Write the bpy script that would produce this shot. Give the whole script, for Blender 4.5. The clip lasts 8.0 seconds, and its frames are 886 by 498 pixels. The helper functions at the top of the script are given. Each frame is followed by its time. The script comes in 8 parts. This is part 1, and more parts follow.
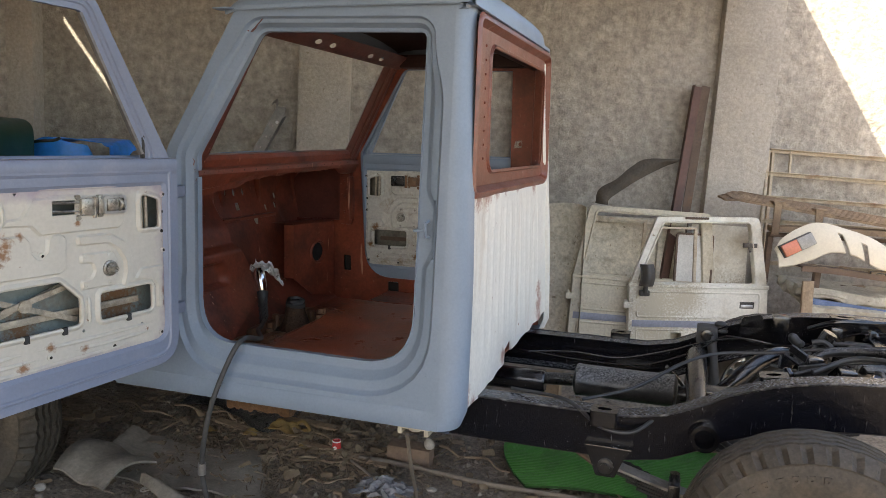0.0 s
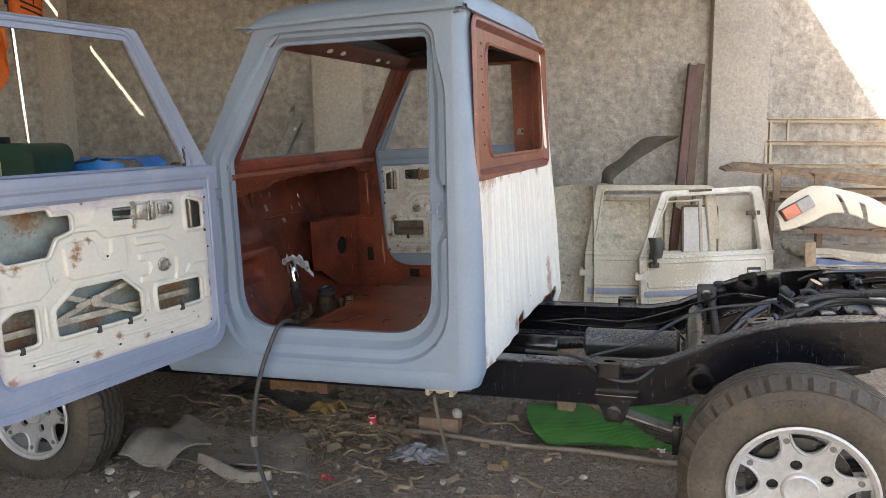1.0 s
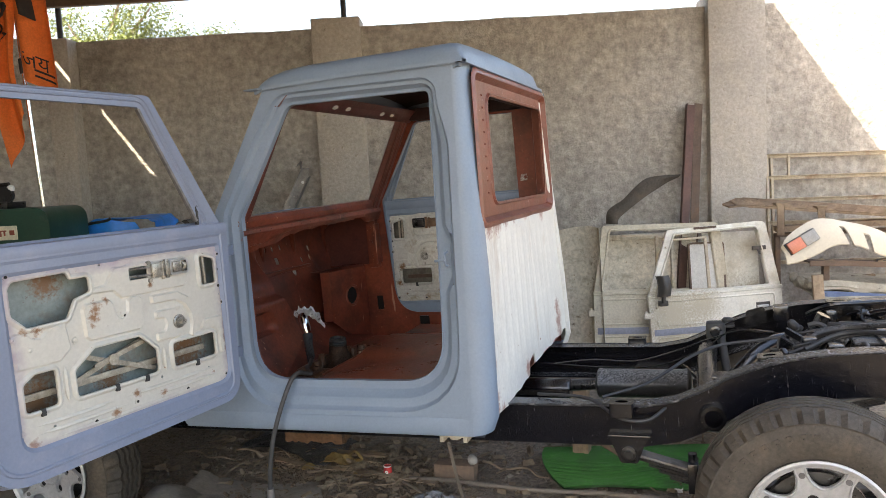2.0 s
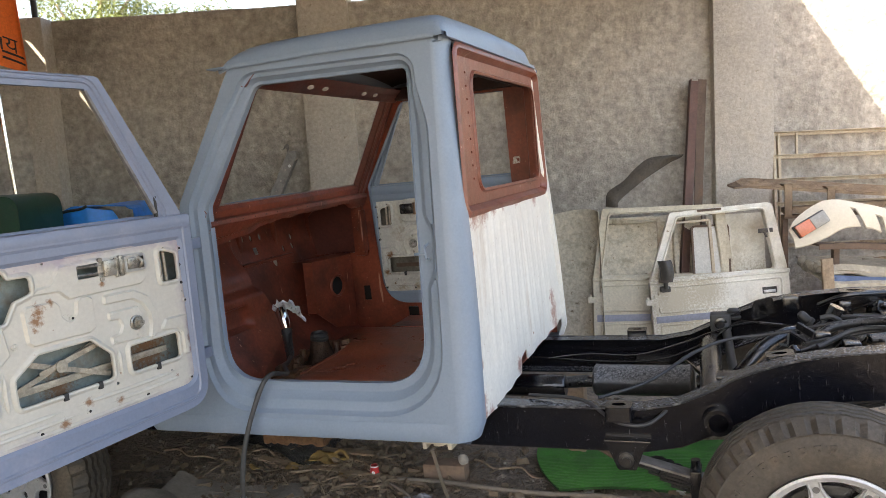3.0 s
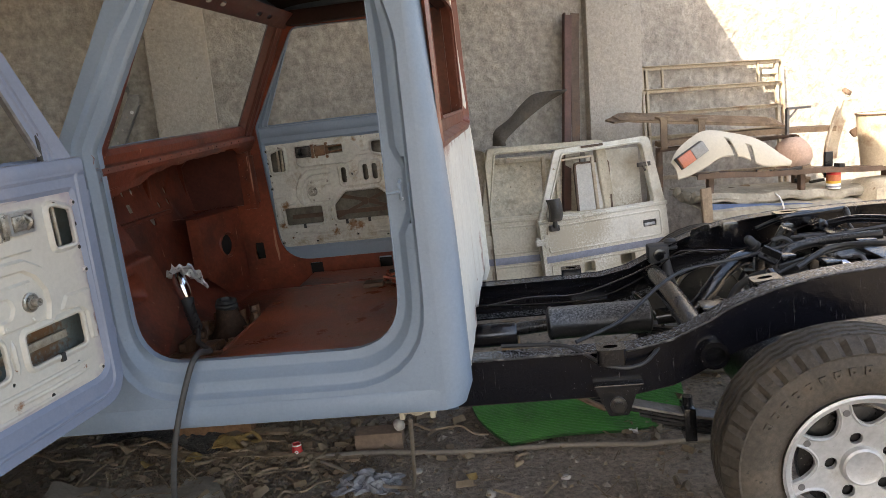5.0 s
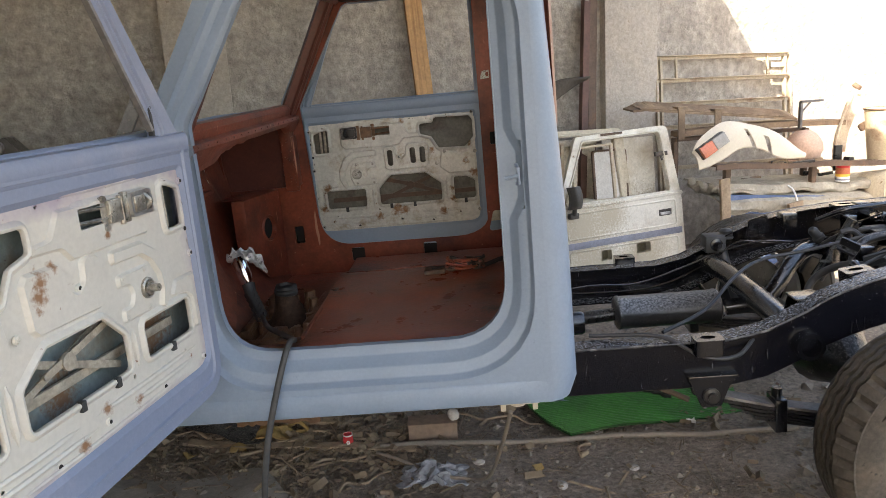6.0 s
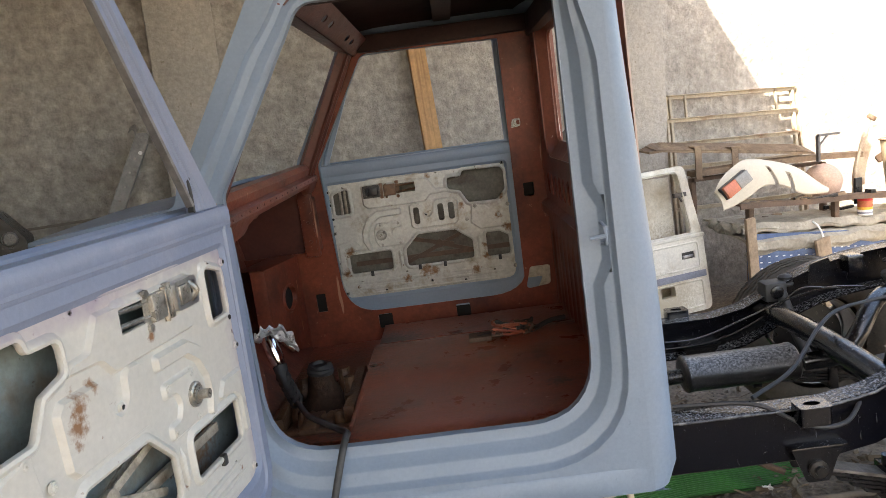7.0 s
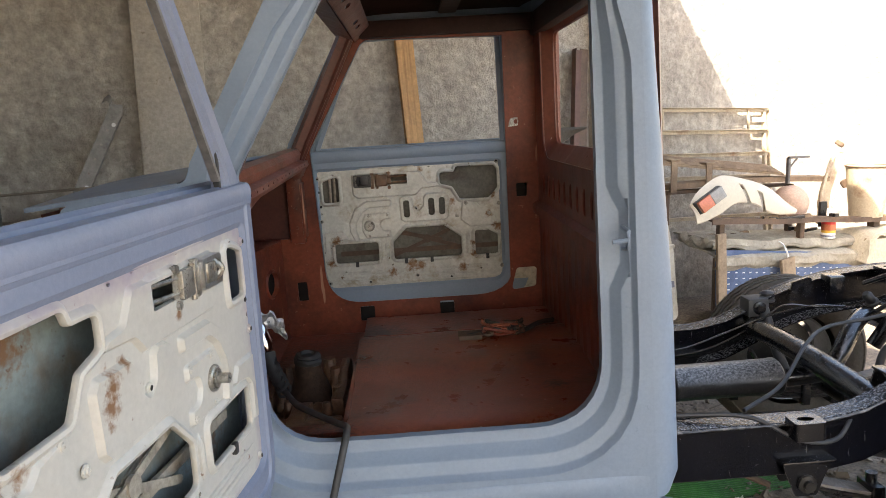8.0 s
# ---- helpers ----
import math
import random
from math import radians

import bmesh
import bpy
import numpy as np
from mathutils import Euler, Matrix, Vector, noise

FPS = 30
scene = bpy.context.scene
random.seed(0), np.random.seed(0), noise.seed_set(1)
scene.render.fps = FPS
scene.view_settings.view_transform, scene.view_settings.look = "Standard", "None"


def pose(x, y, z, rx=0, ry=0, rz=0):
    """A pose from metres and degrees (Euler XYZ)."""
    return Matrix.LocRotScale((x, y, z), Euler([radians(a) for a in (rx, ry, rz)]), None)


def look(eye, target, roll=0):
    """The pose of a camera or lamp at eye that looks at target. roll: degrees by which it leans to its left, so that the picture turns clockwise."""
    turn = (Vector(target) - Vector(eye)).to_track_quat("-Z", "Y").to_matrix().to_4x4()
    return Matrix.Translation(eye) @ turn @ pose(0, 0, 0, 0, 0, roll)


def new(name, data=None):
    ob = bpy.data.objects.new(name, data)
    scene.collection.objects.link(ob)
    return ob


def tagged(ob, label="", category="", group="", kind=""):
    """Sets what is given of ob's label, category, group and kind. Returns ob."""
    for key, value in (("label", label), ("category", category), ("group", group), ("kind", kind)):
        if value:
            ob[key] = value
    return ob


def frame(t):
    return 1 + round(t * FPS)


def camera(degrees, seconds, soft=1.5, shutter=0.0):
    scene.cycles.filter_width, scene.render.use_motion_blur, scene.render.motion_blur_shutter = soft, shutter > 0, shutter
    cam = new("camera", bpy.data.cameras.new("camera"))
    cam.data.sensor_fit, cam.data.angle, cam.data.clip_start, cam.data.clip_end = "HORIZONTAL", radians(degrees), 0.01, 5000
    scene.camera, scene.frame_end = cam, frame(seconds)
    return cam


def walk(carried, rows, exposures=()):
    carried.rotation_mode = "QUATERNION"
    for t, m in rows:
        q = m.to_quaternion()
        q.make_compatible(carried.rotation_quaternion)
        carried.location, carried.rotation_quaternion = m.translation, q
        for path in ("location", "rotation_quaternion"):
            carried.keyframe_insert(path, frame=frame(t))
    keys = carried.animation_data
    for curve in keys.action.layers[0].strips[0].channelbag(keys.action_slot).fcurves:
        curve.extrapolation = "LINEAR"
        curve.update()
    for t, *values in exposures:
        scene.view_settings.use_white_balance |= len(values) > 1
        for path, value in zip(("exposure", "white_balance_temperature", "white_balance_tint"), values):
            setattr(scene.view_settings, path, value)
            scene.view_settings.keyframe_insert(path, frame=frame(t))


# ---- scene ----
cam = camera(61.0, 8.0, soft=0.4)
PATH = [
    (0, (-0.022, 0.032, 1.436), (-0.701, 1.888, 1.13), 3.5),
    (0.5, (0.098, -0.04, 1.424), (-0.543, 1.819, 1.055), 2.7),
    (1, (0.111, -0.225, 1.417), (-0.622, 1.609, 1.103), -0.8),
    (1.5, (0.123, -0.337, 1.425), (-0.653, 1.495, 1.22), -0.5),
    (2, (0.132, -0.27, 1.431), (-0.625, 1.572, 1.237), -3.0),
    (2.2, (0.141, -0.218, 1.44), (-0.604, 1.631, 1.283), -2.8),
    (3.3, (0.089, -0.009, 1.446), (-0.681, 1.817, 1.179), -3.7),
    (3.5, (0.055, -0.005, 1.447), (-0.594, 1.874, 1.224), -3.5),
    (4, (-0.114, -0.052, 1.448), (-0.628, 1.854, 1.128), -2.1),
    (4.5, (-0.276, -0.021, 1.431), (-0.672, 1.919, 1.149), -2.4),
    (4.9, (-0.4, 0.117, 1.39), (-0.789, 2.04, 1.001), -4.4),
    (5, (-0.451, 0.167, 1.381), (-0.742, 2.105, 0.982), -4.8),
    (5.2, (-0.544, 0.232, 1.392), (-0.896, 2.146, 0.932), -8.1),
    (6.3, (-0.978, 0.182, 1.401), (-1.104, 2.14, 1.014), -2.2),
    (6.5, (-1.026, 0.235, 1.408), (-1.151, 2.202, 1.072), -2.6),
    (7, (-1.12, 0.435, 1.423), (-1.232, 2.405, 1.098), -5.8),
    (7.5, (-1.18, 0.502, 1.408), (-1.236, 2.469, 1.049), -2.6),
    (8, (-1.28, 0.47, 1.416), (-1.259, 2.441, 1.078), -1.5),
]
walk(cam, [(t, look(eye, target, roll)) for t, eye, target, roll in PATH],
     [(0, 2.12, 7500, 11), (0.5, 2.46, 7500, 11), (1.0, 2.5, 7500, 11), (1.5, 2.64, 7500, 11), (2.0, 2.42, 7500, 11), (2.2, 2.40, 7500, 11), (3.5, 2.36, 7500, 11), (4, 1.95, 7500, 11), (4.5, 2.03, 7500, 11), (5, 2.12, 7500, 11), (6.5, 2.48, 7500, 11), (8, 2.48, 7500, 11)])

# ---- world, sun, exposure ----
# Wall frame: x along the back wall, y into it, z up. Truck frame: x rearwards, y across, z up from the sill.
WALL = pose(-1.3, 5.42, 0, 0, 0, 21)
TRUCK = pose(-0.72, 2.12, 0.52, 0, -2, 2)
sun_way = WALL.to_3x3() @ Vector((0.552, 0.50, -0.80))
sun_way.normalize()
to_sun = -sun_way
world = bpy.data.worlds.new("world")
scene.world = world
world.use_nodes = True
wt = world.node_tree
sky = wt.nodes.new("ShaderNodeTexSky")
sky.sky_type = "NISHITA"
sky.sun_disc = False
sky.sun_elevation = math.asin(to_sun.z)
sky.sun_rotation = math.atan2(to_sun.x, to_sun.y)
sky.air_density, sky.dust_density = 1.0, 3.0
wt.links.new(sky.outputs["Color"], wt.nodes["Background"].inputs["Color"])
wt.nodes["Background"].inputs["Strength"].default_value = 0.15
sun_data = bpy.data.lights.new("sun", "SUN")
sun_data.energy, sun_data.angle, sun_data.color = 4.5, radians(0.5), (1.0, 0.94, 0.84)
sun = new("sun", sun_data)
sun.matrix_world = look((0, 0, 20), Vector((0, 0, 20)) + sun_way)


# ---- materials ----
def mat(name, base, rough=0.6, metal=0.0, vary=0.15, size=6.0, grain=60.0, bump=0.15, stain=None, amount=0.35,
        stain_size=3.0, streak=1.0, coat=0.0, fine=None, fine_amount=0.0, fine_size=40.0, per_object=0.0, relief=0.006,
        spec=0.5, grit=0.10, spots=(), spot_colour=(0.23, 0.100, 0.035), overspray=None, dust_sheen=None, scratch=None):
    """A painted or mineral surface: two scales of colour change, stains of a second colour, fine flecks of a third, bump."""
    m = bpy.data.materials.new(name)
    m.use_nodes = True
    nt = m.node_tree
    n, l = nt.nodes, nt.links
    b = n["Principled BSDF"]
    b.inputs["Roughness"].default_value, b.inputs["Metallic"].default_value = rough, metal
    b.inputs["Specular IOR Level"].default_value = spec
    if coat:
        b.inputs["Coat Weight"].default_value, b.inputs["Coat Roughness"].default_value = coat, 0.2
    co = n.new("ShaderNodeTexCoord")

    def noise_tex(scale, detail=6, stretch=1.0):
        mp = n.new("ShaderNodeMapping")
        mp.inputs["Scale"].default_value = (1, 1, stretch)
        l.new(co.outputs["Object"], mp.inputs["Vector"])
        t = n.new("ShaderNodeTexNoise")
        t.inputs["Scale"].default_value, t.inputs["Detail"].default_value = scale, detail
        t.inputs["Roughness"].default_value = 0.65
        l.new(mp.outputs["Vector"], t.inputs["Vector"])
        return t.outputs["Fac"]

    def ramp(fac, lo, hi):
        r = n.new("ShaderNodeMapRange")
        r.inputs["From Min"].default_value, r.inputs["From Max"].default_value = lo, hi
        l.new(fac, r.inputs["Value"])
        return r.outputs["Result"]

    def mix(fac, a, c):
        x = n.new("ShaderNodeMix")
        x.data_type = "RGBA"
        if isinstance(fac, float):
            x.inputs[0].default_value = fac
        else:
            l.new(fac, x.inputs[0])
        for sock, v in ((6, a), (7, c)):
            if isinstance(v, tuple):
                x.inputs[sock].default_value = (*v, 1)
            else:
                l.new(v, x.inputs[sock])
        return x.outputs[2]

    dark = tuple(v * (1 - vary) for v in base)
    light = tuple(min(1, v * (1 + vary)) for v in base)
    col = mix(ramp(noise_tex(size), 0.3, 0.7), dark, light)
    if stain:
        col = mix(ramp(noise_tex(stain_size, 8, streak), 0.72 - amount * 0.5, 0.85 - amount * 0.3), col, stain)
    if fine:
        col = mix(ramp(noise_tex(fine_size, 4), 0.70 - fine_amount * 0.3, 0.76 - fine_amount * 0.2), col, fine)
    if grit:
        v = n.new("ShaderNodeHueSaturation")
        g = n.new("ShaderNodeMapRange")
        g.inputs["From Min"].default_value, g.inputs["From Max"].default_value = 0.32, 0.68
        g.inputs["To Min"].default_value, g.inputs["To Max"].default_value = 1 - 1.6 * grit, 1 + grit
        l.new(noise_tex(grain * 1.3, 5), g.inputs["Value"])
        l.new(g.outputs["Result"], v.inputs["Value"])
        l.new(col, v.inputs["Color"])
        col = v.outputs["Color"]
    for x, y, z, r in spots:
        # a worn or rusted patch with a ragged edge
        d = n.new("ShaderNodeVectorMath")
        d.operation = "DISTANCE"
        l.new(co.outputs["Object"], d.inputs[0])
        d.inputs[1].default_value = (x, y, z)
        ragged = n.new("ShaderNodeMath")
        ragged.operation = "MULTIPLY_ADD"
        l.new(noise_tex(75, 8), ragged.inputs[0])
        ragged.inputs[1].default_value = -2.6 * r
        l.new(d.outputs["Value"], ragged.inputs[2])
        blot = ramp(ragged.outputs["Value"], -0.30 * r, -1.0 * r)
        n[-1].inputs["To Max"].default_value = 0.92
        col = mix(blot, col, spot_colour)
    if overspray:
        # paint mist from the neighbouring panel along the edges of a rectangle in x and z
        x0, x1, z0, z1, reach, mist = overspray
        xyz = n.new("ShaderNodeSeparateXYZ")
        l.new(co.outputs["Object"], xyz.inputs[0])
        near = None
        for axis, sign, off in (("X", 1, -x0), ("X", -1, x1), ("Z", 1, -z0), ("Z", -1, z1)):
            e = n.new("ShaderNodeMath")
            e.operation = "MULTIPLY_ADD"
            l.new(xyz.outputs[axis], e.inputs[0])
            e.inputs[1].default_value, e.inputs[2].default_value = sign, off
            if near is None:
                near = e.outputs[0]
            else:
                least = n.new("ShaderNodeMath")
                least.operation = "MINIMUM"
                l.new(near, least.inputs[0])
                l.new(e.outputs[0], least.inputs[1])
                near = least.outputs[0]
        wob = n.new("ShaderNodeMath")
        wob.operation = "MULTIPLY_ADD"
        l.new(noise_tex(9, 4), wob.inputs[0])
        wob.inputs[1].default_value = 2.2 * reach
        l.new(near, wob.inputs[2])
        col = mix(ramp(wob.outputs[0], 1.75 * reach, 0.95 * reach), col, mist)
    if scratch:
        # short pale scratches
        tone, amt = scratch
        col = mix(ramp(noise_tex(26, 3, 0.06), 0.74 - amt, 0.77 - amt), col, tone)
    if dust_sheen:
        # pale tone on upward faces: dusty parts, and sky sheen painted on the blacks
        tone, amt = dust_sheen
        geo = n.new("ShaderNodeNewGeometry")
        sep = n.new("ShaderNodeSeparateXYZ")
        l.new(geo.outputs["Normal"], sep.inputs[0])
        lie = n.new("ShaderNodeMath")
        lie.operation = "MULTIPLY"
        l.new(ramp(sep.outputs["Z"], 0.25, 1.0), lie.inputs[0])
        l.new(ramp(noise_tex(130, 8), 0.66 - amt * 0.3, 0.90 - amt * 0.3), lie.inputs[1])
        col = mix(lie.outputs[0], col, tone)
    if per_object:
        info = n.new("ShaderNodeObjectInfo")
        hsv = n.new("ShaderNodeHueSaturation")
        l.new(ramp(info.outputs["Random"], 0.0, 1.0), hsv.inputs["Value"])
        mr = [x for x in n if x.bl_idname == "ShaderNodeMapRange"][-1]
        mr.inputs["To Min"].default_value, mr.inputs["To Max"].default_value = 1 - per_object, 1 + per_object
        l.new(col, hsv.inputs["Color"])
        col = hsv.outputs["Color"]
    l.new(col, b.inputs["Base Color"])
    rr = n.new("ShaderNodeMapRange")
    rr.inputs["To Min"].default_value, rr.inputs["To Max"].default_value = max(0.02, rough - 0.12), min(1, rough + 0.12)
    l.new(noise_tex(size * 2.3), rr.inputs["Value"])
    l.new(rr.outputs["Result"], b.inputs["Roughness"])
    if bump:
        bp = n.new("ShaderNodeBump")
        bp.inputs["Strength"].default_value, bp.inputs["Distance"].default_value = bump, relief
        l.new(noise_tex(grain, 8), bp.inputs["Height"])
        l.new(bp.outputs["Normal"], b.inputs["Normal"])
    return m


M = {}
M["primer"] = mat("blue_grey_primer", (0.205, 0.262, 0.335), 0.42, vary=0.06, size=3, grain=90, bump=0.10, stain=(0.245, 0.300, 0.370), amount=0.3, stain_size=2.5, fine=(0.17, 0.22, 0.285), fine_amount=0.1, grit=0.04)
M["primer_door"] = mat("lavender_grey_primer", (0.200, 0.235, 0.320), 0.42, vary=0.07, size=3, grain=90, bump=0.10, stain=(0.275, 0.285, 0.350), amount=0.35, stain_size=3, grit=0.04)
M["cream"] = mat("cream_paint", (0.78, 0.755, 0.69), 0.36, vary=0.06, size=4, grain=50, bump=0.12, stain=(0.55, 0.46, 0.36), amount=0.27, stain_size=6, streak=0.2, fine=(0.30, 0.14, 0.07), fine_amount=0.11, fine_size=30, grit=0.05, scratch=((0.42, 0.30, 0.24), 0.0),
                 spots=((0.01, 0.20, 0.72, 0.055), (0.01, 0.30, 0.73, 0.060), (0.01, 0.42, 0.735, 0.045), (0.01, 0.55, 0.735, 0.035), (0.01, 0.75, 0.735, 0.035), (0.01, 1.26, 0.16, 0.070), (0.01, 1.24, 0.24, 0.05), (0.01, 1.28, 0.08, 0.06), (0.01, 0.12, 0.10, 0.045), (0.01, 0.13, 0.22, 0.032), (0.01, 0.12, 0.04, 0.05), (0.01, 0.20, 0.03, 0.04), (0.01, 1.05, 0.72, 0.045), (0.01, 0.14, 0.60, 0.022), (0.01, 0.60, 0.09, 0.04)), spot_colour=(0.34, 0.15, 0.10))
M["door_white"] = mat("door_white_paint", (0.56, 0.535, 0.475), 0.34, vary=0.05, size=5, grain=60, bump=0.08, stain=(0.50, 0.42, 0.31), amount=0.16, stain_size=7, fine=(0.22, 0.10, 0.05), fine_amount=0.05, fine_size=30, grit=0.04, overspray=(0.004, 0.781, 0.229, 0.742, 0.055, (0.355, 0.300, 0.345)),
                      spots=((0.515, 0.008, 0.602, 0.024), (0.525, 0.008, 0.575, 0.024), (0.530, 0.008, 0.550, 0.014), (0.475, 0.008, 0.617, 0.013), (0.70, 0.01, 0.572, 0.018), (0.735, 0.01, 0.575, 0.014), (0.012, 0.01, 0.40, 0.020), (0.015, 0.01, 0.36, 0.014), (0.213, 0.004, 0.500, 0.020), (0.745, 0.01, 0.255, 0.020), (0.40, 0.01, 0.305, 0.018), (0.48, 0.01, 0.268, 0.018), (0.30, 0.01, 0.278, 0.013), (0.31, 0.004, 0.640, 0.013)))
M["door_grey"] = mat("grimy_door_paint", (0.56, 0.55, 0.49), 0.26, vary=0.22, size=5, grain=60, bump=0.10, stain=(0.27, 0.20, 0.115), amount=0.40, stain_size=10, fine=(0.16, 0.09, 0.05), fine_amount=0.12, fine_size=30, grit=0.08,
                     spots=((0.069, 0.008, 0.443, 0.026), (0.388, 0.01, 0.325, 0.036), (0.42, 0.01, 0.322, 0.024), (0.757, 0.01, 0.465, 0.026), (0.04, 0.01, 0.355, 0.022), (0.570, 0.008, 0.58, 0.018), (0.725, 0.006, 0.52, 0.018), (0.655, 0.01, 0.40, 0.020), (0.655, 0.01, 0.355, 0.020), (0.74, 0.01, 0.60, 0.018), (0.30, 0.01, 0.30, 0.022), (0.60, 0.01, 0.30, 0.024), (0.44, 0.01, 0.72, 0.014)), spot_colour=(0.21, 0.10, 0.035))
M["door_inside"] = mat("door_inside_green_grey", (0.215, 0.255, 0.245), 0.42, vary=0.25, size=4, stain=(0.20, 0.12, 0.06), amount=0.38, stain_size=6, fine=(0.10, 0.05, 0.03), fine_amount=0.15,
                       spots=((0.14, 0.068, 0.38, 0.10), (0.70, 0.068, 0.36, 0.10), (0.62, 0.068, 0.70, 0.06), (0.45, 0.068, 0.36, 0.06)), spot_colour=(0.17, 0.075, 0.025))
M["oxide"] = mat("red_oxide_primer", (0.218, 0.053, 0.029), 0.36, spec=0.34, vary=0.36, size=3, grain=45, bump=0.2, stain=(0.072, 0.024, 0.018), amount=0.48, stain_size=4, fine=(0.44, 0.22, 0.14), fine_amount=0.10, fine_size=38, grit=0.12, scratch=((0.48, 0.24, 0.16), 0.045))
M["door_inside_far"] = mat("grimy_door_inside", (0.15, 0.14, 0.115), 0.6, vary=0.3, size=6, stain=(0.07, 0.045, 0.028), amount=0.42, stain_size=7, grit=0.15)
M["regulator"] = mat("dusty_regulator_steel", (0.40, 0.355, 0.285), 0.42, metal=0.2, vary=0.25, size=12, stain=(0.17, 0.105, 0.06), amount=0.38, stain_size=14, grit=0.18)
M["latch"] = mat("grimy_galvanised_latch", (0.36, 0.34, 0.30), 0.30, metal=0.6, vary=0.3, size=18, stain=(0.05, 0.035, 0.025), amount=0.45, stain_size=22, grit=0.2)
# Paler black for the rail lips; the sky's glint is put into the colour.
M["edge_glint"] = mat("black_edge_with_painted_glint", (0.035, 0.035, 0.038), 0.22, vary=0.4, size=14, grain=40, bump=0.4, stain=(0.22, 0.21, 0.20), amount=0.40, stain_size=24, grit=0.2, spec=0.7)
# Same oxide paint, darkened so that pillars and header look shaded.
M["oxide_shaded"] = mat("shaded_oxide_paint", (0.115, 0.032, 0.023), 0.4, vary=0.3, size=6, grain=45, bump=0.25, stain=(0.04, 0.018, 0.015), amount=0.40, stain_size=6, fine=(0.30, 0.16, 0.12), fine_amount=0.08, fine_size=45, grit=0.14)
# Dark base puts the missing overhead light into the colour, besides grime.
M["lining"] = mat("shade_darkened_roof_lining", (0.034, 0.015, 0.012), 0.6, vary=0.3, size=4, grain=40, bump=0.2, stain=(0.014, 0.010, 0.009), amount=0.4, stain_size=3, streak=1.0, fine=(0.12, 0.06, 0.045), fine_amount=0.08, grit=0.15, spec=0.3)
M["oxide_floor"] = mat("dusty_red_oxide_floor", (0.300, 0.086, 0.045), 0.30, spec=0.35, vary=0.24, size=3, grain=40, bump=0.28, stain=(0.115, 0.048, 0.033), amount=0.44, stain_size=4, fine=(0.52, 0.34, 0.26), fine_amount=0.08, fine_size=50, grit=0.10, scratch=((0.50, 0.30, 0.22), 0.03),
                       spots=((-0.27, 0.98, 0.13, 0.10), (-0.10, 1.05, 0.13, 0.10), (-0.20, 0.45, 0.13, 0.05), (-0.75, 1.15, 0.13, 0.14), (-1.0, 0.25, 0.06, 0.26), (-0.95, 1.12, 0.06, 0.3), (-0.78, 0.75, 0.10, 0.10)), spot_colour=(0.070, 0.038, 0.026))
M["oxide_bare"] = mat("worn_oxide_over_steel", (0.200, 0.064, 0.040), 0.32, vary=0.28, size=5, grain=50, bump=0.18, stain=(0.45, 0.32, 0.25), amount=0.15, stain_size=11, streak=0.10, fine=(0.72, 0.64, 0.58), fine_amount=0.08, fine_size=34, grit=0.12)
# Pale bluish tone on upward faces of both blacks paints the reflected sky.
M["black"] = mat("fresh_black_chassis_paint", (0.0045, 0.005, 0.007), 0.15, vary=0.3, size=8, grain=24, bump=0.5, stain=(0.010, 0.010, 0.011), amount=0.26, stain_size=6, fine=(0.30, 0.29, 0.28), fine_amount=0.08, fine_size=150, relief=0.006, spec=0.5, coat=0.5, grit=0.2, dust_sheen=((0.30, 0.305, 0.315), 0.32))
M["black_rail"] = mat("black_rail_paint_with_drips", (0.0045, 0.005, 0.008), 0.18, vary=0.3, size=8, grain=24, bump=0.55, stain=(0.20, 0.195, 0.19), amount=0.15, stain_size=150, streak=0.13, fine=(0.30, 0.295, 0.29), fine_amount=0.08, fine_size=150, relief=0.004, spec=0.30, grit=0.2, dust_sheen=((0.40, 0.415, 0.44), 0.62))
M["grease"] = mat("brown_grease", (0.175, 0.092, 0.048), 0.34, spec=0.4, vary=0.35, size=9, grain=40, bump=0.7, stain=(0.030, 0.021, 0.016), amount=0.40, stain_size=9, fine=(0.28, 0.20, 0.13), fine_amount=0.14, grit=0.2, relief=0.008)
M["grease_dark"] = mat("black_brown_grease", (0.045, 0.026, 0.017), 0.6, spec=0.12, vary=0.4, size=14, grain=40, bump=0.8, stain=(0.13, 0.072, 0.042), amount=0.34, stain_size=16, grit=0.25, relief=0.008)
M["leaf_steel"] = mat("worn_leaf_spring_steel", (0.20, 0.19, 0.18), 0.45, metal=0.4, vary=0.25, size=10, grain=40, bump=0.4, stain=(0.05, 0.045, 0.04), amount=0.35, stain_size=8, grit=0.15)
M["cable"] = mat("black_cable_sheath", (0.030, 0.030, 0.032), 0.42, vary=0.2, size=12, bump=0.1, spec=0.4)
M["black_dull"] = mat("dull_greasy_black", (0.010, 0.010, 0.011), 0.30, vary=0.3, size=9, grain=40, bump=0.5, stain=(0.032, 0.029, 0.026), amount=0.36, stain_size=8, fine=(0.24, 0.23, 0.22), fine_amount=0.12, fine_size=110, spec=0.45, grit=0.2, dust_sheen=((0.26, 0.255, 0.245), 0.55))
M["muffler"] = mat("dusty_black_muffler", (0.020, 0.020, 0.020), 0.32, vary=0.3, size=9, grain=40, bump=0.4, stain=(0.05, 0.046, 0.042), amount=0.36, stain_size=12, fine=(0.30, 0.29, 0.28), fine_amount=0.10, fine_size=120, spec=0.5, grit=0.2, dust_sheen=((0.27, 0.265, 0.26), 0.8))
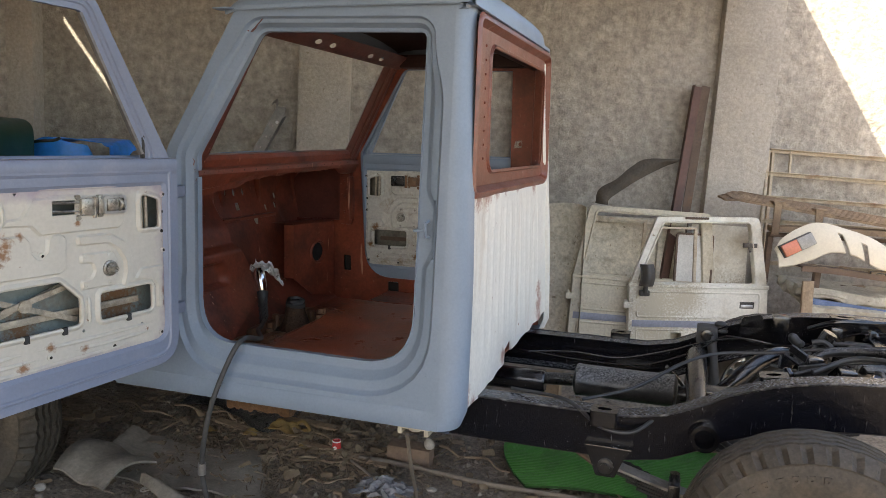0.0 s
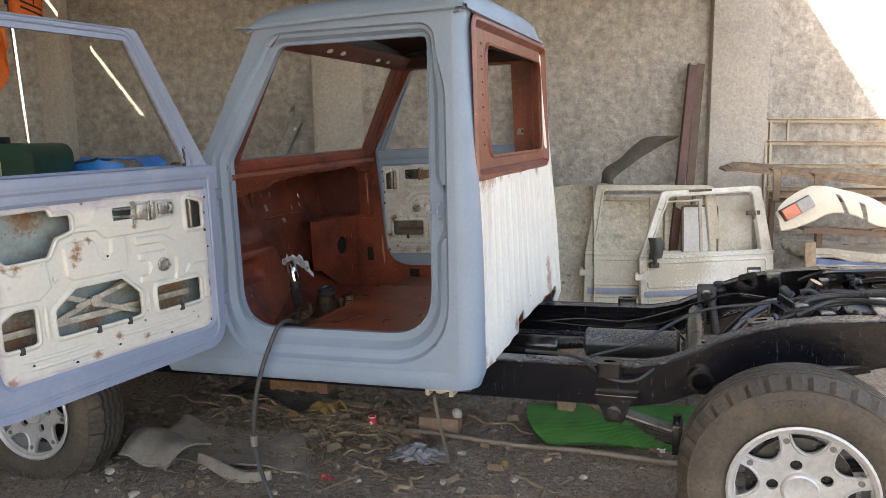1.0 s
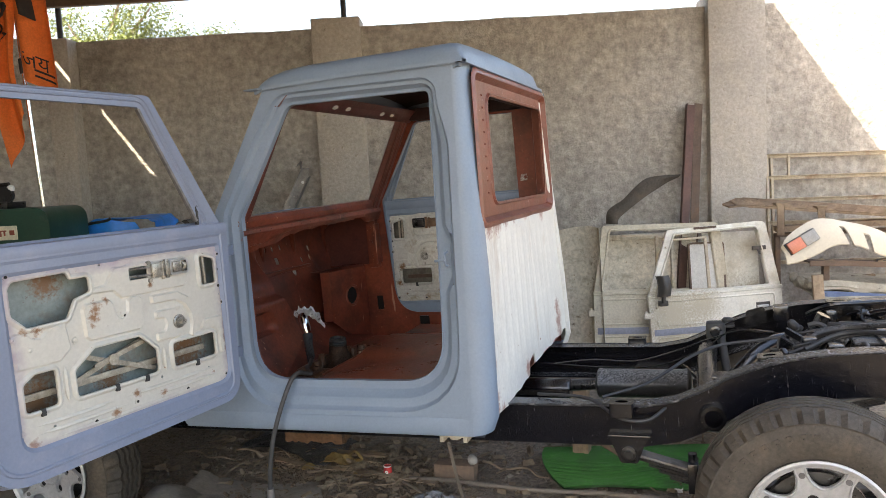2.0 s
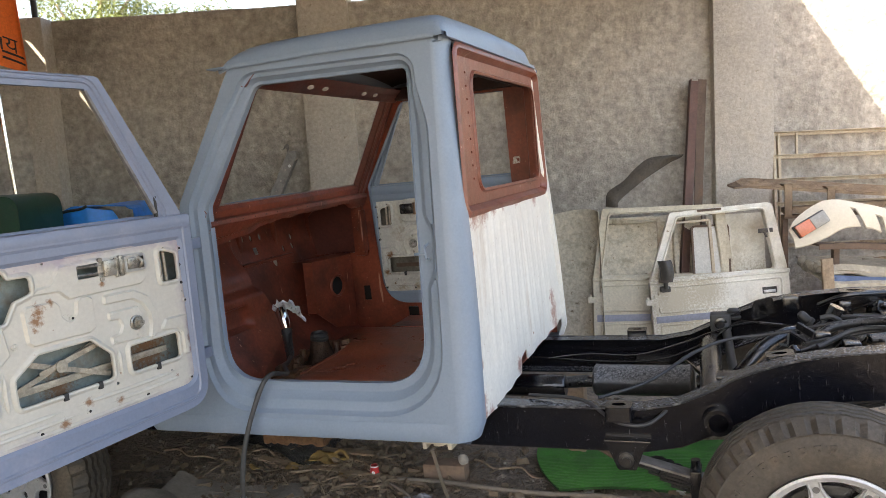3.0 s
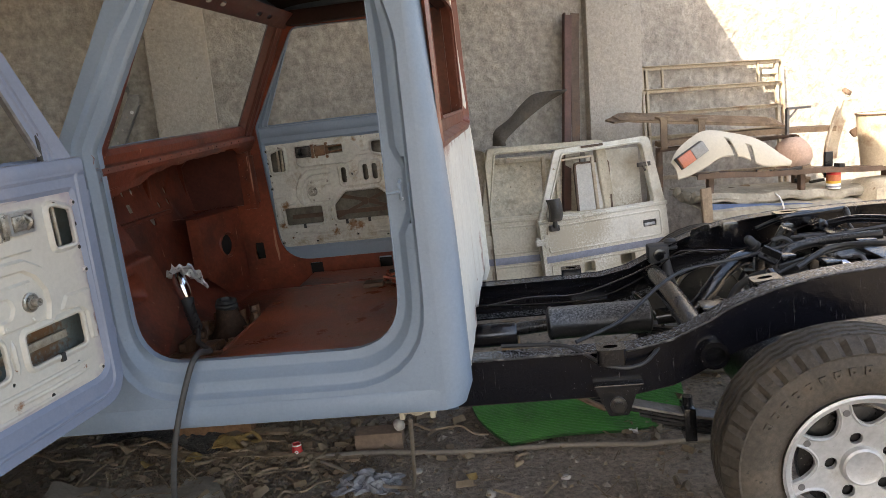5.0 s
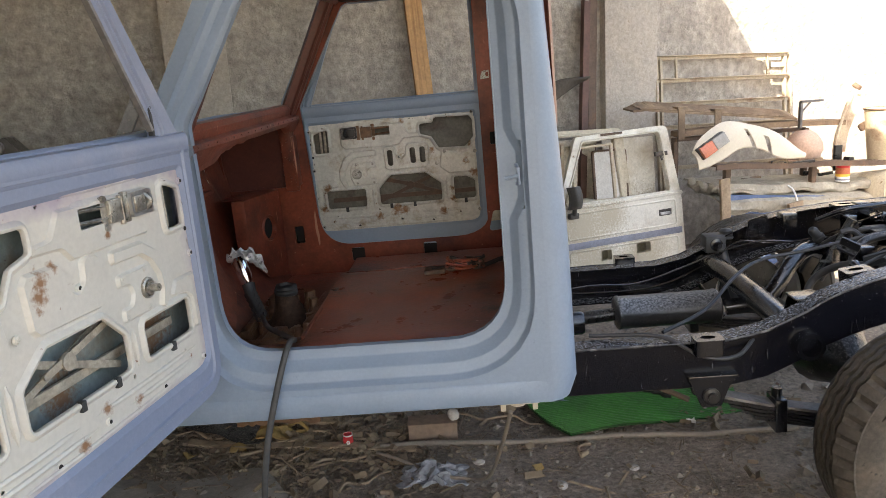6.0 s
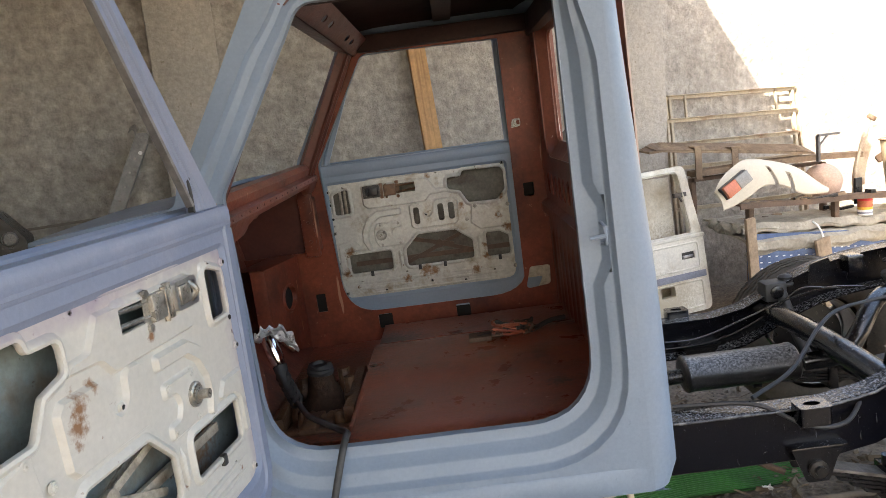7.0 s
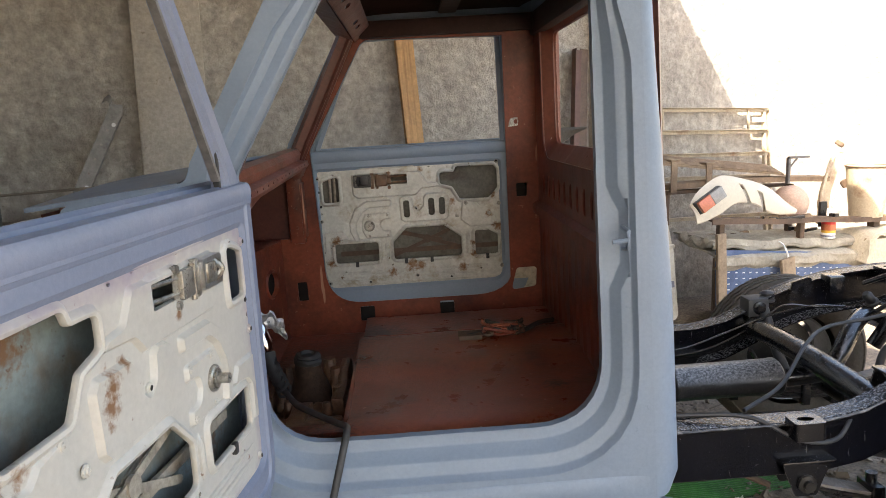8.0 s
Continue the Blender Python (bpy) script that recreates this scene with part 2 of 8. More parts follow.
M["rubber"] = mat("dusty_tyre_rubber", (0.074, 0.063, 0.051), 0.75, vary=0.25, size=6, grain=60, bump=0.4, stain=(0.125, 0.098, 0.070), amount=0.40, stain_size=5, fine=(0.035, 0.032, 0.028), fine_amount=0.2, grit=0.16, spec=0.35, dust_sheen=((0.13, 0.115, 0.095), 0.35))
M["rubber_dark"] = mat("black_rubber", (0.03, 0.03, 0.03), 0.6, vary=0.2, size=9, bump=0.1)
M["alloy"] = mat("silver_alloy", (0.47, 0.47, 0.465), 0.38, metal=0.35, vary=0.08, size=9, grain=50, bump=0.08, stain=(0.30, 0.26, 0.21), amount=0.28, stain_size=9, fine=(0.16, 0.13, 0.10), fine_amount=0.08, grit=0.08)
M["steel"] = mat("bare_steel", (0.5, 0.5, 0.5), 0.35, metal=0.9, vary=0.15, size=12, bump=0.1)
M["chrome"] = mat("polished_chrome", (0.8, 0.8, 0.8), 0.08, metal=1.0, vary=0.03, bump=0)
M["foil"] = mat("crumpled_silver_foil", (0.62, 0.63, 0.65), 0.3, metal=0.6, vary=0.1, size=20, bump=0.5, grain=40)
M["rust"] = mat("rusty_steel", (0.115, 0.075, 0.052), 0.75, vary=0.3, size=9, grain=60, bump=0.4, stain=(0.19, 0.105, 0.06), amount=0.36, stain_size=8)
M["angle"] = mat("dark_red_angle_iron", (0.115, 0.055, 0.040), 0.6, vary=0.3, size=7, bump=0.3, stain=(0.055, 0.035, 0.028), amount=0.4, stain_size=5, streak=0.2, fine=(0.22, 0.14, 0.10), fine_amount=0.1)
M["concrete"] = mat("rendered_concrete", (0.37, 0.335, 0.288), 0.92, vary=0.22, size=1.3, grain=14, bump=1.0, stain=(0.49, 0.455, 0.40), amount=0.50, stain_size=7, fine=(0.265, 0.232, 0.188), fine_amount=0.20, fine_size=40, relief=0.030, grit=0.22)
M["column"] = mat("smooth_concrete", (0.43, 0.39, 0.335), 0.92, vary=0.12, size=2.2, grain=34, bump=0.7, stain=(0.47, 0.42, 0.345), amount=0.42, stain_size=5, fine=(0.28, 0.24, 0.19), fine_amount=0.15, fine_size=22, relief=0.012, grit=0.12)
M["dirt"] = mat("oily_workshop_dirt", (0.285, 0.232, 0.182), 0.95, vary=0.30, size=2.6, grain=36, bump=1.0, stain=(0.125, 0.096, 0.072), amount=0.40, stain_size=2.6, fine=(0.36, 0.305, 0.245), fine_amount=0.24, fine_size=34, relief=0.03, grit=0.3)
M["roof"] = mat("corrugated_roof_sheet", (0.20, 0.19, 0.17), 0.6, metal=0.3, vary=0.2, size=3)
M["wood"] = mat("fresh_plank_wood", (0.52, 0.29, 0.11), 0.55, vary=0.22, size=10, grain=40, bump=0.25, stain=(0.27, 0.125, 0.04), amount=0.55, stain_size=34, streak=0.035, grit=0.10)
M["old_wood"] = mat("weathered_wood", (0.30, 0.22, 0.145), 0.8, vary=0.25, size=16, grain=40, bump=0.35, stain=(0.16, 0.11, 0.07), amount=0.4, stain_size=20, streak=0.2)
# Darker copy of the mat green; paints the shade between the ribs.
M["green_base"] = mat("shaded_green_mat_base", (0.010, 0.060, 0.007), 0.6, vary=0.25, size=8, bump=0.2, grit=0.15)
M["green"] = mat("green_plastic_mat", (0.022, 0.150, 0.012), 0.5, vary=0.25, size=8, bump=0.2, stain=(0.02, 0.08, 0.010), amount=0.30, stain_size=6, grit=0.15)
# Near-black for the shade painted in holes, and for oily clods.
M["dark"] = mat("cavity_shade_and_clod", (0.012, 0.011, 0.010), 0.9, vary=0.3, size=9, bump=0.0)
M["blue"] = mat("blue_plastic_sheet", (0.012, 0.25, 0.80), 0.4, vary=0.2, size=6, bump=0.2, grain=14, stain=(0.08, 0.20, 0.45), amount=0.2, stain_size=4)
M["machine_green"] = mat("dark_green_machine_paint", (0.008, 0.050, 0.030), 0.4, vary=0.2, size=6, bump=0.1, stain=(0.05, 0.07, 0.05), amount=0.25, stain_size=5)
M["label"] = mat("cream_label", (0.62, 0.56, 0.40), 0.6, vary=0.1, size=12, bump=0)
M["ink"] = mat("brown_red_ink", (0.26, 0.06, 0.03), 0.6, vary=0.1, size=12, bump=0)
M["orange"] = mat("orange_flag_cloth", (0.72, 0.16, 0.03), 0.8, vary=0.12, size=6, bump=0.3, grain=60)
M["flag_black"] = mat("black_print", (0.02, 0.015, 0.015), 0.8, vary=0.2, size=9, bump=0)
M["dusty_white"] = mat("dusty_white_car_paint", (0.56, 0.50, 0.385), 0.6, vary=0.14, size=4, grain=50, bump=0.25, stain=(0.36, 0.30, 0.21), amount=0.46, stain_size=4, fine=(0.24, 0.16, 0.09), fine_amount=0.15, fine_size=28, grit=0.12)
M["clean_white"] = mat("white_car_paint", (0.74, 0.71, 0.63), 0.4, spots=((0.15, 0, 0.38, 0.28), (0.38, 0, 0.42, 0.16), (0.2, 0, 0.08, 0.34), (0.6, 0, 0.06, 0.24)), spot_colour=(0.46, 0.40, 0.295), vary=0.10, size=4, grain=50, bump=0.15, stain=(0.48, 0.405, 0.29), amount=0.50, stain_size=3.2, fine=(0.26, 0.18, 0.10), fine_amount=0.08, fine_size=30, grit=0.08)
M["dusty_pane"] = mat("dusty_grey_pane", (0.60, 0.585, 0.545), 0.45, vary=0.10, size=6, bump=0.05, stain=(0.48, 0.43, 0.35), amount=0.35, stain_size=5)
M["stripe"] = mat("faded_blue_grey_stripe", (0.23, 0.24, 0.29), 0.5, vary=0.15, size=10, bump=0)
M["dusty_panel"] = mat("dusty_beige_panel", (0.56, 0.50, 0.39), 0.7, vary=0.15, size=4, grain=30, bump=0.5, stain=(0.38, 0.32, 0.23), amount=0.42, stain_size=14, fine=(0.25, 0.20, 0.14), fine_amount=0.25, fine_size=24, grit=0.18)
M["rust_cream"] = mat("rusted_cream_steel", (0.46, 0.385, 0.28), 0.6, vary=0.15, size=6, bump=0.2, stain=(0.22, 0.11, 0.06), amount=0.42, stain_size=7)
M["rust_brown"] = mat("brown_rusted_tray", (0.20, 0.135, 0.085), 0.75, vary=0.3, size=9, grain=50, bump=0.5, stain=(0.33, 0.24, 0.15), amount=0.42, stain_size=6, fine=(0.09, 0.055, 0.035), fine_amount=0.3, fine_size=30)
M["amber"] = mat("amber_lens", (0.56, 0.17, 0.09), 0.2, vary=0.1, size=20, bump=0.2, grain=90)
M["cream_plastic"] = mat("faded_cream_plastic", (0.60, 0.54, 0.43), 0.5, vary=0.07, size=5, grain=50, bump=0.08, stain=(0.47, 0.39, 0.28), amount=0.20, stain_size=7, grit=0.05)
M["lens"] = mat("clear_lens", (0.30, 0.285, 0.26), 0.15, vary=0.15, size=20, bump=0.2, grain=90)
M["tarp"] = mat("grey_tarpaulin_roll", (0.33, 0.30, 0.24), 0.75, vary=0.2, size=5, grain=25, bump=0.8, stain=(0.46, 0.42, 0.34), amount=0.45, stain_size=9, relief=0.015, fine=(0.16, 0.14, 0.11), fine_amount=0.2, grit=0.15)
M["blue_cloth"] = mat("blue_checked_cloth", (0.085, 0.125, 0.225), 0.85, vary=0.2, size=9, grain=50, bump=0.3, stain=(0.14, 0.18, 0.27), amount=0.4, stain_size=9, fine=(0.05, 0.07, 0.12), fine_amount=0.2)
M["thread"] = mat("white_thread", (0.7, 0.7, 0.68), 0.8, vary=0.1, size=20, bump=0)
M["mat_grey"] = mat("old_grey_rubber_mat", (0.27, 0.24, 0.20), 0.8, vary=0.22, size=6, grain=45, bump=0.5, stain=(0.17, 0.145, 0.115), amount=0.42, stain_size=5, grit=0.12)
M["rag"] = mat("ochre_net_rag", (0.26, 0.17, 0.06), 0.9, vary=0.3, size=14, bump=0.5, grain=60)
M["red"] = mat("red_paper", (0.62, 0.03, 0.03), 0.5, vary=0.1, size=20, bump=0)
M["white"] = mat("white_paper", (0.8, 0.79, 0.76), 0.6, vary=0.05, size=20, bump=0)
M["yellow"] = mat("yellow_print", (0.75, 0.45, 0.06), 0.5, vary=0.1, size=20, bump=0)
M["brick"] = mat("dusty_brick", (0.22, 0.15, 0.105), 0.9, vary=0.2, size=12, grain=40, bump=0.5, stain=(0.16, 0.12, 0.09), amount=0.4, stain_size=8)
M["stone"] = mat("pale_stone", (0.42, 0.38, 0.33), 0.9, vary=0.2, size=14, bump=0.4)
M["conduit"] = mat("grey_plastic_conduit", (0.20, 0.165, 0.13), 0.6, vary=0.15, size=8, bump=0.1, stain=(0.15, 0.12, 0.095), amount=0.4, stain_size=5)
M["hose"] = mat("grey_black_air_hose", (0.060, 0.060, 0.060), 0.5, spec=0.3, vary=0.2, size=12, bump=0.1, stain=(0.10, 0.095, 0.09), amount=0.35, stain_size=10)
M["litter"] = mat("dry_twigs_and_leaves", (0.15, 0.108, 0.068), 0.9, vary=0.4, size=9, bump=0.2, stain=(0.29, 0.23, 0.155), amount=0.45, stain_size=7)
M["gravel"] = mat("small_gravel", (0.21, 0.18, 0.145), 0.9, vary=0.35, size=5, bump=0.2)
M["clay"] = mat("pinkish_clay", (0.56, 0.39, 0.30), 0.8, vary=0.15, size=6, bump=0.2, stain=(0.45, 0.32, 0.25), amount=0.35)
M["mirror_black"] = mat("black_mirror_housing", (0.05, 0.045, 0.04), 0.5, vary=0.2, size=9, bump=0.1, stain=(0.14, 0.11, 0.085), amount=0.4, stain_size=7)
M["plastic_bag"] = mat("crumpled_clear_plastic", (0.24, 0.24, 0.25), 0.15, vary=0.3, size=14, bump=0.6, grain=25, stain=(0.45, 0.45, 0.46), amount=0.25, stain_size=16)
M["dull_grey"] = mat("dull_grey_steel", (0.14, 0.135, 0.135), 0.55, metal=0.3, vary=0.2, size=9, bump=0.2, stain=(0.10, 0.085, 0.07), amount=0.35, stain_size=7)
M["leaf"] = mat("tree_leaf", (0.135, 0.165, 0.035), 0.5, vary=0.4, size=3, bump=0, per_object=0.0)
M["bark"] = mat("tree_bark", (0.16, 0.12, 0.085), 0.9, vary=0.3, size=12, grain=30, bump=0.6, relief=0.02)


# ---- mesh helpers ----
def part(name, bm, material, parent=None, label="", smooth=True, normals=True):
    """Links a bmesh as one mesh object under a thing or a part."""
    if normals:
        bmesh.ops.recalc_face_normals(bm, faces=bm.faces)
    me = bpy.data.meshes.new(name)
    bm.to_mesh(me)
    bm.free()
    me.materials.append(M[material] if isinstance(material, str) else material)
    if smooth:
        me.shade_smooth()
        me.set_sharp_from_angle(angle=radians(38))
    ob = new(name, me)
    ob.parent = parent
    if label:
        tagged(ob, label)
    return ob


def pieces(name, bm, material, parent, label=""):
    """Links each separate piece of a bmesh as an object of its own."""
    left = set(bm.faces)
    groups = []
    while left:
        seed = left.pop()
        grp, todo = [seed], [seed]
        while todo:
            for e in todo.pop().edges:
                for f in e.link_faces:
                    if f in left:
                        left.discard(f)
                        grp.append(f)
                        todo.append(f)
        groups.append(grp)
    groups.sort(key=lambda g: min(f.index for f in g))
    for grp in groups:
        one = bmesh.new()
        made = {}
        for f in grp:
            for v in f.verts:
                if v not in made:
                    made[v] = one.verts.new(v.co)
            one.faces.new([made[v] for v in f.verts])
        part(name, one, material, parent, label)
    bm.free()


def thing(name, label, category, m=None, group="", kind=""):
    ob = new(name)
    ob.empty_display_size = 0.1
    if m is not None:
        ob.matrix_world = m
    return tagged(ob, label, category, group, kind)


def box(bm, lo, hi, bevel=0.0, m=None):
    vs = [bm.verts.new((x, y, z)) for x in (lo[0], hi[0]) for y in (lo[1], hi[1]) for z in (lo[2], hi[2])]
    fs = [bm.faces.new([vs[i] for i in q]) for q in ((0, 1, 3, 2), (4, 6, 7, 5), (0, 4, 5, 1), (2, 3, 7, 6), (0, 2, 6, 4), (1, 5, 7, 3))]
    geo = vs
    if bevel:
        es = list({e for f in fs for e in f.edges})
        r = bmesh.ops.bevel(bm, geom=es, offset=bevel, segments=2, affect="EDGES", profile=0.6)
        geo = list({v for f in r["faces"] for v in f.verts} | {v for v in vs if v.is_valid})
    if m is not None:
        bmesh.ops.transform(bm, matrix=m, verts=geo)
    return geo


def rpoly(pts, radii, n=6):
    """A closed outline through pts with rounded corners."""
    out = []
    k = len(pts)
    for i in range(k):
        p, a, b = Vector(pts[i]), Vector(pts[i - 1]), Vector(pts[(i + 1) % k])
        r = radii[i] if isinstance(radii, (list, tuple)) else radii
        if r <= 0:
            out.append(tuple(p))
            continue
        u, v = (a - p).normalized(), (b - p).normalized()
        ang = math.acos(max(-1, min(1, u.dot(v))))
        d = min(r / math.tan(ang / 2), 0.48 * (a - p).length, 0.48 * (b - p).length)
        s, e = p + u * d, p + v * d
        for j in range(n + 1):
            t = j / n
            out.append(tuple((1 - t) ** 2 * s + 2 * t * (1 - t) * p + t * t * e))
    return out


def rect(a0, b0, a1, b1, r=0.0, n=4):
    return rpoly([(a0, b0), (a1, b0), (a1, b1), (a0, b1)], r, n) if r else [(a0, b0), (a1, b0), (a1, b1), (a0, b1)]


def ring(cx, cy, r, n=14, ry=None):
    return [(cx + r * math.cos(2 * math.pi * i / n), cy + (ry or r) * math.sin(2 * math.pi * i / n)) for i in range(n)]


def plate(bm, outline, holes, t, f):
    """A flat sheet with holes, t thick; f(a, b, w) puts it into space."""
    tmp = bmesh.new()
    es = []
    for loop in [outline, *holes]:
        vs = [tmp.verts.new((a, b, 0)) for a, b in loop]
        es += [tmp.edges.new((vs[i], vs[(i + 1) % len(vs)])) for i in range(len(vs))]
    bmesh.ops.triangle_fill(tmp, use_beauty=True, use_dissolve=False, edges=es)
    tmp.verts.index_update()
    pts = [(v.co.x, v.co.y) for v in tmp.verts]
    tris = [[v.index for v in fc.verts] for fc in tmp.faces]
    rim = [(e.verts[0].index, e.verts[1].index) for e in tmp.edges if len(e.link_faces) == 1]
    tmp.free()
    top = [bm.verts.new(f(a, b, 0)) for a, b in pts]
    low = [bm.verts.new(f(a, b, t)) for a, b in pts]
    for q in tris:
        bm.faces.new([top[i] for i in q])
        bm.faces.new([low[i] for i in reversed(q)])
    for i, j in rim:
        bm.faces.new((top[i], top[j], low[j], low[i]))


def tube(bm, path, r, n=10, cap=True):
    """A round bar along a path; r is a number or one radius for each point."""
    path = [Vector(p) for p in path]
    rs = r if isinstance(r, (list, tuple)) else [r] * len(path)
    up = Vector((0, 0, 1))
    loops = []
    for i, p in enumerate(path):
        d = (path[min(i + 1, len(path) - 1)] - path[max(i - 1, 0)]).normalized()
        if abs(d.dot(up)) > 0.97:
            up = Vector((1, 0, 0)) if abs(d.x) < 0.9 else Vector((0, 1, 0))
        s = d.cross(up).normalized()
        up = s.cross(d).normalized()
        loops.append([bm.verts.new(p + rs[i] * (math.cos(2 * math.pi * k / n) * s + math.sin(2 * math.pi * k / n) * up)) for k in range(n)])
    for a, b in zip(loops, loops[1:]):
        for k in range(n):
            bm.faces.new((a[k], a[(k + 1) % n], b[(k + 1) % n], b[k]))
    if cap:
        bm.faces.new(loops[0])
        bm.faces.new(loops[-1])


def spline(pts, n=8):
    """A smooth path through a few points."""
    pts = [Vector(p) for p in pts]
    ext = [2 * pts[0] - pts[1], *pts, 2 * pts[-1] - pts[-2]]
    out = []
    for i in range(1, len(ext) - 2):
        p0, p1, p2, p3 = ext[i - 1:i + 3]
        for j in range(n):
            t = j / n
            out.append(0.5 * (2 * p1 + (p2 - p0) * t + (2 * p0 - 5 * p1 + 4 * p2 - p3) * t * t + (3 * p1 - p0 - 3 * p2 + p3) * t ** 3))
    return out + [pts[-1]]


def lathe(bm, prof, n, m=None):
    """A profile of (radius, height) turned about z."""
    loops = []
    for r, h in prof:
        loops.append([bm.verts.new((r * math.cos(2 * math.pi * k / n), r * math.sin(2 * math.pi * k / n), h)) for k in range(n)])
    for a, b in zip(loops, loops[1:]):
        for k in range(n):
            bm.faces.new((a[k], a[(k + 1) % n], b[(k + 1) % n], b[k]))
    if m is not None:
        bmesh.ops.transform(bm, matrix=m, verts=[v for lp in loops for v in lp])
    return loops


def loft(bm, loops, closed=True):
    rows = [[bm.verts.new(p) for p in lp] for lp in loops]
    k = len(rows[0])
    for a, b in zip(rows, rows[1:]):
        for i in range(k if closed else k - 1):
            bm.faces.new((a[i], a[(i + 1) % k], b[(i + 1) % k], b[i]))
    return rows


def grid(bm, f, nu, nv):
    """A sheet f(u, v) over 0..1."""
    return loft(bm, [[f(i / nu, j / nv) for j in range(nv + 1)] for i in range(nu + 1)], closed=False)


def slab(bm, f, nu, nv, off):
    """A sheet with thickness: f(u, v) and the same moved by off."""
    a = grid(bm, f, nu, nv)
    b = grid(bm, lambda u, v: Vector(f(u, v)) + Vector(off), nu, nv)
    edge = lambda r: r[0] + [q[-1] for q in r[1:]] + r[-1][-2::-1] + [q[0] for q in r[-2:0:-1]]
    ea, eb = edge(a), edge(b)
    for i in range(len(ea)):
        j = (i + 1) % len(ea)
        bm.faces.new((ea[i], ea[j], eb[j], eb[i]))


def outset(loop, dist):
    """Moves a closed outline outwards; dist is a number or a function of the point."""
    k = len(loop)
    area = sum(loop[i][0] * loop[(i + 1) % k][1] - loop[(i + 1) % k][0] * loop[i][1] for i in range(k))
    s = 1 if area > 0 else -1
    out = []
    for i in range(k):
        d = (Vector(loop[(i + 1) % k]) - Vector(loop[i - 1])).normalized()
        w = dist(*loop[i]) if callable(dist) else dist
        out.append((loop[i][0] + s * d.y * w, loop[i][1] - s * d.x * w))
    return out


def smooth01(x, a, b):
    t = max(0.0, min(1.0, (x - a) / (b - a)))
    return t * t * (3 - 2 * t)


# ---- the setting: ground, walls, roof ----
def ground_z(x, y):
    base = -0.055 + 0.055 * smooth01(x, -1.6, 0.6)
    near = 1 - smooth01(math.hypot(x + 0.8, y - 2.5), 5.0, 9.0)
    n = noise.noise(Vector((x * 1.7, y * 1.7, 3.1))) * 0.018 + noise.noise(Vector((x * 6, y * 6, 7.7))) * 0.007
    n += noise.noise(Vector((x * 17, y * 17, 1.7))) * 0.004
    return base * near + n * near - 0.02 * (1 - near)


def build_ground():
    bm = bmesh.new()
    xs = [-3000, -400, -60, -20, -10, -7] + [-5.6 + 0.055 * i for i in range(180)] + [4.6, 6, 8, 12, 25, 60, 400, 3000]
    ys = [-3000, -400, -60, -20, -9, -5, -3, -1.5, -0.5] + [0.4 + 0.06 * i for i in range(110)] + [7.3, 9, 14, 30, 80, 400, 3000]
    rows = [[bm.verts.new((x, y, ground_z(x, y))) for y in ys] for x in xs]
    for a, b in zip(rows, rows[1:]):
        for i in range(len(ys) - 1):
            bm.faces.new((a[i], b[i], b[i + 1], a[i + 1]))
    tagged(part("ground", bm, "dirt"), "oil-stained bare dirt workshop floor strewn with debris", "ground", kind="structure")


WALL_TOP, U_CORNER = 2.59, -3.60


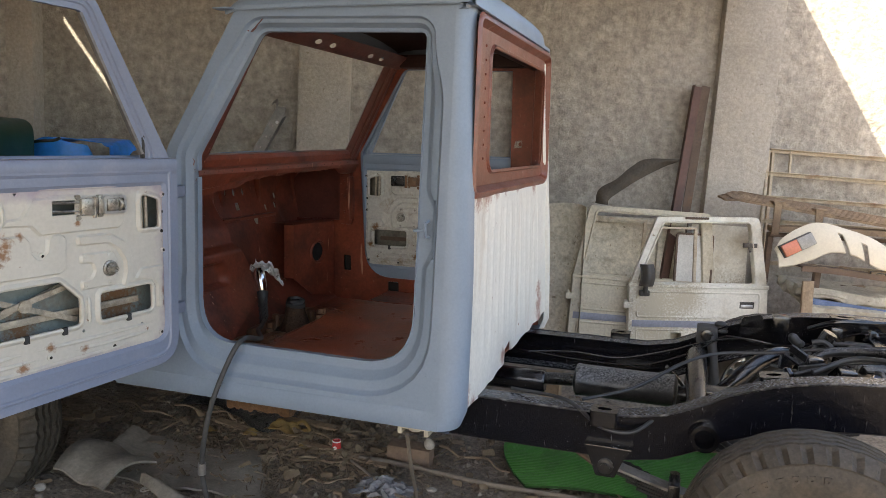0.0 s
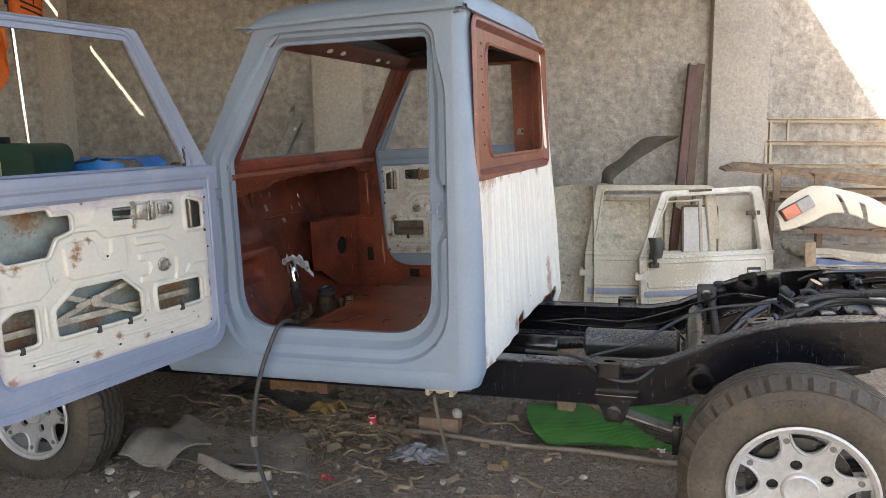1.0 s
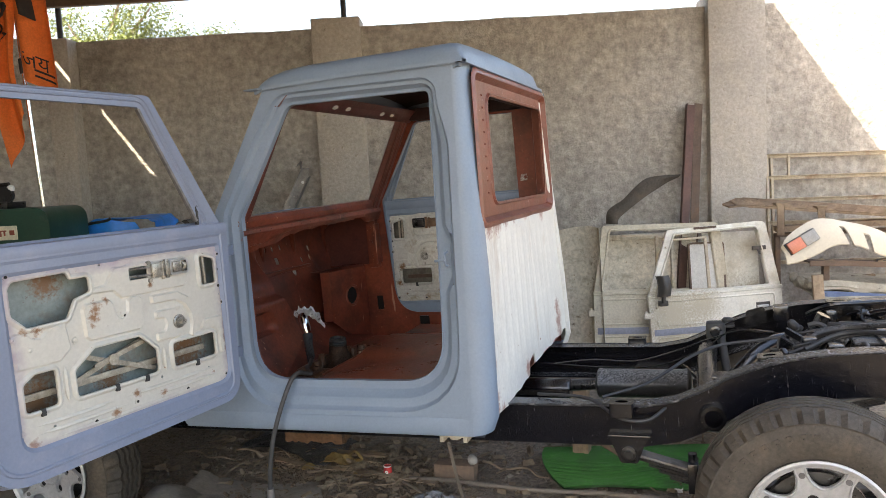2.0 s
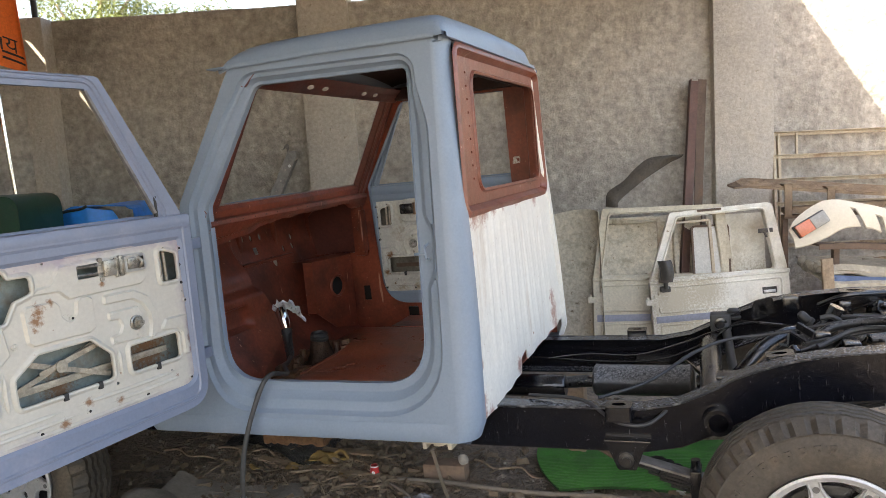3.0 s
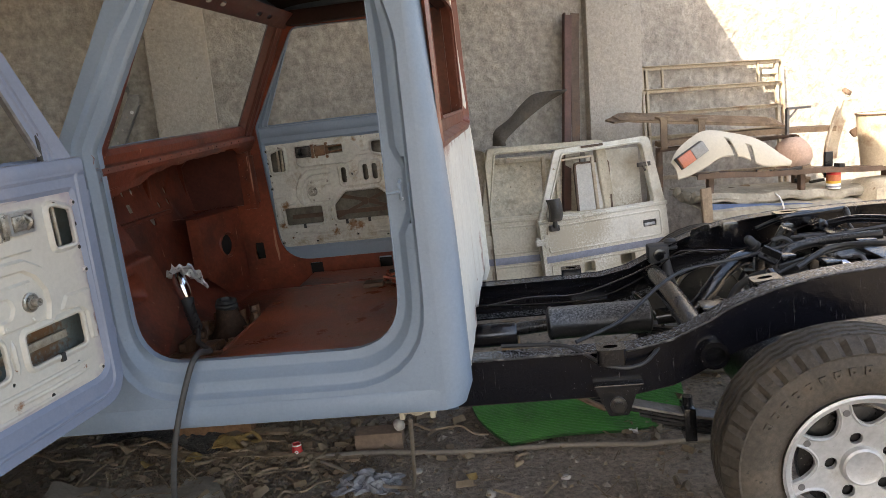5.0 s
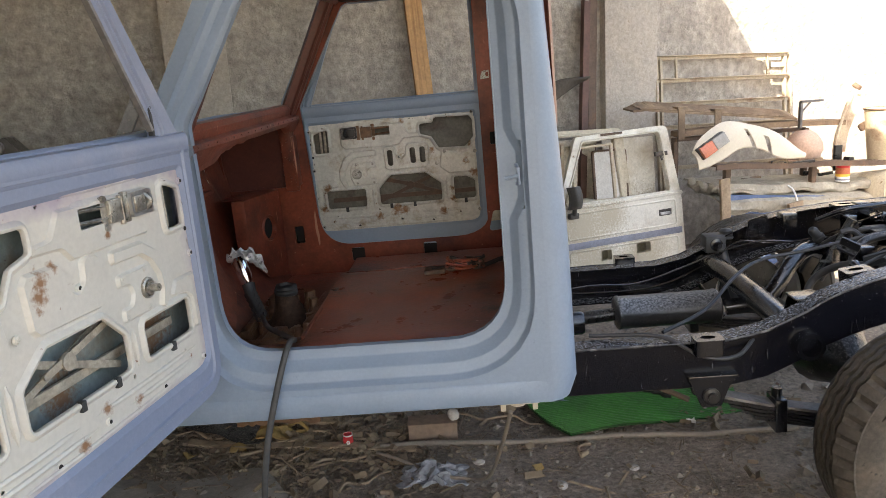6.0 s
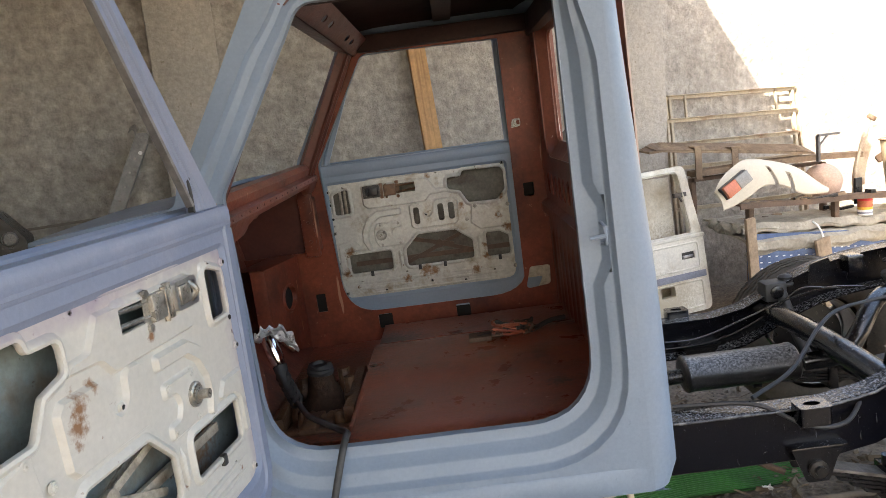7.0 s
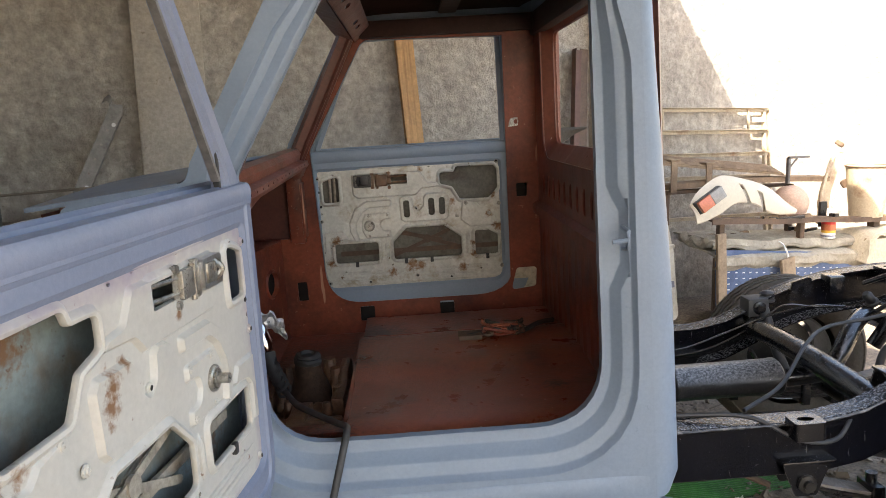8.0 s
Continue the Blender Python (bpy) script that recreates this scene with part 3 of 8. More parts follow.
def build_walls():
    def wall(name, u0, u1, m, label, t=0.2, wavy=True):
        bm = bmesh.new()
        n = max(2, int(abs(u1 - u0) / 0.15))
        prof = []
        for i in range(n + 1):
            u = u0 + (u1 - u0) * i / n
            top = WALL_TOP + (0.012 * noise.noise(Vector((u * 2.3, 1, 5))) + 0.006 * noise.noise(Vector((u * 9, 2, 5))) if wavy else 0)
            prof.append([(u, 0, -0.4), (u, 0, top), (u, t, top - 0.01), (u, t, -0.4)])
        rows = loft(bm, prof)
        bm.faces.new(rows[0])
        bm.faces.new(rows[-1])
        ob = part(name, bm, "concrete")
        ob.matrix_world = m
        return tagged(ob, label, "wall", kind="structure")

    wall("wall_back", U_CORNER, 14.0, WALL, "rough grey-brown cement-rendered boundary wall")
    bent = WALL @ pose(U_CORNER + 0.05, 0.02, 0, 0, 0, 40)
    wall("wall_left", -7.0, 0.0, bent, "rough grey-brown cement-rendered wall in shade")

    # plain unseen walls added behind the walker on the left to hold back light
    bm = bmesh.new()
    box(bm, (-10.0, -8.6, -0.4), (-4.5, -8.4, 3.15))
    ob = part("wall_front", bm, "concrete", smooth=False)
    ob.matrix_world = WALL
    tagged(ob, "unseen cement-rendered wall added to block light from the front left", "wall", kind="structure")
    bm = bmesh.new()
    box(bm, (-10.0, -8.4, -0.4), (-9.8, 0.0, 3.15))
    ob = part("wall_side", bm, "concrete", smooth=False)
    ob.matrix_world = WALL
    tagged(ob, "unseen cement-rendered wall added to block light from the left side", "wall", kind="structure")

    def column(name, u0, u1, out, top, label):
        bm = bmesh.new()
        box(bm, (u0, -out, -0.4), (u1, 0.21, top), 0.012)
        ob = part(name, bm, "column")
        ob.matrix_world = WALL
        tagged(ob, label, "column", "wall columns", "structure")

    column("wall_column", -1.745, -1.375, 0.06, 2.655, "smooth cement-rendered wall column carrying a roof post")
    column("wall_column", 1.215, 1.64, 0.075, 2.665, "smooth cement-rendered wall column carrying a roof post")
    column("wall_column", -3.78, -3.56, 0.14, 2.60, "narrow cement-rendered corner column in shade")

    for u, v, top in ((-1.508, 0.08, 2.93), (1.378, 0.08, 2.93), (-3.70, 0.05, 2.90)):
        bm = bmesh.new()
        tube(bm, [(u, v, 2.55), (u, v, top)], 0.022, 10)
        box(bm, (u - 0.06, v - 0.06, 2.655 if u > -3 else 2.60), (u + 0.06, v + 0.06, 2.664 if u > -3 else 2.608), 0.002)
        ob = part("roof_post", bm, "rubber_dark")
        ob.matrix_world = WALL
        tagged(ob, "thin black steel pipe post on the wall", "post", "roof posts", "structure")


def build_roof():
    """Corrugated sheets over the work bay; a narrow gap between two sheets lets a stripe of sun in."""
    def sheet(u0, u1, v0, v1):
        bm = bmesh.new()
        n = int((u1 - u0) / 0.019)
        prof = []
        for i in range(n + 1):
            u = u0 + (u1 - u0) * i / n
            c = 0.009 * math.cos(2 * math.pi * u / 0.076)
            prof.append([(u, -v, 2.905 + c + 0.03 * v) for v in (v0, v1)])
        top = [[(x, y, z + 0.003) for x, y, z in p] for p in prof]
        for a, flip in ((prof, 1), (top, 0)):
            loft(bm, a, closed=False)
        ob = part("roof", bm, "roof", normals=False)
        ob.matrix_world = WALL
        tagged(ob, "out-of-view corrugated metal roof sheet shading the work bay", "roof", "roof sheets", "structure")

    # sheet edges lie out of view and are set to shape sun and sky light
    sheet(-9.0, -4.025, -0.10, 8.5)
    sheet(-4.03, 1.50, -0.10, 0.44)
    sheet(-3.985, 1.50, 0.44, 0.87)
    sheet(-4.03, 1.50, 0.86, 2.7)
    sheet(-4.03, 0.15, 2.69, 5.3)
    sheet(-3.95, 0.15, 5.3, 6.0)
    sheet(-4.03, 0.15, 5.99, 7.4)
    for v in (0.1, 2.4, 4.8, 7.3):
        bm = bmesh.new()
        box(bm, (-9, -v - 0.03, 2.83 + 0.03 * v), (1.5 if v < 2.6 else 0.15, -v + 0.03, 2.89 + 0.03 * v), 0.004)
        ob = part("roof_beam", bm, "rust")
        ob.matrix_world = WALL
        tagged(ob, "rusty steel roof purlin", "beam", "roof beams", "structure")


def build_tree():
    t = thing("tree", "leafy green tree standing beyond the wall", "tree", WALL @ pose(-6.4, 6.5, 0))
    bm = bmesh.new()
    tube(bm, spline([(0, 0, -0.3), (0.05, 0, 1.2), (-0.05, 0.1, 2.4), (0, 0.1, 3.4)], 5), [0.2 - 0.005 * i for i in range(16)], 10)
    rng = random.Random(4)
    tips = []
    for i in range(22):
        a, e = rng.uniform(0, 6.28), rng.uniform(0.15, 1.0)
        ln = rng.uniform(1.0, 1.9)
        d = Vector((math.cos(a) * math.cos(e), math.sin(a) * math.cos(e), math.sin(e)))
        p = Vector((0, 0.05, rng.uniform(2.2, 3.3)))
        q = spline([p, p + d * ln * 0.5 + Vector((0, 0, 0.1)), p + d * ln], 4)
        tube(bm, q, [0.06 - 0.006 * k for k in range(len(q))], 6)
        tips += [p + d * ln * f for f in (0.55, 0.8, 1.0)]
    part("trunk", bm, "bark", t)
    verts, faces = [], []
    for tip in tips:
        for c in range(13):
            cc = tip + Vector((rng.gauss(0, 0.26), rng.gauss(0, 0.26), rng.gauss(0, 0.2)))
            for k in range(58):
                o = cc + Vector((rng.gauss(0, 0.10), rng.gauss(0, 0.10), rng.gauss(0, 0.08)))
                r = Euler((rng.uniform(-1, 1), rng.uniform(-1, 1), rng.uniform(0, 6.3))).to_matrix()
                s = rng.uniform(0.022, 0.040)
                i = len(verts)
                verts += [o + r @ Vector(v) * s for v in ((-1, 0, 0), (-0.2, -0.36, 0.05), (1, 0, -0.1), (-0.2, 0.36, 0.05))]
                faces.append((i, i + 1, i + 2, i + 3))
    me = bpy.data.meshes.new("crown")
    me.from_pydata([tuple(v) for v in verts], [], faces)
    me.materials.append(M["leaf"])
    new("crown", me).parent = t


build_ground()
build_walls()
build_roof()
build_tree()


# ---- the pickup truck under repair ----
truck = thing("pickup_truck", "stripped pickup truck, blue-grey primed cab on a bare black chassis", "truck", TRUCK)
W_CAB = 1.53
OPENING = rpoly([(-0.152, 1.221), (-0.160, 0.181), (-0.950, 0.185), (-0.972, 0.822), (-0.730, 1.234)], [0.025, 0.17, 0.15, 0.05, 0.05], 8)


def lean(z):
    return 0.06 * z


def opening_width(x, z):
    """How wide the pressed flange round the door opening is."""
    w = 0.078 + 0.026 * (1 - smooth01(z, 0.17, 0.34))
    w *= 1 - 0.45 * smooth01(z, 1.0, 1.2)
    front = (-1.0, -0.88) if z < 0.4 else (-0.85, -0.55)
    w = w + (min(w, 0.058) - w) * (1 - smooth01(x, *front))
    return w


def dense(loop, step=0.03):
    out = []
    for i in range(len(loop)):
        a, b = Vector(loop[i]), Vector(loop[(i + 1) % len(loop)])
        k = max(1, int((b - a).length / step))
        out += [tuple(a.lerp(b, j / k)) for j in range(k)]
    return out


def cab_side(far):
    side = (lambda y: W_CAB - y) if far else (lambda y: y)
    put = lambda x, z, w: (x, side(lean(z) + w), z)
    loop = dense(OPENING)

    def notch(x, z):
        """The flange widens round the striker."""
        return 0.028 * smooth01(z, 0.50, 0.56) * (1 - smooth01(z, 0.68, 0.74)) if x > -0.3 else 0.0

    rim = outset(loop, opening_width)
    bm = bmesh.new()
    edge = -0.050
    shell = [(edge, 0.0), (edge, 1.30), (-0.805, 1.307), (-1.062, 0.855), (-1.075, 0.812), (-1.36, 0.785), (-1.40, 0.55), (-1.28, 0.0)]
    plate(bm, rpoly(shell, [0, 0, 0.02, 0.03, 0.03, 0.08, 0.05, 0.03], 4), [rim], 0.012, put)
    # pressed flange in two steps
    steps = [(1.0, 0.0), (0.985, 0.001), (0.955, 0.005), (0.885, 0.014), (0.86, 0.0155), (0.83, 0.016), (0.575, 0.017), (0.55, 0.0185), (0.52, 0.021), (0.31, 0.040), (0.28, 0.0415), (0.25, 0.042), (0.045, 0.044), (0.035, 0.038), (0.004, 0.038), (0.0, 0.040), (0.0, 0.062)]
    rows = []
    for frac, dep in steps:
        ln = outset(loop, lambda x, z: opening_width(x, z) * frac + (notch(x, z) if 0.2 < frac < 0.58 else 0) + (0.0012 * noise.noise(Vector((x * 31, z * 31, 4))) if frac < 0.04 else 0))
        rows.append([put(x, z, dep) for x, z in ln])
    loft(bm, rows)
    part("side_panel", bm, "primer", truck, "blue-grey primed cab side with a pressed door opening")
    # rounded rear corner and the flange beside the rear panel; it narrows towards the roof, more on the passenger side
    bm = bmesh.new()
    col = []
    for i in range(27):
        z = 1.30 * i / 26
        rise = smooth01(z, 0.35, 1.25)
        rx = 0.072 - 0.030 * rise
        ry = 0.060 + (0.125 * smooth01(z, 0.0, 0.95) if far else 0.012)
        arc = [(edge + rx * math.sin(a), lean(z) + ry - ry * math.cos(a)) for a in [math.pi / 2 * k / 9 for k in range(10)]]
        arc += [(edge + rx, lean(z) + ry + 0.012), (edge + rx - 0.004, lean(z) + ry + 0.016), (0.0 - 0.012 * rise, lean(z) + ry + 0.020)]
        col.append([(x - (0.02 * (1 - z / 0.04) if z < 0.04 else 0), side(y), z) for x, y in arc])
    loft(bm, col, closed=False)
    part("rear_corner", bm, "cream" if far else "primer", truck)
    bm = bmesh.new()
    # the lowest strip of the sill stands a little proud
    loft(bm, [[put(-1.27 + 1.22 * i / 30, z, w + (0.0005 - w) * smooth01(i / 30, 0.90, 1.0)) for i in range(31)] for z, w in ((0.064, 0.0005), (0.057, -0.0045), (0.010, -0.005), (0.0, 0.0))], closed=False)
    # turned-in bottom edge of the sill
    n = 12
    loft(bm, [[(-1.28 + 1.27 * i / n, side(0.0), 0.0) for i in range(n + 1)], [(-1.28 + 1.26 * i / n, side(0.03), -0.012) for i in range(n + 1)], [(-1.28 + 1.25 * i / n, side(0.10), -0.008) for i in range(n + 1)]], closed=False)
    part("sill_edge", bm, "primer", truck)
    # crease along the sill and a drip gutter over the door
    bm = bmesh.new()
    g = [(-0.03, 1.303), (-0.45, 1.308), (-0.80, 1.304), (-0.835, 1.292)]
    loft(bm, [[put(x, z + b, a) for x, z in g] for a, b in ((0.002, -0.006), (-0.013, -0.010), (-0.017, -0.006), (-0.018, 0.004), (-0.015, 0.004), (-0.013, -0.003), (0.010, -0.002), (0.012, 0.010))], closed=False)
    box(bm, (-0.862, min(side(0.03), side(0.075)), 1.296), (-0.80, max(side(0.03), side(0.075)), 1.301), 0.001)
    part("drip_gutter", bm, "primer", truck)
    # inner skin
    inner = [(-0.03, 0.01), (-0.03, 1.27), (-0.80, 1.27), (-1.03, 0.85), (-1.06, 0.80), (-1.38, 0.77), (-1.38, 0.02)]
    holes = [outset(loop, 0.002)]
    if far:
        holes = [[(min(x, -0.187), z) for x, z in outset(loop, 0.002)]]
        k = [i for i, (x, z) in enumerate(holes[0]) if x > -0.188 and 0.4 < z < 1.2]
        holes[0] = [p for i, p in enumerate(holes[0]) if i not in k[1:-1]]
        holes += [rect(-0.825, 0.10, -0.765, 0.163, 0.008), rect(-0.490, 0.10, -0.430, 0.163, 0.008), rect(-0.150, 0.585, -0.107, 0.64, 0.006),
                  ring(-1.237, 0.31, 0.045), rect(-1.075, 0.205, -1.035, 0.285, 0.006), rpoly([(-0.185, 0.19), (-0.08, 0.20), (-0.075, 0.285), (-0.16, 0.285)], 0.015, 4)]
        holes += [rpoly([(-1.36, 0.47), (-1.085, 0.47), (-1.085, 0.73), (-1.30, 0.735), (-1.36, 0.68)], 0.01, 3)]
    else:
        holes += [rect(-0.13, 0.585, -0.10, 0.64, 0.006)]
    bm = bmesh.new()
    plate(bm, inner, holes, 0.006, lambda x, z, w: put(x, z, 0.062 + w))
    part("inner_side_panel", bm, "oxide", truck, "red-oxide primed inner cab side")
    for i, h in enumerate(holes[1:]):
        # backing sheet behind each hole; dark ones paint the shade inside the double skin
        bm = bmesh.new()
        plate(bm, outset(h, 0.004 if i == 5 else 0.012), [], 0.0006, lambda x, z, w: put(x, z, (0.0612 if i == 5 else 0.044) + w))
        part("hollow", bm, "dusty_panel" if i == 5 else "oxide_shaded" if i == 6 else "dark", truck)
    return side, put


side_near, put_near = cab_side(False)
side_far, put_far = cab_side(True)


def cab_roof():
    x0, x1 = -0.828, 0.018

    def top(u, v):
        sx, sy = 2 * u - 1, 2 * v - 1
        front = 0.008 * smooth01(u, 0.0, 0.30)
        ex, ey = max(0.0, 1 - abs(sx) ** (8 if sx < 0 else 24)), max(0.0, 1 - abs(sy) ** 26)
        y = 0.066 + (W_CAB - 0.132) * v
        h = 1.298 + (0.070 + front) * ex ** 0.5 * ey ** 0.5 + 0.020 * (1 - sy * sy) * ex
        h -= 0.022 * smooth01(v, 0.72, 1.0)
        back = 0.085 * smooth01(v, 0.80, 1.0) ** 2
        return (x0 + (x1 - 0.020 - back - x0) * u, y, h)

    bm = bmesh.new()
    us = [0, .008, .02, .04, .07, .12, .2, .3, .4, .5, .6, .7, .8, .87, .92, .95, .97, .985, .995, 1]
    vs = [0, .004, .010, .02, .035, .06, .1, .2, .3, .4, .5, .6, .7, .8, .9, .94, .965, .98, .99, .996, 1]
    loft(bm, [[top(u, v) for v in vs] for u in us], closed=False)
    # rear skirt of the roof above the window, with its gutter
    loft(bm, [[(x - 0.020 - 0.085 * smooth01(j / 20, 0.80, 1.0) ** 2, 0.07 + (W_CAB - 0.14) * j / 20, z) for j in range(21)] for x, z in ((0.016, 1.310), (0.030, 1.304), (0.032, 1.292), (0.026, 1.290), (0.024, 1.298), (0.004, 1.296), (0.002, 1.284), (-0.020, 1.280))], closed=False)
    part("roof_panel", bm, "primer", truck, "blue-grey primed cab roof")
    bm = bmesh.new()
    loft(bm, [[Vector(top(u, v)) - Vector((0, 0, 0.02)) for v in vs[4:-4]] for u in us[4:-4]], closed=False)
    part("roof_lining", bm, "lining", truck, "red-oxide underside of the cab roof, darkened in colour for its shade")
    # windscreen header with lightening holes, side rails, rear header
    bm = bmesh.new()
    hol = [ring(y, 0.045, 0.026, 12, 0.015) for y in (0.5, 0.62, 0.98, 1.10)]
    plate(bm, rect(0.09, 0.0, W_CAB - 0.09, 0.09), hol, 0.004, lambda a, b, w: (-0.70 - 0.06 * (b / 0.09) + w, a, 1.285 - 0.055 * (b / 0.09) ** 0.7))
    plate(bm, rect(0.09, 0.0, W_CAB - 0.09, 0.07), [], 0.004, lambda a, b, w: (-0.765 - b, a, 1.231 + 0.4 * b + w))
    part("windscreen_header", bm, "oxide_shaded", truck, "red-oxide windscreen header with lightening holes")
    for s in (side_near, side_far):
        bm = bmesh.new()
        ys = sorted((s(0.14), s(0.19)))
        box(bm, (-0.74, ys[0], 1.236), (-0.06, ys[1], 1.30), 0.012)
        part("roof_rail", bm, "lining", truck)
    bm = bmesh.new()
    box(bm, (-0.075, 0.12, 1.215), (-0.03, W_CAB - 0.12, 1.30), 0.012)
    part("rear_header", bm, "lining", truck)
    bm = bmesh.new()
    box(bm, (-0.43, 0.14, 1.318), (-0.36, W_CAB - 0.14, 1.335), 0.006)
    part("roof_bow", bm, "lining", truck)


def a_pillar(s):
    """The windscreen pillar's inner box section."""
    bm = bmesh.new()
    lo, hi = Vector((-1.045, 0, 0.80)), Vector((-0.80, 0, 1.275))
    d = (hi - lo).normalized()
    nrm = Vector((d.z, 0, -d.x))
    rows = []
    for i in range(9):
        p = lo.lerp(hi, i / 8)
        q = [(0.0, 0.06), (0.050, 0.066), (0.052, 0.10), (0.03, 0.125), (0.004, 0.128), (-0.012, 0.10)]
        rows.append([(p.x + nrm.x * a, s(lean(p.z) + b), p.z + nrm.z * a) for a, b in q])
    loft(bm, rows)
    for a, b in ((0.020, 0.060), (0.045, 0.062), (0.040, 0.116)):
        tube(bm, [(lo.lerp(hi, k / 6).x + nrm.x * a, s(lean(lo.lerp(hi, k / 6).z) + b), lo.lerp(hi, k / 6).z + nrm.z * a) for k in range(7)], 0.0045, 6)
    part("windscreen_pillar", bm, "oxide_shaded", truck)


def rear_wall():
    # lower cream panel with pressed vertical ribs
    bm = bmesh.new()
    ribs = [0.30 + 0.095 * i for i in range(11)]

    def x_of(y, z):
        r = sum(math.exp(-((y - c) / 0.016) ** 4) for c in ribs) * smooth01(z, 0.14, 0.17) * (1 - smooth01(z, 0.66, 0.69))
        return 0.006 + 0.0024 * r + 0.003 * noise.noise(Vector((y * 5, z * 5, 2)))

    def low(y):
        return 0.035 + 0.05 * smooth01(y, 0.35, 0.9) + 0.018 * noise.noise(Vector((y * 9, 1, 1))) + (0.05 if 0.62 < y < 0.72 else 0)

    n = 150
    cols = []
    for i in range(n + 1):
        y = 0.085 + (W_CAB - 0.17) * i / n
        zs = [low(y) + (0.733 - low(y)) * k / 24 for k in range(25)]
        near_y = [lean(z) + 0.085 for z in zs]
        far_y = [W_CAB - lean(z) - 0.074 - 0.125 * smooth01(z, 0.0, 0.95) for z in zs]
        cols.append([(x_of(y, z), a + (b - a) * i / n, z) for z, a, b in zip(zs, near_y, far_y)])
    loft(bm, cols, closed=False)
    r = loft(bm, [[(x - 0.006, y, z) for x, y, z in c] for c in cols], closed=False)
    part("rear_panel", bm, "cream", truck, "cream cab rear panel with pressed ribs and rusted lower edge")
    # oxide window surround, a step behind the cream panel
    bm = bmesh.new()
    win = rect(0.345, 0.80, 1.240, 1.205, 0.055, 6)
    inside = rect(0.290, 0.745, 1.270, 1.260, 0.090, 6)
    plate(bm, rpoly([(0.15, 0.752), (1.285, 0.752), (1.266, 1.262), (0.165, 1.262)], 0.03, 4), [win], 0.004, lambda a, b, w: (-0.012 - w, a, b))
    big = rpoly([(0.128, 0.735), (1.300, 0.735), (1.272, 1.268), (0.145, 1.268)], 0.04, 6)
    small = outset(big, -0.016)
    loft(bm, [[(0.006, a, b) for a, b in outset(big, 0.02)], [(0.014, a, b) for a, b in outset(big, 0.006)], [(0.014, a, b) for a, b in big], [(-0.012, a, b) for a, b in small]])
    loft(bm, [[(-0.013, a, b) for a, b in outset(win, 0.014)], [(-0.003, a, b) for a, b in outset(win, 0.008)], [(-0.005, a, b) for a, b in win], [(-0.018, a, b) for a, b in outset(win, 0.004)], [(-0.055, a, b) for a, b in inside]])
    for k in range(9):
        for y in (0.285,):
            z = 0.84 + 0.045 * k
            box(bm, (-0.012, y - 0.004, z - 0.004), (-0.007, y + 0.004, z + 0.004), 0.0015)
    part("rear_window_surround", bm, "oxide_bare", truck, "bare red-oxide rear window surround with rivets")
    # inner skin with shallow flutes
    bm = bmesh.new()

    def f(a, b, w):
        fl = sum(math.exp(-((a - c) / 0.010) ** 4) for c in [0.2 + 0.095 * i for i in range(13)]) * smooth01(b, 0.13, 0.16) * (1 - smooth01(b, 0.43, 0.46))
        return (-0.058 - w - 0.006 * fl, a, b)

    n = 110
    cols = [[f(0.10 + (W_CAB - 0.2) * i / n, 0.03 + 0.48 * k / 24, 0) for k in range(25)] for i in range(n + 1)]
    loft(bm, cols, closed=False)
    loft(bm, [[(x, y, z) for y in (0.1, W_CAB - 0.1)] for x, z in ((-0.058, 0.50), (-0.082, 0.515), (-0.082, 0.55), (-0.058, 0.565), (-0.058, 0.70))], closed=False)
    plate(bm, rect(0.10, 0.69, W_CAB - 0.10, 1.27), [outset(inside, 0.001)], 0.004, lambda a, b, w: (-0.056 - w, a, b))
    for i in range(12):
        y = 0.24 + 0.095 * i
        tube(bm, [(-0.0565, y, 0.60), (-0.060, y, 0.612), (-0.0605, y, 0.64), (-0.060, y, 0.668), (-0.0565, y, 0.68)], 0.0045, 8)
    part("inner_rear_panel", bm, "oxide", truck, "red-oxide inner rear panel with shallow flutes")


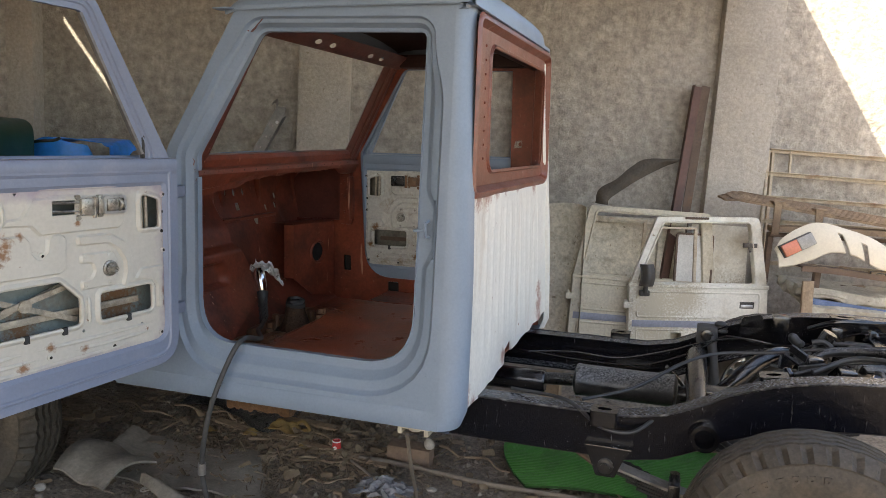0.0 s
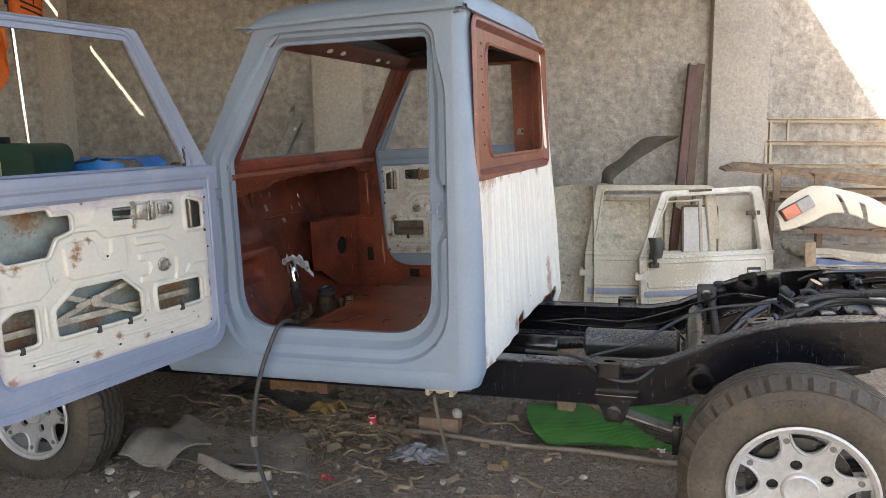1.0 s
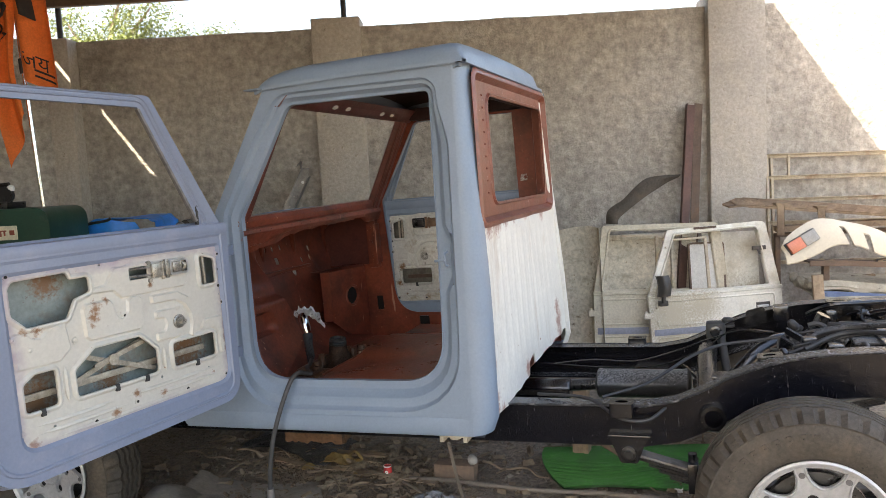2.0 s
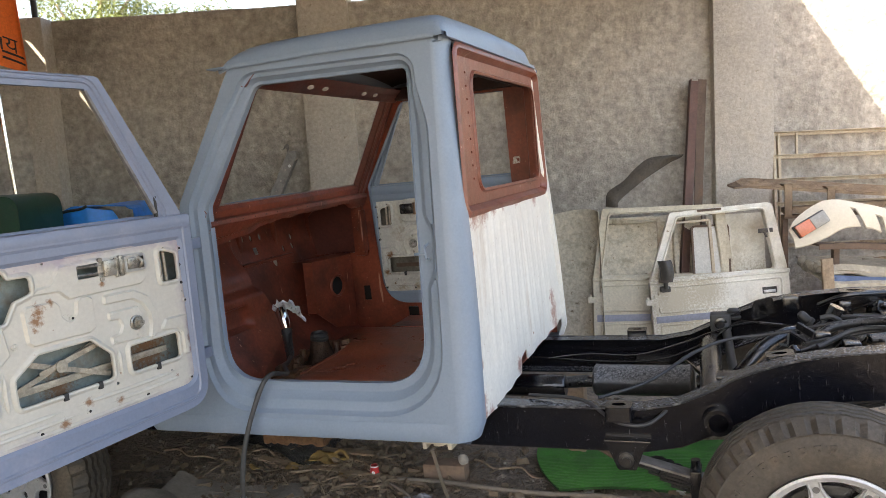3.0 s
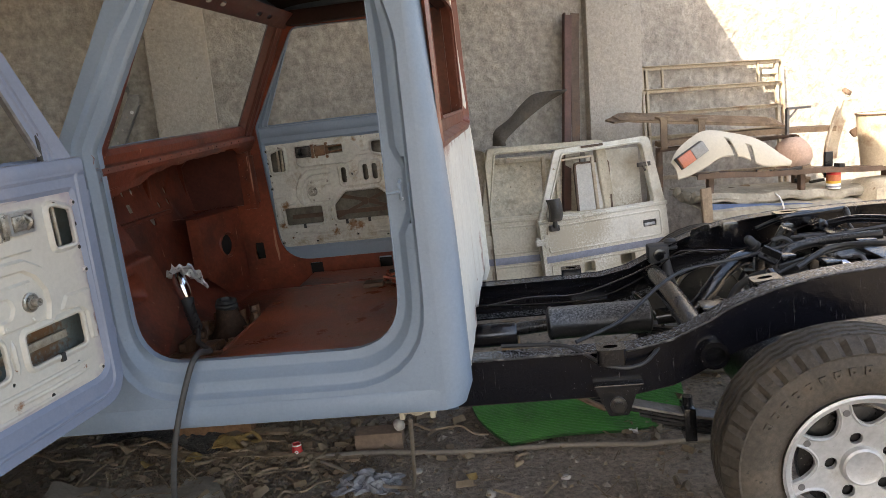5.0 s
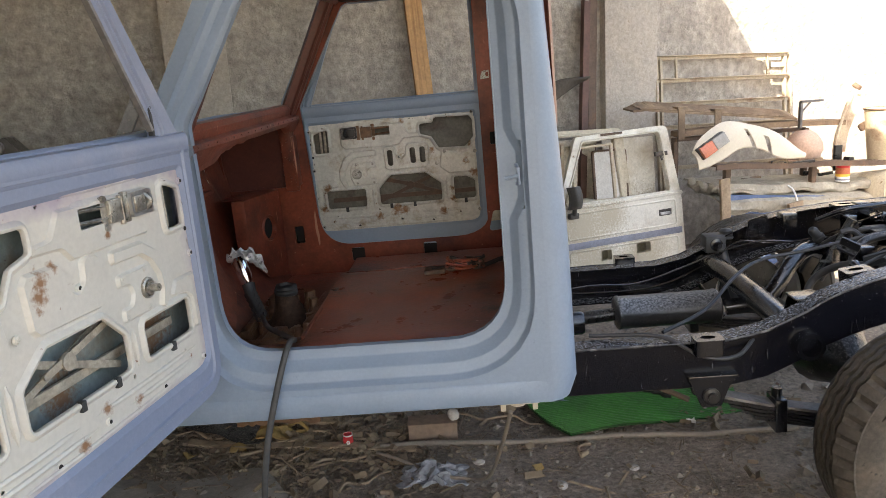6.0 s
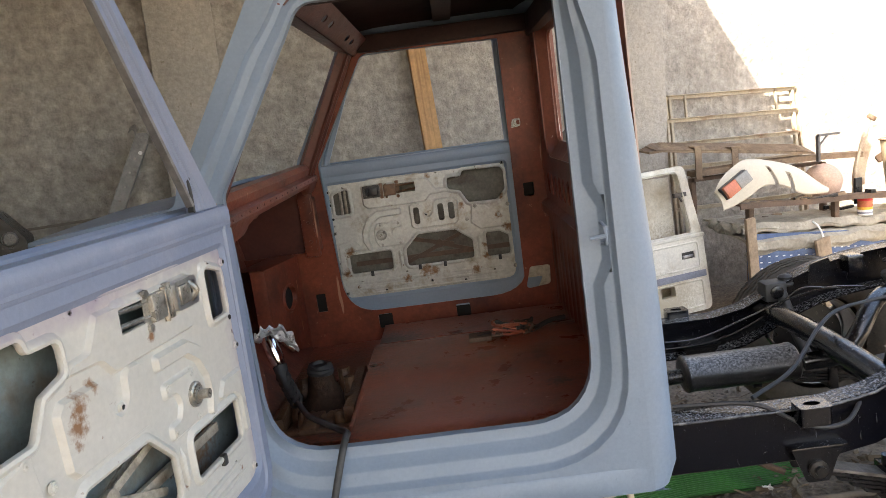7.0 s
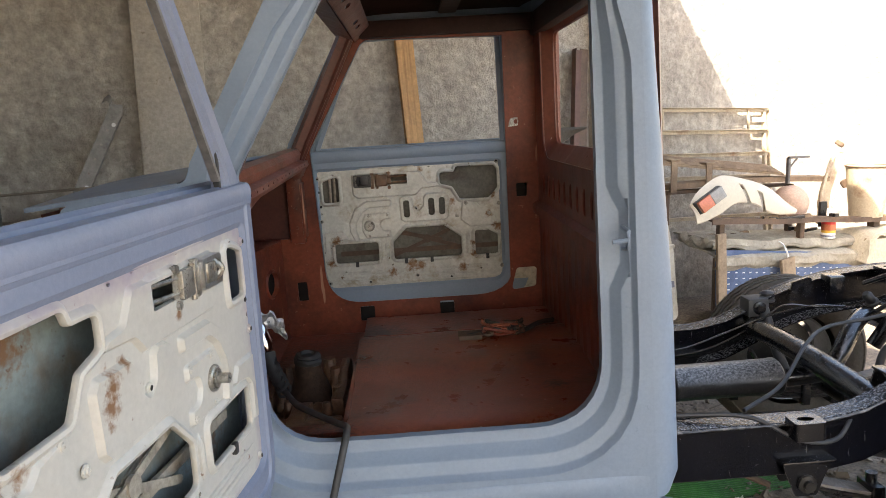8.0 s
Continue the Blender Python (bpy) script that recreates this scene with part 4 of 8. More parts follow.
def cab_floor():
    bm = bmesh.new()
    gap = rpoly([(-1.10, 0.40), (-0.80, 0.40), (-0.80, 0.98), (-1.10, 0.98)], 0.02, 3)
    plate(bm, rect(-1.36, 0.07, -0.03, W_CAB - 0.07), [gap], 0.006, lambda a, b, w: (a, b, 0.05 - w))
    part("floor_pan", bm, "oxide_floor", truck, "dirty red-oxide cab floor with a gearbox opening")
    bm = bmesh.new()

    def plat(u, v):
        x = -0.795 + 0.74 * u
        y = 0.075 + 1.32 * v
        z = 0.135 - 0.030 * smooth01(y, 1.02, 1.07) + 0.020 * smooth01(y, 0.55, 0.75) - 0.06 * (1 - smooth01(y, 0.07, 0.26))
        return (x, y, z + 0.003 * noise.noise(Vector((x * 7, y * 7, 0))))

    slab(bm, plat, 24, 44, (0, 0, -0.06))
    part("seat_platform", bm, "oxide_floor", truck, "raised red-oxide seat platform")
    # seam strips and bolts on the platform
    for y, w in ((1.03, 0.012),):
        bm = bmesh.new()
        slab(bm, lambda u, v: Vector(plat(0.02 + 0.95 * u, (y - 0.075 + w * v) / 1.32)) + Vector((0, 0, 0.0015 + 0.0015 * noise.noise(Vector((u * 9, y, 1))))), 24, 2, (0, 0, -0.006))
        part("platform_seam", bm, "oxide_floor", truck)
    bm = bmesh.new()
    box(bm, (-0.806, 0.30, 0.040), (-0.792, 1.05, 0.140), 0.004)
    part("platform_front", bm, "oxide_floor", truck)
    for s in (side_near,):
        bm = bmesh.new()
        ys = sorted((s(0.066), s(0.10)))
        box(bm, (-1.30, ys[0], 0.02), (-0.05, ys[1], 0.168), 0.012)
        part("sill_box", bm, "oxide_floor", truck)
    # firewall with toe board, holes and stiffening pressings
    bm = bmesh.new()
    hol = [ring(y, z, 0.011, 10, 0.017) for y, z in ((0.755, 0.632), (0.850, 0.632), (0.917, 0.628), (0.991, 0.627), (1.157, 0.543), (1.262, 0.596), (1.244, 0.548))]
    hol += [ring(1.041, 0.495, 0.020, 12, 0.026), rect(0.905, 0.545, 0.940, 0.580, 0.004), ring(0.70, 0.68, 0.008, 8)]
    plate(bm, rect(0.07, 0.22, W_CAB - 0.07, 0.762), hol, 0.005, lambda a, b, w: (-1.30 - w - 0.10 * smooth01(b, 0.3, 0.7), a, b))
    loft(bm, [[(x, y, z) for y in [0.07 + (W_CAB - 0.14) * i / 10 for i in range(11)]] for x, z in ((-1.12, 0.052), (-1.17, 0.10), (-1.30, 0.24))], closed=False)
    part("firewall", bm, "oxide", truck, "red-oxide firewall with wiring holes")
    bm = bmesh.new()

    def arch(u, v):
        """Wheel arch bulge beside the pedals: a flat shelf with a pressed box, a crease where it meets the firewall."""
        bulge = 0.105 + 0.050 * smooth01(v, 0.34, 0.42) + 0.125 * smooth01(v, 0.56, 1.0)
        bulge *= smooth01(v, -0.02, 0.34) * (1 - smooth01(u, 0.955, 1.0))
        box_in = smooth01(u, 0.30, 0.36) * (1 - smooth01(u, 0.66, 0.72)) * smooth01(v, 0.46, 0.49) * (1 - smooth01(v, 0.62, 0.65))
        edge = 0.70 + 0.08 * smooth01(v, 0.35, 0.6) - 0.34 * smooth01(v, 0.70, 1.0)
        return (-1.345 + bulge - 0.030 * box_in + 0.006 * noise.noise(Vector((u * 3, v * 3, 3))), 0.075 + (edge - 0.075) * u, 0.640 - 0.58 * v)
    slab(bm, arch, 60, 60, (-0.02, 0, -0.01))
    part("wheel_arch_panel", bm, "oxide", truck)


def dashboard():
    bm = bmesh.new()

    def cut(y):
        """The lower edge sweeps up towards the middle."""
        return 0.700 + 0.055 * smooth01(y, 0.12, 0.75) - 0.05 * smooth01(y, 1.18, 1.30)

    def row(y):
        k = -0.012 * (y - 0.1)
        rise = 0.012 * y
        pts = [(-1.10, 0.805), (-1.03, 0.822), (-0.995, 0.818), (-0.985, 0.800), (-0.992, 0.776), (-0.985, 0.772), (-0.968, 0.768), (-0.965, 0.752), (-0.974, 0.740), (-0.990, cut(y) + 0.004), (-1.004, cut(y))]
        return [(x + k, y, z + rise) for x, z in pts]

    n = 40
    rows = [row(0.085 + (W_CAB - 0.17) * i / n) for i in range(n + 1)]
    loft(bm, rows, closed=False)
    loft(bm, [[(x - 0.006, y, z - 0.005) for x, y, z in r] for r in rows], closed=False)
    part("dashboard", bm, "oxide", truck, "bare red-oxide dashboard rail without instruments")
    bm = bmesh.new()
    speaker = ring(1.30, 0.315, 0.050, 20)
    plate(bm, rpoly([(1.13, 0.20), (1.26, 0.10), (1.42, 0.07), (1.42, 0.465), (1.13, 0.465)], [0.02, 0.02, 0.0, 0.0, 0.012], 4), [speaker], 0.005, lambda a, b, w: (-1.12 - w - 0.25 * (1.42 - a), a, b))
    loft(bm, [[(-1.12 - 0.25 * (1.42 - a) - w, a, b) for a, b in outset(speaker, o)] for o, w in ((0.010, -0.0005), (0.006, -0.006), (0.0, -0.006), (-0.002, 0.012))])
    # flange turned back along the open edge
    loft(bm, [[(x, y, z) for z in (0.20, 0.30, 0.40, 0.465)] for x, y in ((-1.1925, 1.13), (-1.205, 1.127), (-1.245, 1.127))], closed=False)
    loft(bm, [[(-1.1925 + 0.25 * (y - 1.13) - d, y, z) for y in (1.13, 1.2, 1.3, 1.42)] for d, z in ((0.0, 0.465), (0.008, 0.470), (0.12, 0.470))], closed=False)
    part("kick_panel", bm, "oxide", truck, "red-oxide kick panel with a round speaker hole")
    # dark disc that paints the shade behind the speaker hole
    bm = bmesh.new()
    plate(bm, ring(1.30, 0.315, 0.075), [], 0.002, lambda a, b, w: (-1.140 - w - 0.25 * (1.42 - a), a, b))
    part("hollow", bm, "dark", truck)
    # post and hanger that carry the passenger end of the dashboard
    bm = bmesh.new()
    box(bm, (-1.075, 1.385, 0.455), (-1.015, 1.425, 0.775), 0.008)
    box(bm, (-1.020, 1.365, 0.480), (-1.008, 1.430, 0.700), 0.003)
    for z in (0.52, 0.60, 0.68):
        lathe(bm, [(0.007, 0), (0.006, 0.004), (0, 0.004)], 8, Matrix.Translation((-1.045, 1.385, z)) @ pose(0, 0, 0, 90))
    part("dashboard_post", bm, "oxide", truck, "red-oxide post under the dashboard end")
    # ledge and stiffeners across the firewall
    bm = bmesh.new()
    box(bm, (-1.385, 0.76, 0.500), (-1.335, 1.20, 0.516), 0.004)
    for y in (0.80, 1.10):
        box(bm, (-1.402, y, 0.52), (-1.375, y + 0.025, 0.74), 0.006)
    part("firewall_ledge", bm, "oxide", truck)
    # row of spot-weld studs and a torn strip along the dashboard flange
    bm = bmesh.new()
    for i in range(16):
        lathe(bm, [(0.0035, 0), (0.003, 0.0015), (0, 0.0015)], 7, Matrix.Translation((-0.9665 - 0.012 * (0.08 * i), 0.12 + 0.083 * i, 0.760 + 0.012 * (0.12 + 0.083 * i))) @ pose(0, 0, 0, 0, 90, 0))
    pieces("dashboard_rivet", bm, "oxide_shaded", truck)
    bm = bmesh.new()

    def torn(u, v):
        y = 0.10 + 1.08 * u
        low = cut(y) + 0.012 * y - 0.030 + 0.010 * noise.noise(Vector((y * 9, 1, 3))) + 0.005 * noise.noise(Vector((y * 31, 4, 3)))
        top = cut(y) + 0.012 * y + 0.012
        return (-1.006 - 0.012 * (y - 0.1) - 0.018 * v, y, top + (low - top) * v)
    slab(bm, torn, 70, 4, (-0.003, 0, 0))
    part("dashboard_flange", bm, "oxide", truck, "ragged lower flange of the dashboard")
    # cowl in front of the windscreen
    bm = bmesh.new()
    slab(bm, lambda u, v: (-1.10 - 0.34 * u, 0.07 + (W_CAB - 0.14) * v, 0.812 - 0.035 * u + 0.02 * math.sin(math.pi * v)), 8, 16, (0, 0, -0.01))
    part("cowl", bm, "primer", truck, "blue-grey primed cowl below the windscreen")


DOOR_HOLES = [
    rpoly([(0.523, 0.700), (0.585, 0.700), (0.592, 0.722), (0.752, 0.718), (0.765, 0.70), (0.765, 0.625), (0.725, 0.585), (0.605, 0.588), (0.575, 0.64), (0.523, 0.655)], 0.012, 3),
    rpoly([(0.300, 0.665), (0.300, 0.705), (0.385, 0.705), (0.385, 0.665)], 0.003, 2),
    rpoly([(0.030, 0.605), (0.030, 0.690), (0.075, 0.705), (0.095, 0.705), (0.095, 0.605)], 0.010, 3),
    rpoly([(0.310, 0.352), (0.310, 0.425), (0.370, 0.482), (0.530, 0.482), (0.600, 0.430), (0.600, 0.352)], 0.014, 3),
    rpoly([(0.062, 0.350), (0.062, 0.430), (0.245, 0.430), (0.245, 0.350)], 0.012, 3),
    rpoly([(0.660, 0.350), (0.660, 0.452), (0.720, 0.452), (0.757, 0.430), (0.757, 0.350)], 0.012, 3),
]
SLOTS = [rect(0.362, 0.524, 0.388, 0.596, 0.012, 4), rect(0.468, 0.528, 0.494, 0.600, 0.012, 4), rect(0.513, 0.528, 0.539, 0.600, 0.012, 4)]
# raised pressings of the inner panel: outline, height, holes of its own
LATCH_FIELD = rpoly([(0.150, 0.716), (0.152, 0.630), (0.172, 0.613), (0.420, 0.613), (0.446, 0.640), (0.530, 0.644), (0.512, 0.664), (0.470, 0.668), (0.440, 0.716)], 0.014, 4)
WINDER_ARC = rpoly([(0.314, 0.606), (0.205, 0.604), (0.155, 0.575), (0.128, 0.520), (0.128, 0.480), (0.150, 0.432), (0.172, 0.440), (0.160, 0.482), (0.162, 0.515), (0.185, 0.552), (0.215, 0.572), (0.314, 0.574)], 0.011, 4)
WINDER_FIELD = rpoly([(0.196, 0.552), (0.305, 0.552), (0.305, 0.522), (0.270, 0.520), (0.262, 0.500), (0.272, 0.480), (0.305, 0.478), (0.305, 0.446), (0.196, 0.446), (0.180, 0.480), (0.180, 0.520)], 0.010, 3)
SLOT_FIELD = rpoly([(0.344, 0.606), (0.362, 0.618), (0.388, 0.618), (0.402, 0.606), (0.406, 0.572), (0.426, 0.552), (0.444, 0.572), (0.448, 0.606), (0.462, 0.622), (0.545, 0.622), (0.560, 0.606), (0.556, 0.520), (0.540, 0.505), (0.366, 0.503), (0.346, 0.515)], 0.010, 4)
CORNER_FIELD = rpoly([(0.018, 0.486), (0.100, 0.486), (0.128, 0.450), (0.062, 0.440), (0.045, 0.425), (0.045, 0.350), (0.018, 0.345)], 0.010, 3)
SIDE_FIELD = rpoly([(0.612, 0.585), (0.672, 0.570), (0.690, 0.552), (0.715, 0.556), (0.730, 0.575), (0.772, 0.578), (0.772, 0.470), (0.640, 0.468), (0.600, 0.500)], 0.010, 3)
ROD_FIELD = rpoly([(0.016, 0.592), (0.016, 0.700), (0.066, 0.722), (0.110, 0.722), (0.110, 0.592)], 0.014, 3)


def door(m, slots, far, label, paint, panel_paint, panel_label):
    """A door: s runs from the hinge side to the lock side, z up, w through the thickness (0 inside, 0.075 outside)."""
    d = part("door", bmesh.new(), paint, truck, label)
    d.matrix_local = m
    P = lambda s, z, w: (s, w, z)
    body = rpoly([(-0.045, 0.81), (-0.035, 0.165), (0.885, 0.150), (0.905, 0.81)], [0.005, 0.09, 0.14, 0.005], 8)
    panel = rpoly([(0.0, 0.745), (0.0, 0.235), (0.785, 0.235), (0.785, 0.745)], [0.02, 0.06, 0.06, 0.02], 5)
    bm = bmesh.new()
    plate(bm, body, [panel], 0.004, lambda a, b, w: P(a, b, 0.002 + w))
    out = dense(body, 0.06)
    loft(bm, [[P(a, b, 0.004) for a, b in out], [P(a, b, 0.062) for a, b in outset(out, 0.004)], [P(a, b, 0.070) for a, b in outset(out, 0.014)], [P(a, b, 0.076) for a, b in outset(out, 0.012)]])
    loft(bm, [[P(a, b, 0.002) for a, b in panel], [P(a, b, 0.010) for a, b in outset(panel, -0.012)]])
    # crease round the lower frame
    if not far:
        loft(bm, [[P(a, b, 0.0022) for a, b in outset(out, -0.024)], [P(a, b, -0.003) for a, b in outset(out, -0.028)], [P(a, b, -0.003) for a, b in outset(out, -0.034)], [P(a, b, 0.0022) for a, b in outset(out, -0.038)]])
    # belt roll above the panel
    n = 10
    loft(bm, [[P(-0.04 + 0.94 * i / n, z, w) for i in range(n + 1)] for z, w in ((0.768, 0.002), (0.775, -0.002), (0.790, -0.004), (0.806, -0.004), (0.815, 0.001), (0.818, 0.020), (0.80, 0.024))], closed=False)
    part("door_frame", bm, paint, d)
    bm = bmesh.new()
    plate(bm, outset(out, 0.013), [], 0.003, lambda a, b, w: P(a, b, 0.074 + w))
    part("outer_skin", bm, paint, d, "primed outer door skin")
    bm = bmesh.new()
    plate(bm, outset(out, -0.006), [], 0.002, lambda a, b, w: P(a, b, 0.068 + w))
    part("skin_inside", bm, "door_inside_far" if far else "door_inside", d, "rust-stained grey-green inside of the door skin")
    # window frame
    bm = bmesh.new()
    wo = rpoly([(-0.03, 0.80), (0.205, 1.262), (0.845, 1.268), (0.90, 0.80)], [0.01, 0.03, 0.03, 0.01], 5)
    wi = rpoly([(0.068, 0.815), (0.252, 1.222), (0.800, 1.228), (0.845, 0.815)], [0.015, 0.02, 0.025, 0.015], 5)
    if far:
        wo = rpoly([(-0.03, 0.80), (0.185, 1.262), (0.815, 1.266), (0.82, 0.80)], [0.01, 0.03, 0.03, 0.01], 5)
        wi = rpoly([(0.030, 0.815), (0.215, 1.238), (0.786, 1.240), (0.788, 0.815)], [0.012, 0.02, 0.02, 0.012], 5)
    tilt = lambda z: 0.05 * (z - 0.8)
    plate(bm, wo, [wi], 0.004, lambda a, b, w: P(a, b, 0.010 + w + tilt(b)))
    mo, mi = outset(wo, -0.004), outset(wi, 0.004)
    loft(bm, [[P(a, b, 0.010 + tilt(b)) for a, b in wo], [P(a, b, 0.045 + tilt(b)) for a, b in wo], [P(a, b, 0.047 + tilt(b)) for a, b in outset(wo, -0.02)]])
    loft(bm, [[P(a, b, 0.010 + tilt(b)) for a, b in wi], [P(a, b, 0.026 + tilt(b)) for a, b in wi]])
    for fr in (0.35, 0.7):
        a1, a2 = outset(wi, 0.045 * fr), outset(wi, 0.045 * fr + 0.008)
        loft(bm, [[P(a, b, 0.010 + tilt(b)) for a, b in a1], [P(a, b, 0.005 + tilt(b)) for a, b in outset(a1, 0.003)], [P(a, b, 0.005 + tilt(b)) for a, b in outset(a2, -0.003)], [P(a, b, 0.010 + tilt(b)) for a, b in a2]])
    part("window_frame", bm, paint, d)
    if not far:
        # worn glass channel along the sloping edge of the window
        bm = bmesh.new()
        a, b = Vector((0.080, 0.83)), Vector((0.256, 1.216))
        q = (b - a).normalized() * 0.0042
        plate(bm, [(a.x + q.y, a.y - q.x), (b.x + q.y, b.y - q.x), (b.x - q.y, b.y + q.x), (a.x - q.y, a.y + q.x)], [], 0.014, lambda s, z, w: P(s, z, 0.006 + w + tilt(z)))
        part("glass_channel", bm, "leaf_steel", d, "worn grey glass channel with rust")
        bm = bmesh.new()
        box(bm, P(0.070, 0.815, 0.010), P(0.079, 0.885, 0.022), 0.002)
        part("channel_rubber", bm, "rubber_dark", d)
    # pressed white inner panel with service holes
    bm = bmesh.new()
    pan = outset(panel, -0.012)
    holes = DOOR_HOLES + (SLOTS if slots else [])
    small = [ring(s, z, 0.005, 8) for s, z in ((0.30, 0.330), (0.56, 0.275), (0.015, 0.40), (0.42, 0.735), (0.48, 0.73), (0.28, 0.735), (0.68, 0.29), (0.10, 0.31), (0.015, 0.56))]
    plate(bm, pan, holes + small, 0.003, lambda a, b, w: P(a, b, 0.010 + w))
    rims = bmesh.new()
    for h in holes:
        loft(rims, [[P(a, b, 0.0102) for a, b in outset(h, 0.016)], [P(a, b, 0.0085) for a, b in outset(h, 0.0145)], [P(a, b, 0.0035) for a, b in outset(h, 0.0085)], [P(a, b, 0.0025) for a, b in outset(h, 0.006)], [P(a, b, 0.004) for a, b in outset(h, 0.001)], [P(a, b, 0.006) for a, b in h], [P(a, b, 0.0135) for a, b in h]])
    pieces("hole_rim", rims, panel_paint, d)
    # raised fields and long beads
    for outline, rise, own in ((LATCH_FIELD, 0.008, [DOOR_HOLES[1]]), (WINDER_ARC, 0.010, []), (WINDER_FIELD, 0.007, []), (SLOT_FIELD, 0.009, SLOTS if slots else []), (CORNER_FIELD, 0.007, []), (SIDE_FIELD, 0.006, []), (ROD_FIELD, 0.003, [DOOR_HOLES[2]])):
        one = bmesh.new()
        foot, knee, crown = outline, outset(outline, -0.0022), outset(outline, -0.0065)
        loft(one, [[P(a, b, 0.0101) for a, b in foot], [P(a, b, 0.0101 - 0.18 * rise) for a, b in knee], [P(a, b, 0.010 - 0.86 * rise) for a, b in outset(outline, -0.0052)], [P(a, b, 0.010 - rise) for a, b in crown]])
        plate(one, outset(outline, -0.0064), own, 0.0008, lambda a, b, w, rise=rise: P(a, b, 0.010 - rise + w))
        part("pressing", one, panel_paint, d)
    ridge = bmesh.new()

    def bead(pts, r=0.0075):
        path = spline([P(a, b, 0.0115) for a, b in pts], 6)
        n = len(path)
        tube(ridge, path, [r * (0.25 + 0.75 * smooth01(min(i, n - 1 - i), 0, 3)) for i in range(n)], 8)
    bead([(0.05, 0.306), (0.25, 0.303), (0.44, 0.305)])
    bead([(0.06, 0.281), (0.20, 0.279), (0.33, 0.280)])
    bead([(0.43, 0.281), (0.60, 0.280), (0.73, 0.282)])
    bead([(0.48, 0.305), (0.60, 0.303), (0.73, 0.306)])
    bead([(0.08, 0.258), (0.40, 0.255), (0.70, 0.258)], 0.006)
    bead([(0.628, 0.345), (0.630, 0.40), (0.628, 0.455)], 0.009)
    bead([(0.280, 0.345), (0.282, 0.39), (0.280, 0.430)], 0.009)
    bead([(0.12, 0.738), (0.30, 0.736), (0.47, 0.738)], 0.005)
    pieces("pressing", ridge, panel_paint, d)
    # hub of the window winder
    hub = bmesh.new()
    lathe(hub, [(0.024, 0.0), (0.023, 0.008), (0.019, 0.010), (0.016, 0.007), (0.0, 0.007)], 18, Matrix.Translation(P(0.213, 0.500, 0.006)) @ pose(0, 0, 0, 90))
    part("winder_hub", hub, "latch", d, "rusty bush of the window winder")
    part("inner_panel", bm, panel_paint, d, panel_label)
    # screws
    bm = bmesh.new()
    for s, z in ((0.010, 0.705), (0.014, 0.530), (0.028, 0.268), (0.405, 0.279), (0.765, 0.735), (0.768, 0.560), (0.772, 0.296), (0.415, 0.560), (0.212, 0.540), (0.290, 0.540), (0.212, 0.458), (0.290, 0.458), (0.725, 0.522), (0.588, 0.520), (0.628, 0.570), (0.075, 0.712), (0.045, 0.462)):
        lathe(bm, [(0.0095, -0.001), (0.0085, 0.0025), (0.0055, 0.003), (0.0050, 0.005), (0.002, 0.0055), (0.0, 0.003)], 10, Matrix.Translation(P(s, z, 0.0065 if 0.18 < s < 0.3 and z < 0.56 or s > 0.58 and 0.5 < z < 0.58 else 0.010)) @ pose(0, 0, 0, 90))
    pieces("screw", bm, "latch" if far else panel_paint, d)
    # dark discs that paint the shade inside screw holes
    bm = bmesh.new()
    for s, z in ((0.014, 0.650), (0.400, 0.740), (0.30, 0.742), (0.435, 0.690), (0.10, 0.742), (0.016, 0.590), (0.55, 0.262), (0.20, 0.262), (0.66, 0.500)):
        lathe(bm, [(0.0, 0.0008), (0.0050, 0.0008), (0.0058, -0.001)], 10, Matrix.Translation(P(s, z, 0.0095)) @ pose(0, 0, 0, 90))
    for s, z in ((0.010, 0.705), (0.014, 0.530), (0.028, 0.268), (0.405, 0.279), (0.765, 0.735), (0.768, 0.560), (0.415, 0.560), (0.075, 0.712), (0.628, 0.570), (0.045, 0.462)):
        lathe(bm, [(0.0, 0.0), (0.0042, 0.0), (0.0046, -0.002)], 8, Matrix.Translation(P(s, z, 0.0042 if s < 0.6 else 0.003)) @ pose(0, 0, 0, 90))
    pieces("screw_hole", bm, "dark", d)
    bm = bmesh.new()
    tube(bm, [P(0.213, 0.500, 0.010), P(0.213, 0.500, -0.026)], 0.009, 10)
    lathe(bm, [(0.0, 0), (0.016, 0), (0.016, 0.006), (0.0, 0.006)], 12, Matrix.Translation(P(0.213, 0.500, 0.000)) @ pose(0, 0, 0, 90))
    part("winder_shaft", bm, "latch", d, "worn window winder shaft")
    if not far:
        # dark plate in place of a real slot, for its shade
        bm = bmesh.new()
        plate(bm, rpoly([(0.845, 0.565), (0.885, 0.565), (0.885, 0.590), (0.868, 0.590), (0.868, 0.580), (0.845, 0.580)], 0.002, 2), [], 0.003, lambda a, b, w: P(a, b, -0.0005 + w))
        part("latch_slot", bm, "dark", d, "dark plate painting the shade of the latch slot in the door edge")
    # lock rods behind the small opening
    for s in (0.055, 0.074):
        bm = bmesh.new()
        tube(bm, [P(s, 0.56, 0.032), P(s + 0.004, 0.74, 0.030)], 0.006, 8)
        part("lock_rod", bm, "regulator", d)
    # rubber stoppers along the lower openings
    for s, z in ((0.36, 0.350), (0.47, 0.350), (0.15, 0.348), (0.71, 0.348)):
        bm = bmesh.new()
        box(bm, P(s - 0.007, z - 0.018, 0.001), P(s + 0.007, z + 0.004, 0.012), 0.003)
        part("stopper", bm, "rubber_dark", d)
    # latch mechanism
    bm = bmesh.new()
    box(bm, P(0.250, 0.660, -0.007), P(0.302, 0.708, 0.010), 0.004)
    box(bm, P(0.232, 0.652, -0.004), P(0.247, 0.716, 0.008), 0.003)
